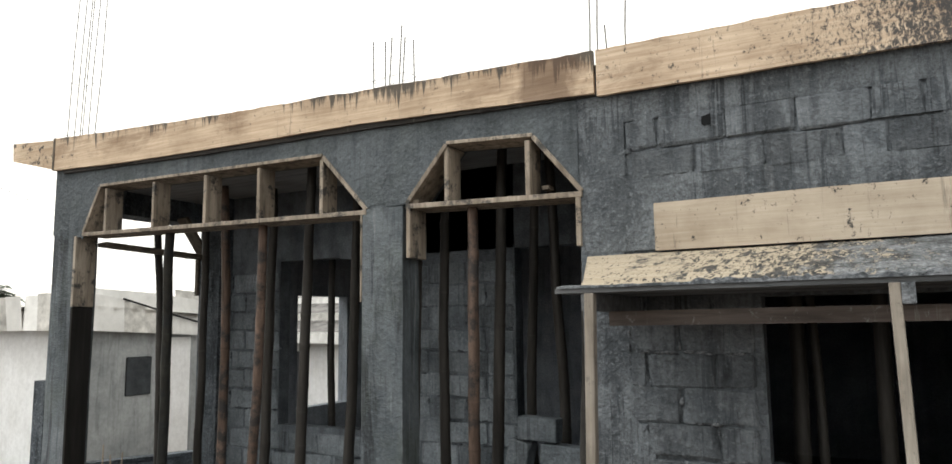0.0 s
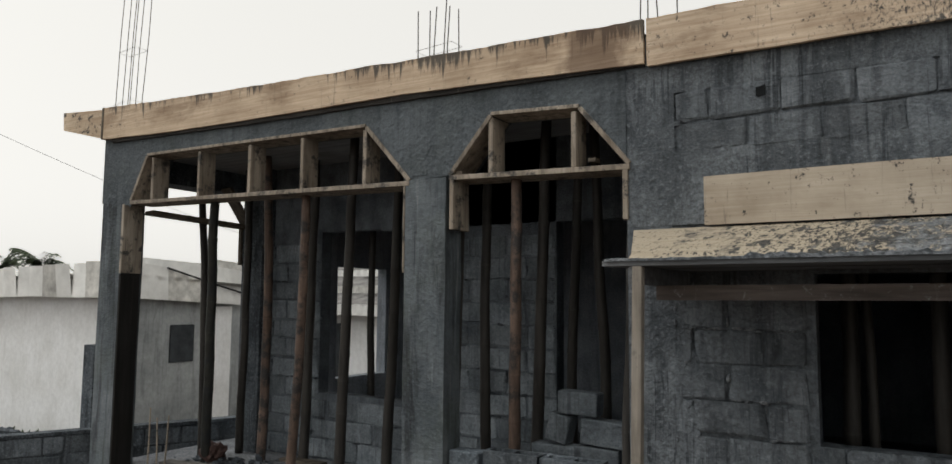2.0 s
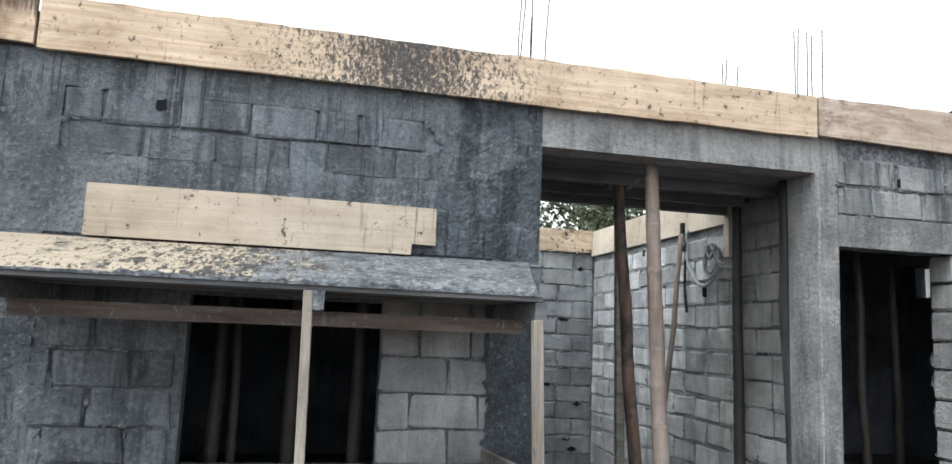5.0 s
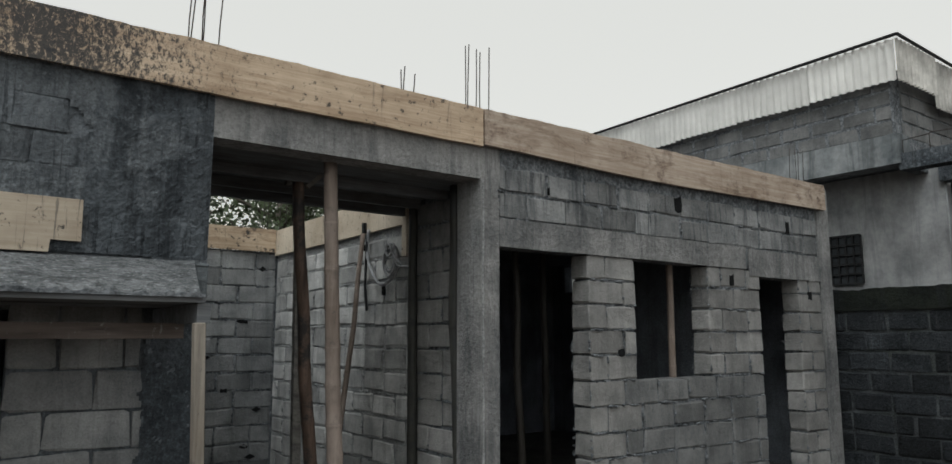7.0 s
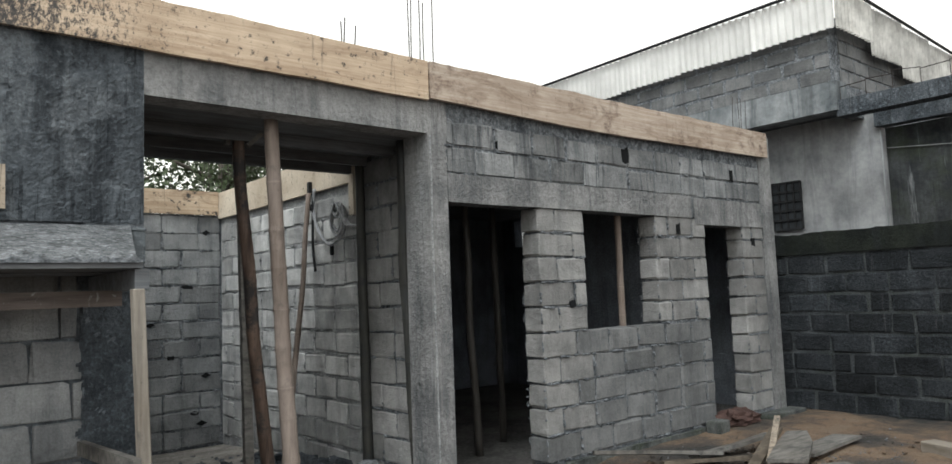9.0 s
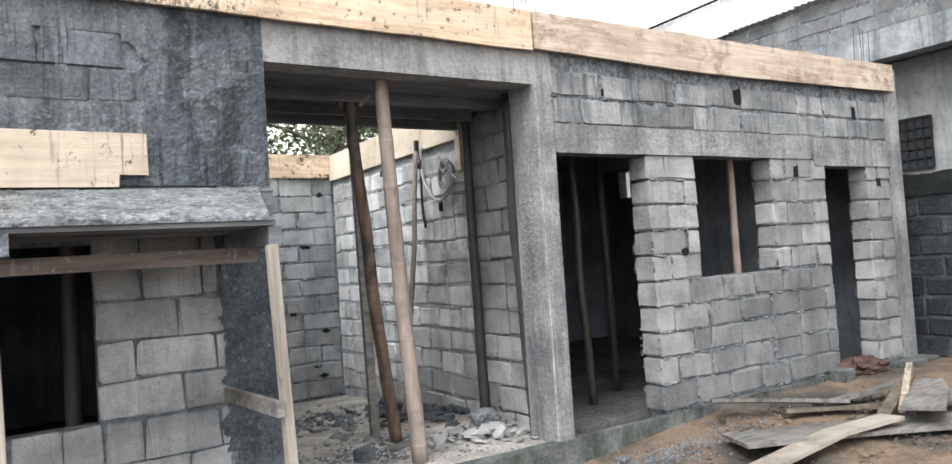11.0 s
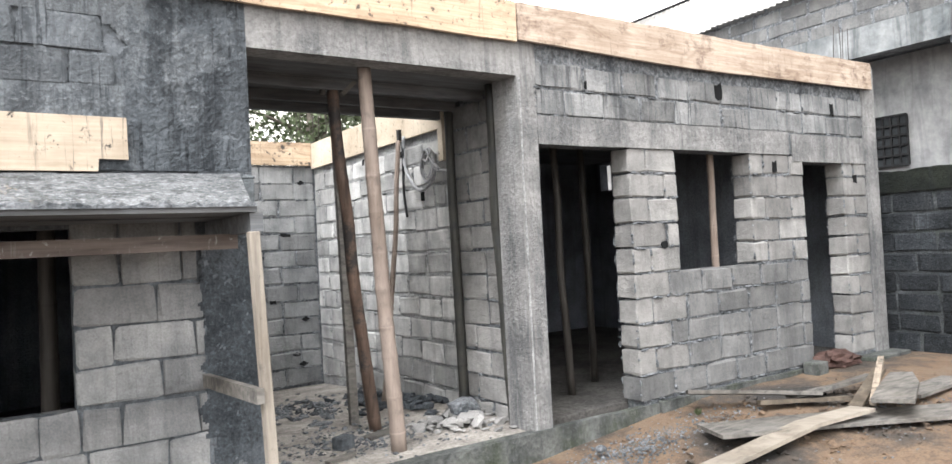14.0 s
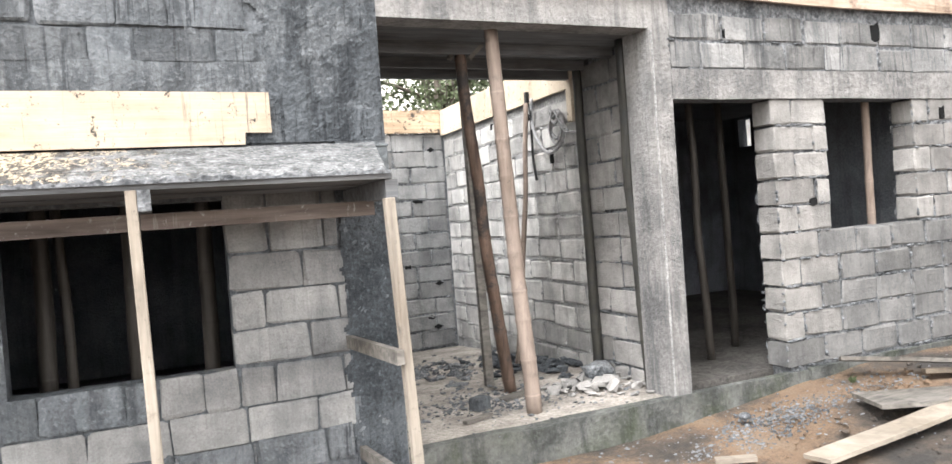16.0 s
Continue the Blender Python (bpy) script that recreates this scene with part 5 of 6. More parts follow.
def grille(name_parent, centre, axis, w, h):
    """A dark window with an iron grille. axis: 'x' or 'y', along which it is wide."""
    cx, cy, cz = centre

    def bx(u0, u1, n0, n1, z0, z1):
        return Shape().box(cx + u0, cx + u1, cy + n0, cy + n1, cz + z0, cz + z1) if axis == 'x' else Shape().box(cx + n0, cx + n1, cy + u0, cy + u1, cz + z0, cz + z1)

    # Solid dark panel on the wall; the room's shade is its colour.
    win = set_part("window", bx(-w / 2, w / 2, -0.012, 0.012, -h / 2, h / 2).mesh("window", M["void"]), name_parent, "dark panel for an unlit window opening")
    for i in range(5):
        u = -w / 2 + w * i / 4
        part("bar", bx(u - 0.012, u + 0.012, -0.04, -0.016, -h / 2, h / 2).mesh("bar", M["iron"]), win)
    for i in range(6):
        z = -h / 2 + h * i / 5
        part("bar", bx(-w / 2, w / 2, -0.045, -0.02, z - 0.012, z + 0.012).mesh("bar", M["iron"]), win)
    return win


HX, HY, HZ = -14.6, 4.9, 1.33
house = hub("neighbour_house", (-16, 8, -0.8), "low whitewashed house with dented zinc roof edge", "house")
set_part("wall", Shape().box(-34, HX, HY, HY + 0.2, -2.2, HZ + 0.5).mesh("wall", M["white"]), house, "whitewashed front wall, dirty at its base")
set_part("wall", Shape().box(HX - 0.2, HX, HY + 0.2, 9.0, -2.2, HZ + 0.3).mesh("wall", M["greywall"]), house, "grey rendered side wall")
set_part("pilaster", Shape().box(HX - 0.1, HX + 0.05, 7.05, 7.6, -2.2, HZ - 0.1).mesh("pilaster", M["white"]), house, "white corner strip")
rng = random.Random(21)
for k in range(36):
    x1 = HX + 0.25 - 0.54 * k
    out = rng.uniform(0.0, 0.03)
    v, f = sheet((x1 - 0.55, HY - 0.35 - out), (x1, HY - 0.37 + out), HZ + 0.09, HZ + 0.83 - 0.011 * k + rng.uniform(-0.02, 0.02), 0.55, 0.014, (0, rng.uniform(-0.09, 0.05), 0))
    set_part("fascia_sheet", mesh_from("fascia_sheet", v, f, M[rng.choice(("metal", "metal", "metal_rust"))], True), house)


def sloped_sheet(x, y0, y1, low, high, pitch, amp):
    """Corrugated side sheet whose lower and upper edges both run at a slope."""
    n = max(4, int((y1 - y0) / pitch * 4))
    v = []
    for i in range(n + 1):
        t = i / n
        y = y0 + (y1 - y0) * t
        dx = amp * math.sin(2 * math.pi * (y - y0) / pitch) + 0.02 * noise.noise(Vector((y * 2, 3, 1)))
        v += [(x + dx, y, low[0] + (low[1] - low[0]) * t), (x + dx - 0.05, y, high[0] + (high[1] - high[0]) * t)]
    return v, [(2 * i, 2 * i + 2, 2 * i + 3, 2 * i + 1) for i in range(n)]


for x, y0, y1, low, high, key in ((HX + 0.25, HY - 0.36, 5.7, (1.42, 1.37), (2.2, 2.08), "metal"), (HX + 0.25, 5.7, 6.9, (1.37, 1.31), (2.04, 1.73), "metal_rust"), (HX + 0.25, 6.9, 7.9, (1.31, 1.26), (1.72, 1.5), "metal"),
                                  (HX + 0.1, 5.1, 6.9, (1.9, 1.78), (2.27, 2.2), "metal"), (HX + 0.1, 6.9, 8.6, (1.6, 1.45), (2.18, 2.0), "metal"), (HX - 0.02, 7.2, 9.2, (1.9, 1.85), (2.32, 2.2), "metal_rust")):
    v, f = sloped_sheet(x, y0, y1, low, high, 0.36, 0.03)
    set_part("fascia_sheet", mesh_from("fascia_sheet", v, f, M[key], True), house)
set_part("roof_edge", Shape().tube([(HX + 0.27, 5.65, 2.06), (HX + 0.27, 6.9, 1.74), (HX + 0.27, 7.9, 1.5)], [0.022] * 3, 6).mesh("roof_edge", M["iron"]), house, "dark edge where two roof sheets meet")
r = Shape().add([(-34, HY - 0.33, HZ + 0.42), (HX + 0.23, HY - 0.33, HZ + 0.6), (HX + 0.23, 9.2, HZ + 0.35), (-34, 9.2, HZ + 1.2)], [(0, 1, 2, 3)])
r.add([(-34, HY - 0.33, HZ + 0.38), (HX + 0.23, HY - 0.33, HZ + 0.56), (HX + 0.23, 9.2, HZ + 0.31), (-34, 9.2, HZ + 1.16)], [(3, 2, 1, 0)])
set_part("roof", r.mesh("roof", M["metal_rust"]), house)
grille(house, (-20.75, HY - 0.01, 0.11), 'x', 1.15, 1.2)
grille(house, (HX + 0.02, 6.28, 0.42), 'y', 0.6, 0.8)

house_b = hub("rear_house", (-13, 13, -0.8), "white house with layered zinc roofs behind the site", "house")
set_part("wall", Shape().box(-18.5, -10.5, 11.6, 11.8, -2.2, 1.1).mesh("wall", M["white"]), house_b)
# Dark panel on the wall in place of the doorway's shade.
set_part("door", Shape().box(-15.9, -14.7, 11.56, 11.6, -1.2, 0.75).mesh("door", M["void"]), house_b, "dark panel for an unlit doorway")
M["metal_dark"] = plain("rusted_dark_zinc", (0.16, 0.155, 0.15), 0.7, 0.0, 3.0, 0.5, 0.3)
for z0, z1, y, x1, key in ((0.98, 1.28, 11.2, -9.5, "metal"), (1.5, 1.82, 12.3, -13.4, "metal_rust"), (2.12, 2.34, 13.4, -9.5, "metal")):
    v, f = sheet((-18, y), (x1, y), z0, z1, 0.25, 0.02)
    set_part("fascia_sheet", mesh_from("fascia_sheet", v, f, M[key], True), house_b)
    v = [(-18, y, z1), (x1, y, z1 - 0.05), (x1, y + 1.1, z1 + 0.3), (-18, y + 1.1, z1 + 0.35)]
    set_part("roof", mesh_from("roof", v, [(0, 1, 2, 3)], M["metal_dark"]), house_b)
    set_part("gable_wall", Shape().box(-18, x1 + 0.02, y + 0.9, y + 1.0, z0, z1 + 0.28).mesh("gable_wall", M["metal_dark"]), house_b, "dark boarding between the roofs")

# low block fence on the left
fa, fb = Vector((-11.4, -5.4, 0)), Vector((-7.7, 2.62, 0))
fd = (fb - fa).normalized()
fnrm = Vector((fd.y, -fd.x, 0))
s = Shape()
s.beam((fa.x, fa.y, -0.95), (fb.x, fb.y, -0.95), 0.13, 1.7)
fence_left = structure("fence_left", s.mesh("fence_left", M["mortar_wet"]), "low block garden wall with a cement coping")
lay_blocks(fence_left, (fa.x, fa.y), (fd.x, fd.y), (fb - fa).length, -0.93, -0.11, 0.15, "block_wet", seed=9, gap_chance=0.0)
s = Shape().beam((fa.x, fa.y, -0.085), (fb.x, fb.y, -0.085), 0.17, 0.035)
structure("fence_coping", s.mesh("fence_coping", M["render"]), "damp cement coping on the low wall")

# power poles
def pole(a, b, r0, r1, label, bands):
    p = hub("utility_pole", a, label, "utility pole", "utility poles")
    A, B = Vector(a), Vector(b)
    pts = [A.lerp(B, i / 10) + Vector((0.02 * noise.noise(Vector((i * 0.7, a[0], 0))), 0, 0)) for i in range(11)]
    set_part("shaft", Shape().tube(pts, [r0 + (r1 - r0) * i / 10 for i in range(11)], 12).mesh("shaft", M["pole"], True), p)
    for t in bands:
        q = A.lerp(B, t)
        rr = r0 + (r1 - r0) * t + 0.006
        d = (B - A).normalized() * 0.015
        set_part("band", Shape().tube([q - d, q + d], [rr, rr], 12).mesh("band", M["metal"]), p, "pale wire band")
    return p, A, B


p1, A_, B_ = pole((-10.5, 0.1, -1.9), (-11.04, 0.1, 5.72), 0.125, 0.105, "dark upright wooden utility pole with wire bands", (0.34, 0.56, 0.7, 0.81, 0.93))
set_part("bracket", Shape().box(-11.4, -11.05, 0.0, 0.3, 5.0, 5.25).mesh("bracket", M["pole"], rough=0.02), p1)
p2, A2_, B2_ = pole((-13.6, 0.1, -2.0), (-11.45, 0.12, 5.28), 0.12, 0.1, "dark slanting wooden utility pole with a small lamp", (0.75, 0.9))
set_part("lamp", Shape().beam((-11.65, -0.05, 3.98), (-12.2, -0.15, 4.25), 0.16, 0.1).mesh("lamp", M["iron"], bevel=0.02), p2, "dark street lamp head")
structure("fence_post", Shape().box(-10.14, -9.98, -0.38, -0.22, -1.6, 0.3).mesh("fence_post", M["concrete"], rough=0.008), "short concrete post beside the pole")
structure("fence_post_dark", Shape().box(-8.86, -8.66, 0.62, 0.8, -1.4, 0.86).mesh("fence_post_dark", M["render"]), "dark concrete post by the corner")
for i, (a, b) in enumerate((((-11.03, 0.1, 5.5), (-30, -6, 6.4)), ((-11.45, 0.12, 5.2), (-30, -9, 5.2)), ((-11.4, 0.1, 4.1), (-30, -6, 3.0)), ((-11.1, 0.1, 3.75), (-11.05, 6.0, 2.35)))):
    pts = [Vector(a).lerp(Vector(b), k / 16) - Vector((0, 0, 0.5 * math.sin(math.pi * k / 16) * (1 if i < 3 else 0.2))) for k in range(17)]
    thing("overhead_cable", "thin black cable from the utility pole", "cable", "overhead cables", Shape().tube(pts, [0.012 if i < 2 else 0.003] * 17, 5).mesh("overhead_cable", M["iron"]))


# ---- neighbour on the right ----
fr = structure("fence_right", Shape().box(8.02, 8.16, -5.5, 3.5, -0.4, 1.93).mesh("fence_right", M["mortar_dark"]), "tall blackened mossy block boundary wall")
lay_blocks(fr, (8.09, -5.4), (0, 1), 8.8, -0.02, 1.72, 0.165, "block_dark", seed=15, course=0.216, width=0.43, joint=0.022)
rng = random.Random(5)
v, f = [], []
for i in range(140):
    y = -5.5 + 9.0 * i / 139
    t = 1.95 + 0.02 * noise.noise(Vector((y * 3, 0, 0))) + rng.uniform(0, 0.012)
    v += [(7.985, y, 1.72), (7.99, y, t), (8.18, y, t), (8.19, y, 1.72)]
for i in range(139):
    a, b = 4 * i, 4 * i + 4
    f += [(a, b, b + 1, a + 1), (a + 1, b + 1, b + 2, a + 2), (a + 2, b + 2, b + 3, a + 3)]
M["moss"] = concrete_like("mossy_coping", (0.006, 0.008, 0.007), (0.022, 0.026, 0.019), streak=0.4, patch=3, grain=40, bump=0.7)
structure("fence_coping_right", mesh_from("fence_coping_right", v, f, M["moss"]), "green mossy cement coping")

right_house = hub("right_house", (10.0, 2.0, 0), "unfinished neighbour house with stained walls and zinc parapet sheets", "house")
# parapet of blocks on a beam
par = set_part("parapet", Shape().box(8.992, 9.168, -0.28, 7.0, 3.86, 4.62).mesh("parapet", M["mortar"]), right_house, "block parapet, blackened by damp")
set_part("edge_beam", Shape().box(8.93, 9.25, -0.33, 7.0, 3.5, 3.87).mesh("edge_beam", M["white_stained"], rough=0.01), right_house, "sooty concrete edge beam")
set_part("parapet_return", Shape().box(9.17, 14.0, -0.28, -0.14, 3.5, 4.72).mesh("parapet_return", M["mortar"]), right_house)
ret = bpy.data.objects["parapet_return"]
rng = random.Random(8)
for r in range(4):
    for k in range(5):
        x0, x1 = max(9.17, 9.0 + 0.42 * k + (0.21 if r % 2 else 0)), 9.42 + 0.42 * k + (0.21 if r % 2 else 0)
        ob = bpy.data.objects.new("block", rng.choice(BLOCKS["block_damp"]))
        scene.collection.objects.link(ob)
        ob.parent = ret
        ob.location = ((x0 + x1) / 2, -0.21, 3.965 + 0.19 * r)
        ob.scale = (x1 - x0 - 0.02, 0.165, 0.17)
rng = random.Random(3)
for r in range(4):
    y = -0.27 - (0.21 if r % 2 else 0)
    while y < 6.9:
        e = min(y + 0.42, 6.98)
        if e - max(y, -0.27) > 0.08:
            y0 = max(y, -0.27)
            ob = bpy.data.objects.new("block", rng.choice(BLOCKS["block_damp"]))
            scene.collection.objects.link(ob)
            ob.parent = par
            ob.location = (9.08, (y0 + e) / 2, 3.87 + 0.19 * r + 0.095)
            ob.scale = (0.19, e - y0 - 0.022, 0.166)
        y = e
# zinc sheets
for k in range(8):
    y0 = -0.42 + 1.1 * k
    v, f = sheet((8.86, y0 + 1.12), (8.86, y0), 4.5 - 0.015 * k, 5.02 - 0.012 * k, 0.1, 0.03, (0, 0, 0))
    set_part("fascia_sheet", mesh_from("fascia_sheet", v, f, M["metal"], True), right_house)
for k in range(5):
    x0 = 8.86 + 1.0 * k
    v, f = sheet((x0, -0.42), (x0 + 1.02, -0.42), 4.5 - 0.16 * k, 5.02 - 0.05 * k, 0.1, 0.03, (0, 0, 0))
    set_part("fascia_sheet", mesh_from("fascia_sheet", v, f, M["metal_rust"], True), right_house)
set_part("roof_slab", Shape().box(9.2, 14, -0.26, 7.0, 3.6, 3.75).mesh("roof_slab", M["render"]), right_house)
set_part("wall", Shape().box(9.82, 10.0, -0.45, 7.0, -0.2, 3.6).mesh("wall", M["white_sooty"]), right_house, "sooty whitewashed wall")
set_part("wall", Shape().box(10.0, 10.2, -6.0, -0.45, -0.2, 3.36).mesh("wall", M["wall_mould"]), right_house, "blackened rear wall")
set_part("pipe", Shape().tube([(9.81, -0.465, -0.1), (9.81, -0.465, 3.4)], [0.008, 0.008], 8).mesh("pipe", M["greywall"], True), right_house, "pale vertical pipe on the corner")
set_part("cross_beam", Shape().box(8.98, 9.2, -6, -0.3, 3.42, 3.62).mesh("cross_beam", M["render"]), right_house)
set_part("cross_beam", Shape().box(9.75, 9.95, -6, -0.42, 3.36, 3.58).mesh("cross_beam", M["render"]), right_house)
set_part("cable", Shape().tube([(9.98, -0.47 - 0.35 * k, 3.1 - 0.14 * math.sin(math.pi * k / 12)) for k in range(13)], [0.007] * 13, 6).mesh("cable", M["greywall"], True), right_house, "pale sagging cable on the mouldy wall")
set_part("roof_edge", Shape().tube([(8.805, -0.47, 5.04), (8.805, 3.5, 4.985), (8.805, 8.4, 4.92)], [0.022] * 3, 6).mesh("roof_edge", M["iron"]), right_house, "dark rolled edge along the zinc sheets")
set_part("roof_edge", Shape().tube([(8.805, -0.475, 5.04), (11.0, -0.475, 4.95), (13.9, -0.475, 4.82)], [0.022] * 3, 6).mesh("roof_edge", M["iron"]), right_house, "dark rolled edge along the zinc sheets")
grille(right_house, (9.8, 0.83, 2.48), 'y', 0.42, 0.66)
for k in range(6):
    y = -0.35 - 0.3 * k
    s = Shape().tube([(9.0, y, 3.62), (9.0, y, 3.78 + 0.03 * (k % 3)), (9.02, y - 0.3, 3.8)], [0.006] * 3, 5)
    set_part("bar", s.mesh("bar", M["steel"]), right_house)


# ---- trees ----
def tree(base, height, spread, label, seed, count=2600):
    rng = random.Random(seed)
    t = hub("tree", base, label, "tree", "trees behind the site")
    B = Vector(base)
    s = Shape()
    s.tube([B, B + Vector((0.1, 0, height * 0.3)), B + Vector((0.25, 0.1, height * 0.62)), B + Vector((0.2, 0, height * 0.9))], [0.2, 0.16, 0.1, 0.03], 9)
    tips = []
    for i in range(16):
        a = rng.uniform(0, 6.28)
        st = B + Vector((0.2, 0.05, height * rng.uniform(0.3, 0.75)))
        e = st + Vector((math.cos(a) * spread * rng.uniform(0.5, 1), math.sin(a) * spread * rng.uniform(0.5, 1), height * rng.uniform(0.02, 0.25)))
        s.tube([st, st.lerp(e, 0.5) + Vector((0, 0, 0.1)), e], [0.06, 0.035, 0.012], 6)
        tips += [st.lerp(e, q) for q in (0.45, 0.7, 0.9, 1.0)]
    set_part("trunk", s.mesh("trunk", M["bark"], True), t)
    v, f = [], []
    for i in range(count):
        c = rng.choice(tips) + Vector((rng.gauss(0, 0.42), rng.gauss(0, 0.42), rng.gauss(0, 0.34)))
        L, W = rng.uniform(0.07, 0.15), rng.uniform(0.025, 0.05)
        d = Vector((rng.gauss(0, 1), rng.gauss(0, 1), rng.gauss(-0.3, 0.7))).normalized()
        q = d.cross(Vector((rng.gauss(0, 1), rng.gauss(0, 1), rng.gauss(0, 1)))).normalized()
        k = len(v)
        v += [tuple(c), tuple(c + d * L * 0.5 + q * W), tuple(c + d * L), tuple(c + d * L * 0.5 - q * W)]
        f.append((k, k + 1, k + 2, k + 3))
    set_part("crown", mesh_from("crown", v, f, M["leaf"]), t, "uneven crown of small dark leaves")


tree((5.2, 10.5, -0.4), 6.0, 2.6, "leafy dark green tree behind the court wall", 2, 7000)
tree((3.1, 11.6, -0.4), 5.6, 2.4, "leafy tree with gaps of sky behind the court", 5, 6000)
tree((7.2, 11.8, -0.4), 6.3, 2.5, "dark green tree behind the court wall", 7, 5000)


def palm(base, height, label, seed):
    rng = random.Random(seed)
    t = hub("palm", base, label, "palm tree", "palms behind the house")
    B = Vector(base)
    top = B + Vector((0, 0, height))
    set_part("trunk", Shape().tube([B, B.lerp(top, 0.5), top], [0.2, 0.16, 0.14], 8).mesh("trunk", M["bark"], True), t)
    v, f = [], []
    for i in range(26):
        a = rng.uniform(0, 6.28)
        out = Vector((math.cos(a), math.sin(a), 0))
        L, rise = rng.uniform(0.5, 1.2), rng.uniform(0.3, 1.6)
        for j in range(30):
            u = j / 29
            c = top + out * (L * u) + Vector((0, 0, rise * u - 0.8 * u * u))
            for sgn in (-1, 1):
                side = Vector((-out.y, out.x, 0)) * sgn
                w = 0.34 * math.sin(math.pi * (0.12 + 0.85 * u)) * rng.uniform(0.8, 1.2)
                k = len(v)
                v += [tuple(c), tuple(c + out * 0.075), tuple(c + side * w + out * 0.22 - Vector((0, 0, rng.uniform(0.02, 0.2))))]
                f.append((k, k + 1, k + 2))
    set_part("crown", mesh_from("crown", v, f, M["leaf"]), t, "drooping palm fronds")


palm((-34.3, 12.0, -1.3), 4.05, "small palm showing above the zinc roof", 3)
palm((-31.0, 12.0, -1.3), 3.95, "palm fronds showing above the zinc roof", 4)


# weeds and rubble at the foot of the white house
def weeds(name, x0, x1, y0, y1, z, count, label, seed, size=(0.08, 0.2)):
    rng = random.Random(seed)
    v, f = [], []
    for i in range(count):
        c = Vector((rng.uniform(x0, x1), rng.uniform(y0, y1), z))
        for j in range(5):
            d = Vector((rng.gauss(0, 0.5), rng.gauss(0, 0.5), rng.uniform(0.5, 1))).normalized()
            L = rng.uniform(*size)
            q = d.cross(Vector((rng.gauss(0, 1), rng.gauss(0, 1), 0.1))).normalized() * L * 0.16
            k = len(v)
            v += [tuple(c), tuple(c + d * L * 0.6 + q), tuple(c + d * L), tuple(c + d * L * 0.6 - q)]
            f.append((k, k + 1, k + 2, k + 3))
    ob = new(name, mesh_from(name, v, f, M["leaf"]))
    tagged(ob, label, "weeds", "", "stuff")


def stones(name, centre, sx, sy, z, count, size, material, label, seed, heap=0.0, height=None):
    """Loose broken lumps; heap: how high they pile in the middle."""
    rng = random.Random(seed)
    s = Shape()
    for i in range(count):
        dx, dy = rng.gauss(0, 0.45), rng.gauss(0, 0.45)
        x, y = centre[0] + dx * sx, centre[1] + dy * sy
        r = rng.uniform(*size) * (1 if rng.random() < 0.85 else 1.6)
        base = height(x, y) if height else z
        zc = base + r * 0.3 + heap * math.exp(-2.2 * (dx * dx + dy * dy)) * rng.random()
        bm = bmesh.new()
        st = (rng.uniform(0.8, 1.5), rng.uniform(0.7, 1.2), rng.uniform(0.35, 0.8))
        for q in range(9):
            p = Vector((rng.gauss(0, 1), rng.gauss(0, 1), rng.gauss(0, 1))).normalized() * r * rng.uniform(0.8, 1.15)
            bm.verts.new((p.x * st[0], p.y * st[1], p.z * st[2]))
        bmesh.ops.convex_hull(bm, input=list(bm.verts))
        bm.verts.index_update()
        k = len(s.v)
        s.v += [(x + vt.co.x, y + vt.co.y, zc + vt.co.z) for vt in bm.verts]
        s.f += [tuple(k + vv.index for vv in fc.verts) for fc in bm.faces]
        bm.free()
    ob = new(name, s.mesh(name, material))
    return tagged(ob, label, "rubble", "", "stuff")


weeds("weeds", -26, -13.5, 3.0, 4.7, -1.72, 520, "low green weeds along the foot of the white house", 5, (0.1, 0.3))
stones("rubble_left", (-18, 3.9), 7.0, 0.7, -1.72, 420, (0.04, 0.14), M["mortar_wet"], "rubble heap along the foot of the white house", 6, 0.35)
stones("rubble_court", (2.0, 2.5), 0.9, 1.0, -0.08, 320, (0.012, 0.045), M["mortar"], "grey rubble and cement crumbs on the court floor", 11, 0.0, lambda x, y: 0.0 if y < 1.3 else -0.0727 * (y - 1.3))
stones("rubble_heap", (2.72, 0.62), 0.42, 0.3, 0.0, 110, (0.02, 0.055), M["block"], "small heap of broken pale block pieces", 12, 0.07)
stones("rubble_floor", (1.95, 0.75), 0.9, 0.55, 0.0, 700, (0.005, 0.018), M["mortar"], "scattered gravel on the veranda floor", 13)
stones("rubble_wall", (2.8, 1.9), 0.4, 0.9, -0.04, 260, (0.02, 0.06), M["mortar_wet"], "dark rubble along the court wall", 14, 0.05, lambda x, y: 0.0 if y < 1.3 else -0.0727 * (y - 1.3))
stones("gravel_yard", (3.2, -0.45), 1.5, 0.3, -0.1, 2400, (0.003, 0.013), M["mortar"], "loose gravel along the footing", 15, 0.0, ground_height)
stones("earth_clods", (4.6, -1.2), 2.2, 0.9, -0.1, 900, (0.006, 0.022), M["earth"], "crumbly clods of brown earth in the yard", 18, 0.0, ground_height)
stones("gravel_far", (5.2, -1.4), 1.8, 0.9, -0.05, 600, (0.004, 0.012), M["mortar"], "loose stones on the earth yard", 16, 0.0, ground_height)
stones("rubble_porch", (-6.2, 0.75), 0.9, 0.45, -0.25, 120, (0.015, 0.05), M["mortar_wet"], "debris on the porch floor", 17)

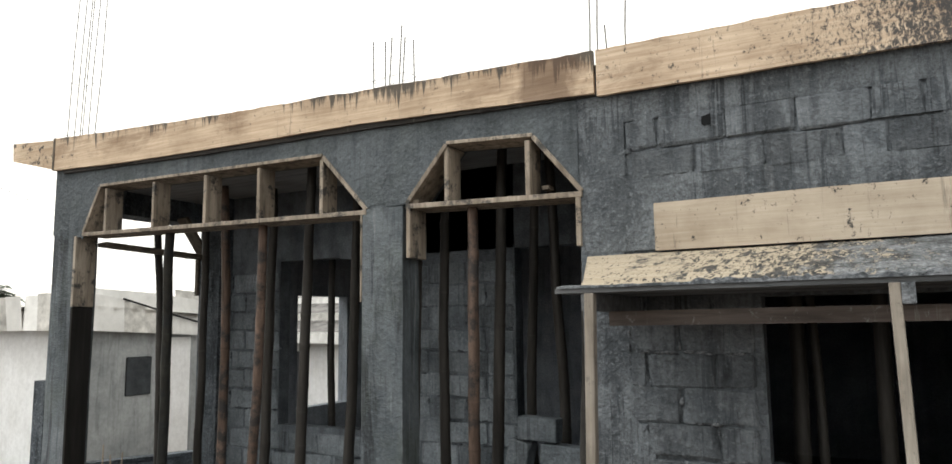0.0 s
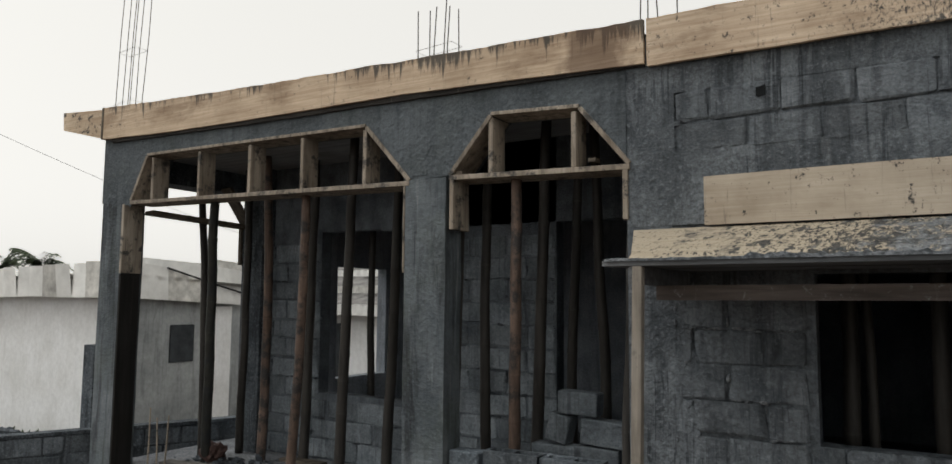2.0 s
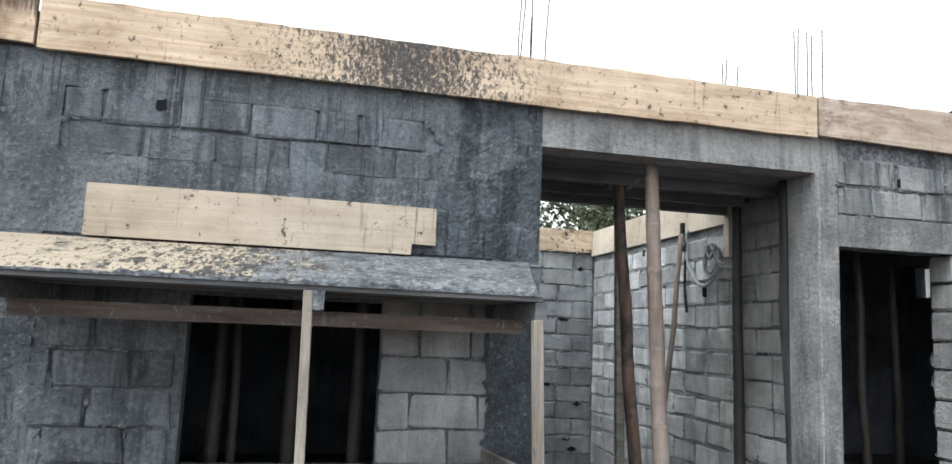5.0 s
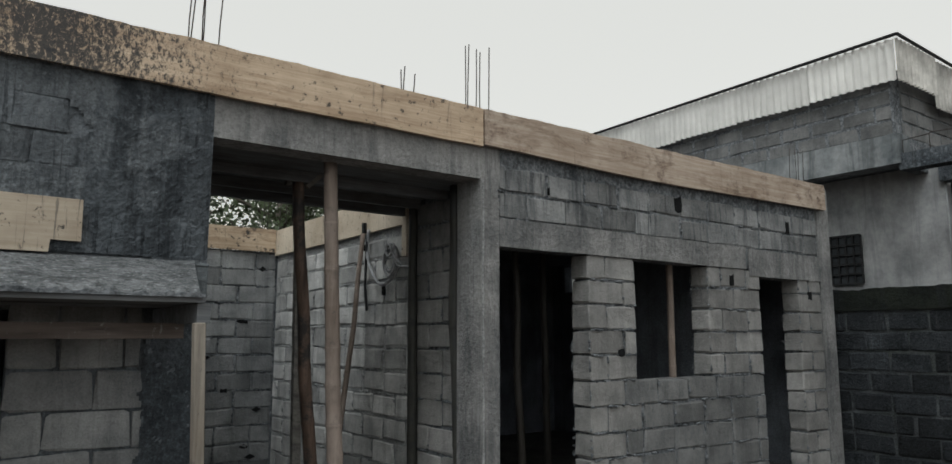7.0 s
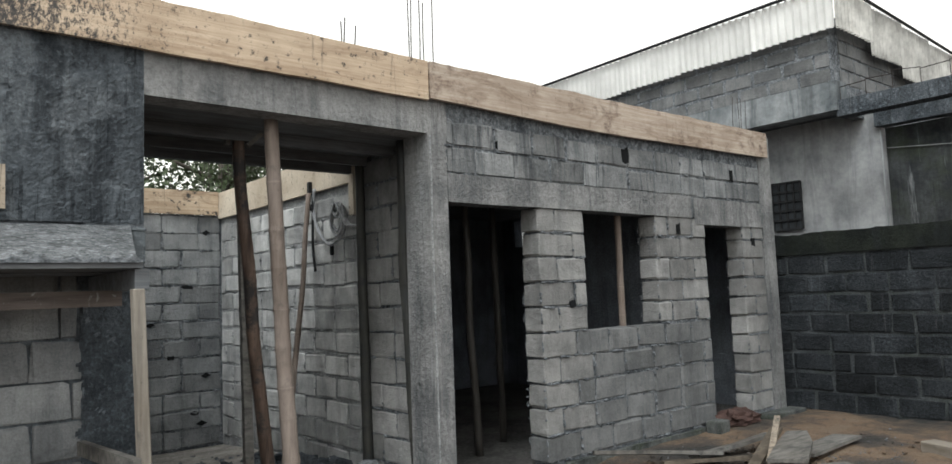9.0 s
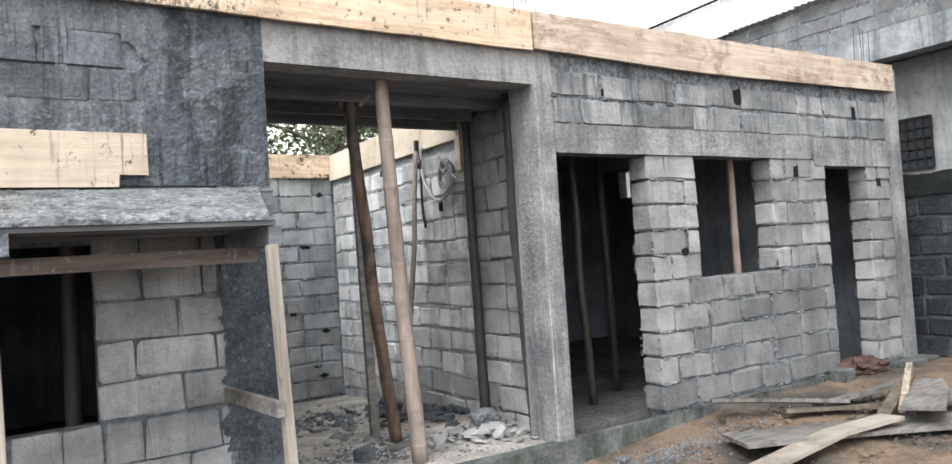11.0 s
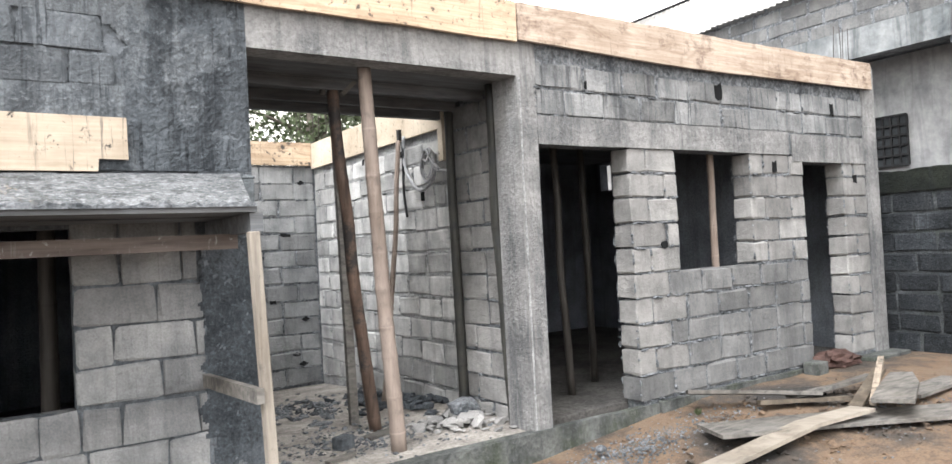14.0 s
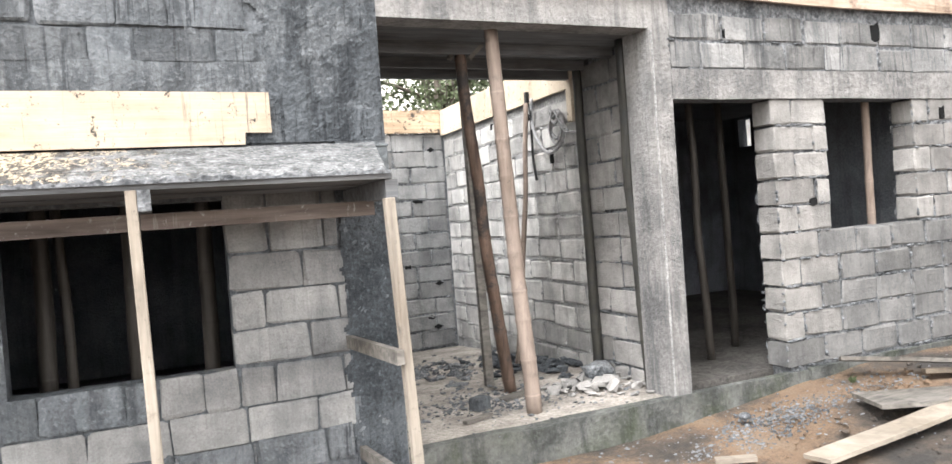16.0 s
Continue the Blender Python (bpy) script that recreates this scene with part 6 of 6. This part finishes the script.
# single larger lumps
for x, y, z, r, lab in ((2.82, 0.75, 0.09, 0.11, "large pale broken block lump on the rubble heap"), (3.25, -0.35, -0.1, 0.035, "pale stone on the gravel")):
    bm = bmesh.new()
    bmesh.ops.create_icosphere(bm, subdivisions=2, radius=r)
    for vt in bm.verts:
        vt.co = Vector((vt.co.x * 1.3, vt.co.y, vt.co.z * 0.75)) * (1 + 0.35 * noise.noise(vt.co * 14 + Vector((x, 0, 0))))
        vt.co += Vector((x, y, z))
    me = bpy.data.meshes.new("broken_block")
    bm.to_mesh(me)
    bm.free()
    me.materials.append(M["mortar"])
    thing("broken_block", lab, "rubble", "", me)


# ---- loose blocks ----
def loose_block(at, turn, size, material, label, tilt=(0, 0)):
    s = Shape().box(-size[0] / 2, size[0] / 2, -size[1] / 2, size[1] / 2, 0, size[2])
    ob = thing("cement_block", label, "block", "loose cement blocks", s.mesh("cement_block", material, bevel=0.008))
    ob.location = at
    ob.rotation_euler = (tilt[0], tilt[1], turn)


loose_block((1.74, 0.62, 0.0), 0.5, (0.14, 0.1, 0.09), M["block_wet"], "small dark block piece on the veranda floor")
for x, z, wide, tall, tl in ((-2.84, 0.16, 0.36, 0.2, 0.0), (-2.52, 0.17, 0.34, 0.2, 0.03), (-2.45, 0.38, 0.37, 0.18, 0.06), (-2.83, 0.385, 0.17, 0.2, 0.22), (-2.66, 0.585, 0.3, 0.165, 0.04), (-2.84, -0.045, 0.39, 0.2, 0.0), (-2.43, -0.045, 0.39, 0.2, 0.0), (-2.82, -0.25, 0.39, 0.2, 0.0), (-2.4, -0.25, 0.39, 0.2, 0.0)):
    loose_block((x, 0.635, z), 0.04 * math.sin(9 * x), (wide, 0.15, tall), M["block_porch"], "damp grey cement block in a rough stack", (0, tl))
loose_block((-3.26, 0.08, -0.25), 0.0, (0.24, 0.15, 0.61), M["block_wet"], "upright cement block on the porch sill")


def hollow_block(at, size, material, label):
    """A block laid with its two cells upwards."""
    w, d, t = size
    xs = (-w / 2, -w / 2 + 0.03, -0.015, 0.015, w / 2 - 0.03, w / 2)
    ys = (-d / 2, -d / 2 + 0.03, d / 2 - 0.03, d / 2)
    v = [(x, y, t) for y in ys for x in xs] + [(x, y, 0.0) for y in (ys[0], ys[3]) for x in (xs[0], xs[5])]
    f = [(0, 1, 2, 3, 4, 5, 25, 24), (23, 22, 21, 20, 19, 18, 26, 27), (18, 12, 6, 0, 24, 26), (5, 11, 17, 23, 27, 25), (24, 25, 27, 26)]
    for j in range(3):
        for i in range(5):
            q = (6 * j + i, 6 * j + i + 1, 6 * j + i + 7, 6 * j + i + 6)
            if j == 1 and i in (1, 3):
                k = len(v)
                v += [(v[c][0], v[c][1], 0.03) for c in q]
                f += [(q[a], q[(a + 1) % 4], k + (a + 1) % 4, k + a) for a in range(4)] + [(k, k + 1, k + 2, k + 3)]
            else:
                f.append(q)
    s = Shape().add(v, f)
    ob = thing("cement_block", label, "block", "loose cement blocks", s.mesh("cement_block", material))
    ob.location = at


for k, x in enumerate((-2.9, -2.47)):
    for q in range(3):
        hollow_block((x, 0.08, -0.25 + 0.213 * q), (0.41, 0.15, 0.21), M["block_wet"], "hollow cement block stacked across the narrow arch")
loose_block((6.25, -0.12, -0.02), 0.1, (0.2, 0.15, 0.12), M["slab"], "cement block half sunk at the second doorway")
loose_block((7.5, -0.1, -0.2), 0.0, (0.74, 0.2, 0.23), M["slab"], "concrete lump at the foot of the end column")
for x in (-2.32, -3.34):
    s = Shape().box(x, x + 0.05, 0.0, 0.08, 2.30, 2.325)
    thing("brick_shim", "small dark brick shim on the arch formwork", "shim", "brick shims", s.mesh("brick_shim", M["timber"]))
# sacking in the second doorway
bm = bmesh.new()
bmesh.ops.create_icosphere(bm, subdivisions=3, radius=0.2)
for vt in bm.verts:
    vt.co = Vector((vt.co.x * 1.5, vt.co.y * 0.7, vt.co.z * 0.5)) * (1 + 0.55 * noise.noise(vt.co * 13) + 0.25 * noise.noise(vt.co * 31))
    vt.co += Vector((6.72, -0.06, 0.05))
me = bpy.data.meshes.new("sack")
bm.to_mesh(me)
bm.free()
me.materials.append(M["plastic"])
thing("sack", "crumpled reddish sack in the second doorway", "sack", "", me)


# ---- boards lying in the yard ----
def yard_board(pts, width, thick, material, label, roll=0.0, taper=None):
    """A plank along the points, with its upper face tilted by roll."""
    v, f = [], []
    n = len(pts)
    for i, p in enumerate(pts):
        p = Vector(p)
        d = (Vector(pts[min(i + 1, n - 1)]) - Vector(pts[max(i - 1, 0)])).normalized()
        side = d.cross(Vector((0, 0, 1))).normalized()
        side = (side * math.cos(roll) + Vector((0, 0, 1)) * math.sin(roll))
        up = side.cross(d)
        w = width * (taper[i] if taper else 1)
        for sx, sz in ((-1, -1), (1, -1), (1, 1), (-1, 1)):
            v.append(tuple(p + side * sx * w / 2 + up * sz * thick / 2))
    for i in range(n - 1):
        for j in range(4):
            a, b = 4 * i + j, 4 * i + (j + 1) % 4
            f.append((a, b, b + 4, a + 4))
    f += [(3, 2, 1, 0), tuple(4 * (n - 1) + j for j in range(4))]
    return thing("loose_board", label, "board", "loose boards in the yard", mesh_from("loose_board", v, f, material))


M["board_yard"] = wood_like("bare_yard_board", (0.17, 0.155, 0.133), (0.29, 0.27, 0.238), along=(7.0, 3.0, 20.0), splat=0.3)
yard_board([(3.0, -1.17, -0.12), (3.7, -1.2, -0.05), (4.3, -1.27, 0.05), (4.82, -1.36, 0.08)], 0.2, 0.026, M["board_yard"], "long warped pale board lying across other boards", 0.1)
yard_board([(3.84, -0.82, 0.0), (4.6, -1.2, 0.01), (5.5, -1.78, 0.03)], 0.42, 0.026, M["timber_grey"], "wide grey wet board lying on the earth", 0.05)
yard_board([(4.38, -0.17, 0.1), (4.75, -0.5, 0.09), (5.12, -0.86, 0.07)], 0.15, 0.03, M["timber_grey"], "pale grey plank lying against the footing", 0.25)
yard_board([(4.98, -0.7, 0.05), (5.5, -0.78, 0.07), (5.95, -0.82, 0.1)], 0.12, 0.03, M["timber_grey"], "narrow grey plank on the board heap", 0.2)
yard_board([(4.7, -0.6, 0.03), (5.35, -1.08, 0.04)], 0.1, 0.03, M["timber"], "narrow weathered plank under the heap", 0.15)
yard_board([(4.88, -1.54, 0.15), (5.5, -1.28, 0.15), (6.0, -1.04, 0.13)], 0.27, 0.028, M["timber_grey"], "short grey panel propped on the heap", 0.05, (1.0, 0.95, 0.6))
yard_board([(5.6, -1.26, 0.04), (6.54, -1.22, 0.04)], 0.24, 0.025, M["timber_grey"], "grey board lying flat behind the heap", 0.05)
yard_board([(5.1, -1.28, 0.06), (5.68, -1.05, 0.3)], 0.045, 0.035, M["timber_pale"], "pale stick standing up in the heap")
yard_board([(5.0, -1.2, 0.03), (5.75, -1.0, 0.2)], 0.09, 0.03, M["timber"], "dark plank end in the heap")
loose_block((6.5, -2.02, -0.02), 1.2, (0.36, 0.16, 0.1), M["board_yard"], "pale concrete lump lying on the earth")
yard_board([(2.62, -0.78, -0.16), (2.82, -0.9, -0.15)], 0.05, 0.03, M["board_yard"], "small pale offcut on the gravel")
yard_board([(1.5, 0.32, 0.015), (1.72, 0.4, 0.016)], 0.05, 0.02, M["timber_grey"], "flat timber offcut on the veranda floor")
yard_board([(1.95, 0.7, 0.015), (2.25, 0.82, 0.016)], 0.1, 0.02, M["timber_grey"], "flat plank under the props")
yard_board([(-6.95, 0.35, -0.2), (-6.2, 0.5, -0.21)], 0.14, 0.03, M["timber_grey"], "pale plank lying on the porch floor")
yard_board([(-6.1, 1.1, -0.2), (-5.6, 1.15, -0.21)], 0.12, 0.03, M["timber"], "dark plank lying on the porch floor")
yard_board([(-5.1, 0.75, -0.22), (-4.3, 1.2, -0.22)], 0.06, 0.03, M["timber_grey"], "narrow lath on the porch floor")
# scraps of pipe and a tuft
s = Shape()
for k in range(3):
    s.tube([(4.9 + 0.05 * k, -2.0 - 0.04 * k, -0.0), (5.05 + 0.06 * k, -1.95 - 0.08 * k, 0.02), (5.2 + 0.05 * k, -2.02 - 0.05 * k, 0.0)], [0.018] * 3, 7)
thing("bamboo_scraps", "pale split bamboo scraps on the earth", "scraps", "", s.mesh("bamboo_scraps", M["timber_pale"], True))
weeds("grass_tuft", 5.12, 5.22, -2.08, -2.02, -0.02, 5, "small green grass tuft on the earth", 8, (0.03, 0.08))
weeds("sprout", 4.28, 4.36, -0.36, -0.32, -0.04, 4, "tiny green sprout by the footing", 9, (0.03, 0.07))


# thin sticks and a crumpled sheet on the porch floor
for x0, x1, y, z1 in ((-6.93, -6.916, 0.15, 0.35), (-6.79, -6.81, 0.15, 0.266), (-6.68, -6.637, 0.15, 0.3)):
    s = Shape().tube([(x0, y, -0.25), ((x0 + x1) / 2 + 0.006, y, (z1 - 0.25) / 2), (x1, y, z1)], [0.009, 0.009, 0.007], 6)
    thing("stick", "thin upright wooden stick at the porch edge", "stick", "sticks at the porch edge", s.mesh("stick", M["timber_pale"]))
bm = bmesh.new()
bmesh.ops.create_icosphere(bm, subdivisions=3, radius=0.11)
for vt in bm.verts:
    vt.co = Vector((vt.co.x * 1.2, vt.co.y, vt.co.z)) * (1 + 0.6 * noise.noise(vt.co * 17))
    vt.co += Vector((-6.77, 0.8, -0.17))
me = bpy.data.meshes.new("paper_sack")
bm.to_mesh(me)
bm.free()
me.materials.append(M["plastic"])
thing("paper_sack", "crumpled empty cement sack on the porch floor", "sack", "", me)


# ---- hose on the court wall ----
h = hub("hose", (3.08, 2.0, 2.3), "grey conduit hose looped on a peg in the wall", "hose")


def smooth_line(ctrl, x, steps=5):
    """A rounded line through (y, z) points on the wall at x."""
    pts = []
    p = [ctrl[0]] + ctrl + [ctrl[-1]]
    for i in range(1, len(p) - 2):
        for k in range(steps):
            t = k / steps
            pts.append([0.5 * (2 * b + (c - a) * t + (2 * a - 5 * b + 4 * c - d) * t * t + (3 * b - a - 3 * c + d) * t ** 3) for a, b, c, d in zip(p[i - 1], p[i], p[i + 1], p[i + 2])])
    return [(x, y, z) for y, z in pts + [ctrl[-1]]]


for name, x, rad, ctrl in (("loop", 3.06, 0.016, [(1.97, 2.455), (2.0, 2.25), (1.92, 2.07), (1.78, 1.94), (1.64, 1.91), (1.47, 1.98), (1.4, 2.11), (1.45, 2.23), (1.59, 2.2), (1.64, 2.1), (1.54, 2.02), (1.45, 2.1), (1.42, 2.2)]),
                           ("coil", 3.035, 0.013, [(1.36, 2.12), (1.45, 2.26), (1.58, 2.22), (1.62, 2.08), (1.52, 1.97), (1.42, 2.05), (1.44, 2.18)]),
                           ("coil", 3.02, 0.012, [(1.4, 2.24), (1.48, 2.15), (1.55, 2.2), (1.5, 2.26), (1.42, 2.17), (1.34, 2.08)]),
                           ("tail", 3.04, 0.011, [(1.46, 2.16), (1.36, 2.06), (1.26, 2.045), (1.16, 2.03)]),
                           ("tail", 3.035, 0.011, [(1.44, 2.22), (1.35, 2.1), (1.3, 2.06)])):
    pts = smooth_line(ctrl, x)
    set_part(name, Shape().tube(pts, [rad] * len(pts), 8).mesh(name, M["rubber"], True), h)
pts = smooth_line([(1.99, 2.4), (2.0, 2.2), (2.01, 1.93), (1.99, 1.78), (1.97, 1.68)], 3.055)
set_part("tail", Shape().tube(pts, [0.013] * len(pts), 8).mesh("tail", M["iron"], True), h)
s = Shape().beam((3.12, 2.06, 2.48), (3.04, 2.06, 2.48), 0.04, 0.1)
set_part("peg", s.mesh("peg", M["iron"]), h, "dark peg in a putlog hole")
bpy.context.view_layer.update()

# ---- put-log holes ----
# Shallow black patches on the wall face; the holes' shade is their colour.
for x, z, w, hh in ((-1.25, 2.615, 0.07, 0.06), (3.64, 2.575, 0.06, 0.07), (5.205, 2.635, 0.12, 0.14), (4.4, 1.3, 0.06, 0.06), (6.31, 2.17, 0.07, 0.13), (6.98, 2.58, 0.05, 0.12), (5.96, 1.975, 0.06, 0.1), (7.33, 1.87, 0.08, 0.09)):
    ring = [(x + w * (a + 0.12 * math.sin(9 * a + 5 * x)), z + hh * (c + 0.1 * math.sin(7 * a + 11 * c + x))) for a, c in ((-0.5, -0.42), (-0.1, -0.5), (0.45, -0.46), (0.5, 0.1), (0.42, 0.5), (-0.05, 0.46), (-0.48, 0.4), (-0.5, 0.0))]
    s = Shape().prism(ring, -0.0065 if x > 1 else -0.009, 0.03)
    structure("wall_hole", s.mesh("wall_hole", M["hole_shade"]), "black patch for the shade in a small hole broken in the blockwork")

for y, z, w, hh in ((2.15, 2.3, 0.06, 0.06), (3.0, 2.33, 0.06, 0.07), (1.75, 1.86, 0.05, 0.09)):
    structure("wall_hole", Shape().box(3.1, 3.13, y - w / 2, y + w / 2, z - hh / 2, z + hh / 2).mesh("wall_hole", M["hole_shade"], bevel=0.008), "black patch for the shade in a small hole broken in the blockwork")
structure("wall_hole", Shape().box(3.055, 3.085, 0.47, 0.54, 1.9, 2.02).mesh("wall_hole", M["hole_shade"], bevel=0.012), "black patch for the shade in a small hole broken in the blockwork")
for x, z, w in ((2.93, 2.26, 0.1), (2.79, 0.17, 0.12), (2.87, 0.05, 0.14), (2.72, 1.62, 0.17), (2.52, 0.82, 0.12), (2.92, 0.59, 0.12), (2.3, 1.2, 0.1)):
    ring = [(x + w * (0.4 + 0.12 * math.sin(5 * k + 9 * x)) * math.cos(0.785 * k), z + 0.032 * (0.8 + 0.3 * math.sin(3 * k + 7 * x)) * math.sin(0.785 * k)) for k in range(8)]
    structure("wall_hole", Shape().prism(ring, 4.462, 4.49).mesh("wall_hole", M["hole_shade"]), "black patch for the shade in a gap where mortar fell out")

# ---- pieces: blocks of the walls ----
lay_blocks(wall_right, (3.115, RT / 2), (1, 0), 7.56 - 3.115, 0.05, 2.1, RT, lambda u, z: "block_damp" if (1.4 < u < 3.4 and z < 1.0) or (2.4 < u < 3.4 and (z * 7.3 + u * 3.1) % 1 < 0.45) or (0.9 < u < 1.4 and z < 0.2) else "block", skip=[(0, 0.915, -1, 2.2), (1.485, 2.47, 1.03, 2.2), (3.315, 3.995, -1, 2.2)], seed=3, squeeze=0.9, joint=0.011)
lay_blocks(wall_right, (3.115, RT / 2), (1, 0), 7.56 - 3.115, 2.31, 2.82, RT, "block_streak", seed=4, course=0.205, shift=0.13, squeeze=0.6)
lay_blocks(wall_mid, (-1.77, 0.074), (1, 0), 2.46, 0.035, 1.64, 0.15, "block_smeared", skip=[(0.72, 2.5, 0.2, 1.66)], seed=6, course=0.2015, width=0.4, shift=0.1, squeeze=0.6, joint=0.011)
for k, (z0, z1, joints) in enumerate(((1.44, 1.63, (0.062, 0.282, 0.592, 0.68)), (1.255, 1.44, (0.062, 0.282, 0.592, 0.68)), (1.045, 1.255, (0.066, 0.459, 0.707)), (0.845, 1.045, (0.066, 0.248, 0.651, 0.71)), (0.64, 0.845, (0.066, 0.474, 0.712)),
                                     (0.42, 0.635, (-0.331, -0.106, 0.081, 0.269, 0.656, 0.71)), (0.215, 0.42, (-1.05, -0.679, -0.288, 0.105, 0.495, 0.72)))):
    lay_row(wall_mid, joints, z0, z1, 0.074, 0.15, "block_mid", 40 + k)
lay_row(wall_mid, (-1.05, -0.88, -0.492, -0.331), 0.42, 0.635, 0.074, 0.15, "block_wet", 49)
lay_row(wall_mid, (-1.748, -1.554, -1.151, -0.762, -0.388, -0.141, 0.253), 2.485, 2.685, 0.0725, 0.15, "block_smeared", 50)
lay_row(wall_mid, (-1.72, -1.33, -0.934, -0.531, -0.313, 0.082, 0.3), 2.292, 2.482, 0.0725, 0.15, "block_smeared", 51)
lay_blocks(wall_return, (3.1, 0.28), (0, 1), 0.84, -0.1, 2.5, 0.075, "block", seed=21, course=0.205, width=0.4, joint=0.014, squeeze=0.7)
lay_blocks(wall_side, (3.2, 0.32), (0, 1), 4.14, -0.1, 2.44, 0.18, "block_skylit", seed=10, course=0.205, width=0.4, joint=0.02, squeeze=0.9, mortar="mortar_pale", gap_chance=0.01)
lay_blocks(wall_back, (1.0, 4.55), (1, 0), 2.1, -0.2, 2.46, 0.16, "block_mid", seed=11, course=0.204, joint=0.012, gap_chance=0.015, squeeze=0.7, mortar="mortar")
lay_blocks(wall_porch_back, (-7.1, PY + 0.085), (1, 0), 3.86, -0.25, 2.0, 0.17, "block_porch", skip=[(1.1, 2.55, 0.42, 3)], seed=12, joint=0.013, squeeze=0.5, mortar="mortar_wet")
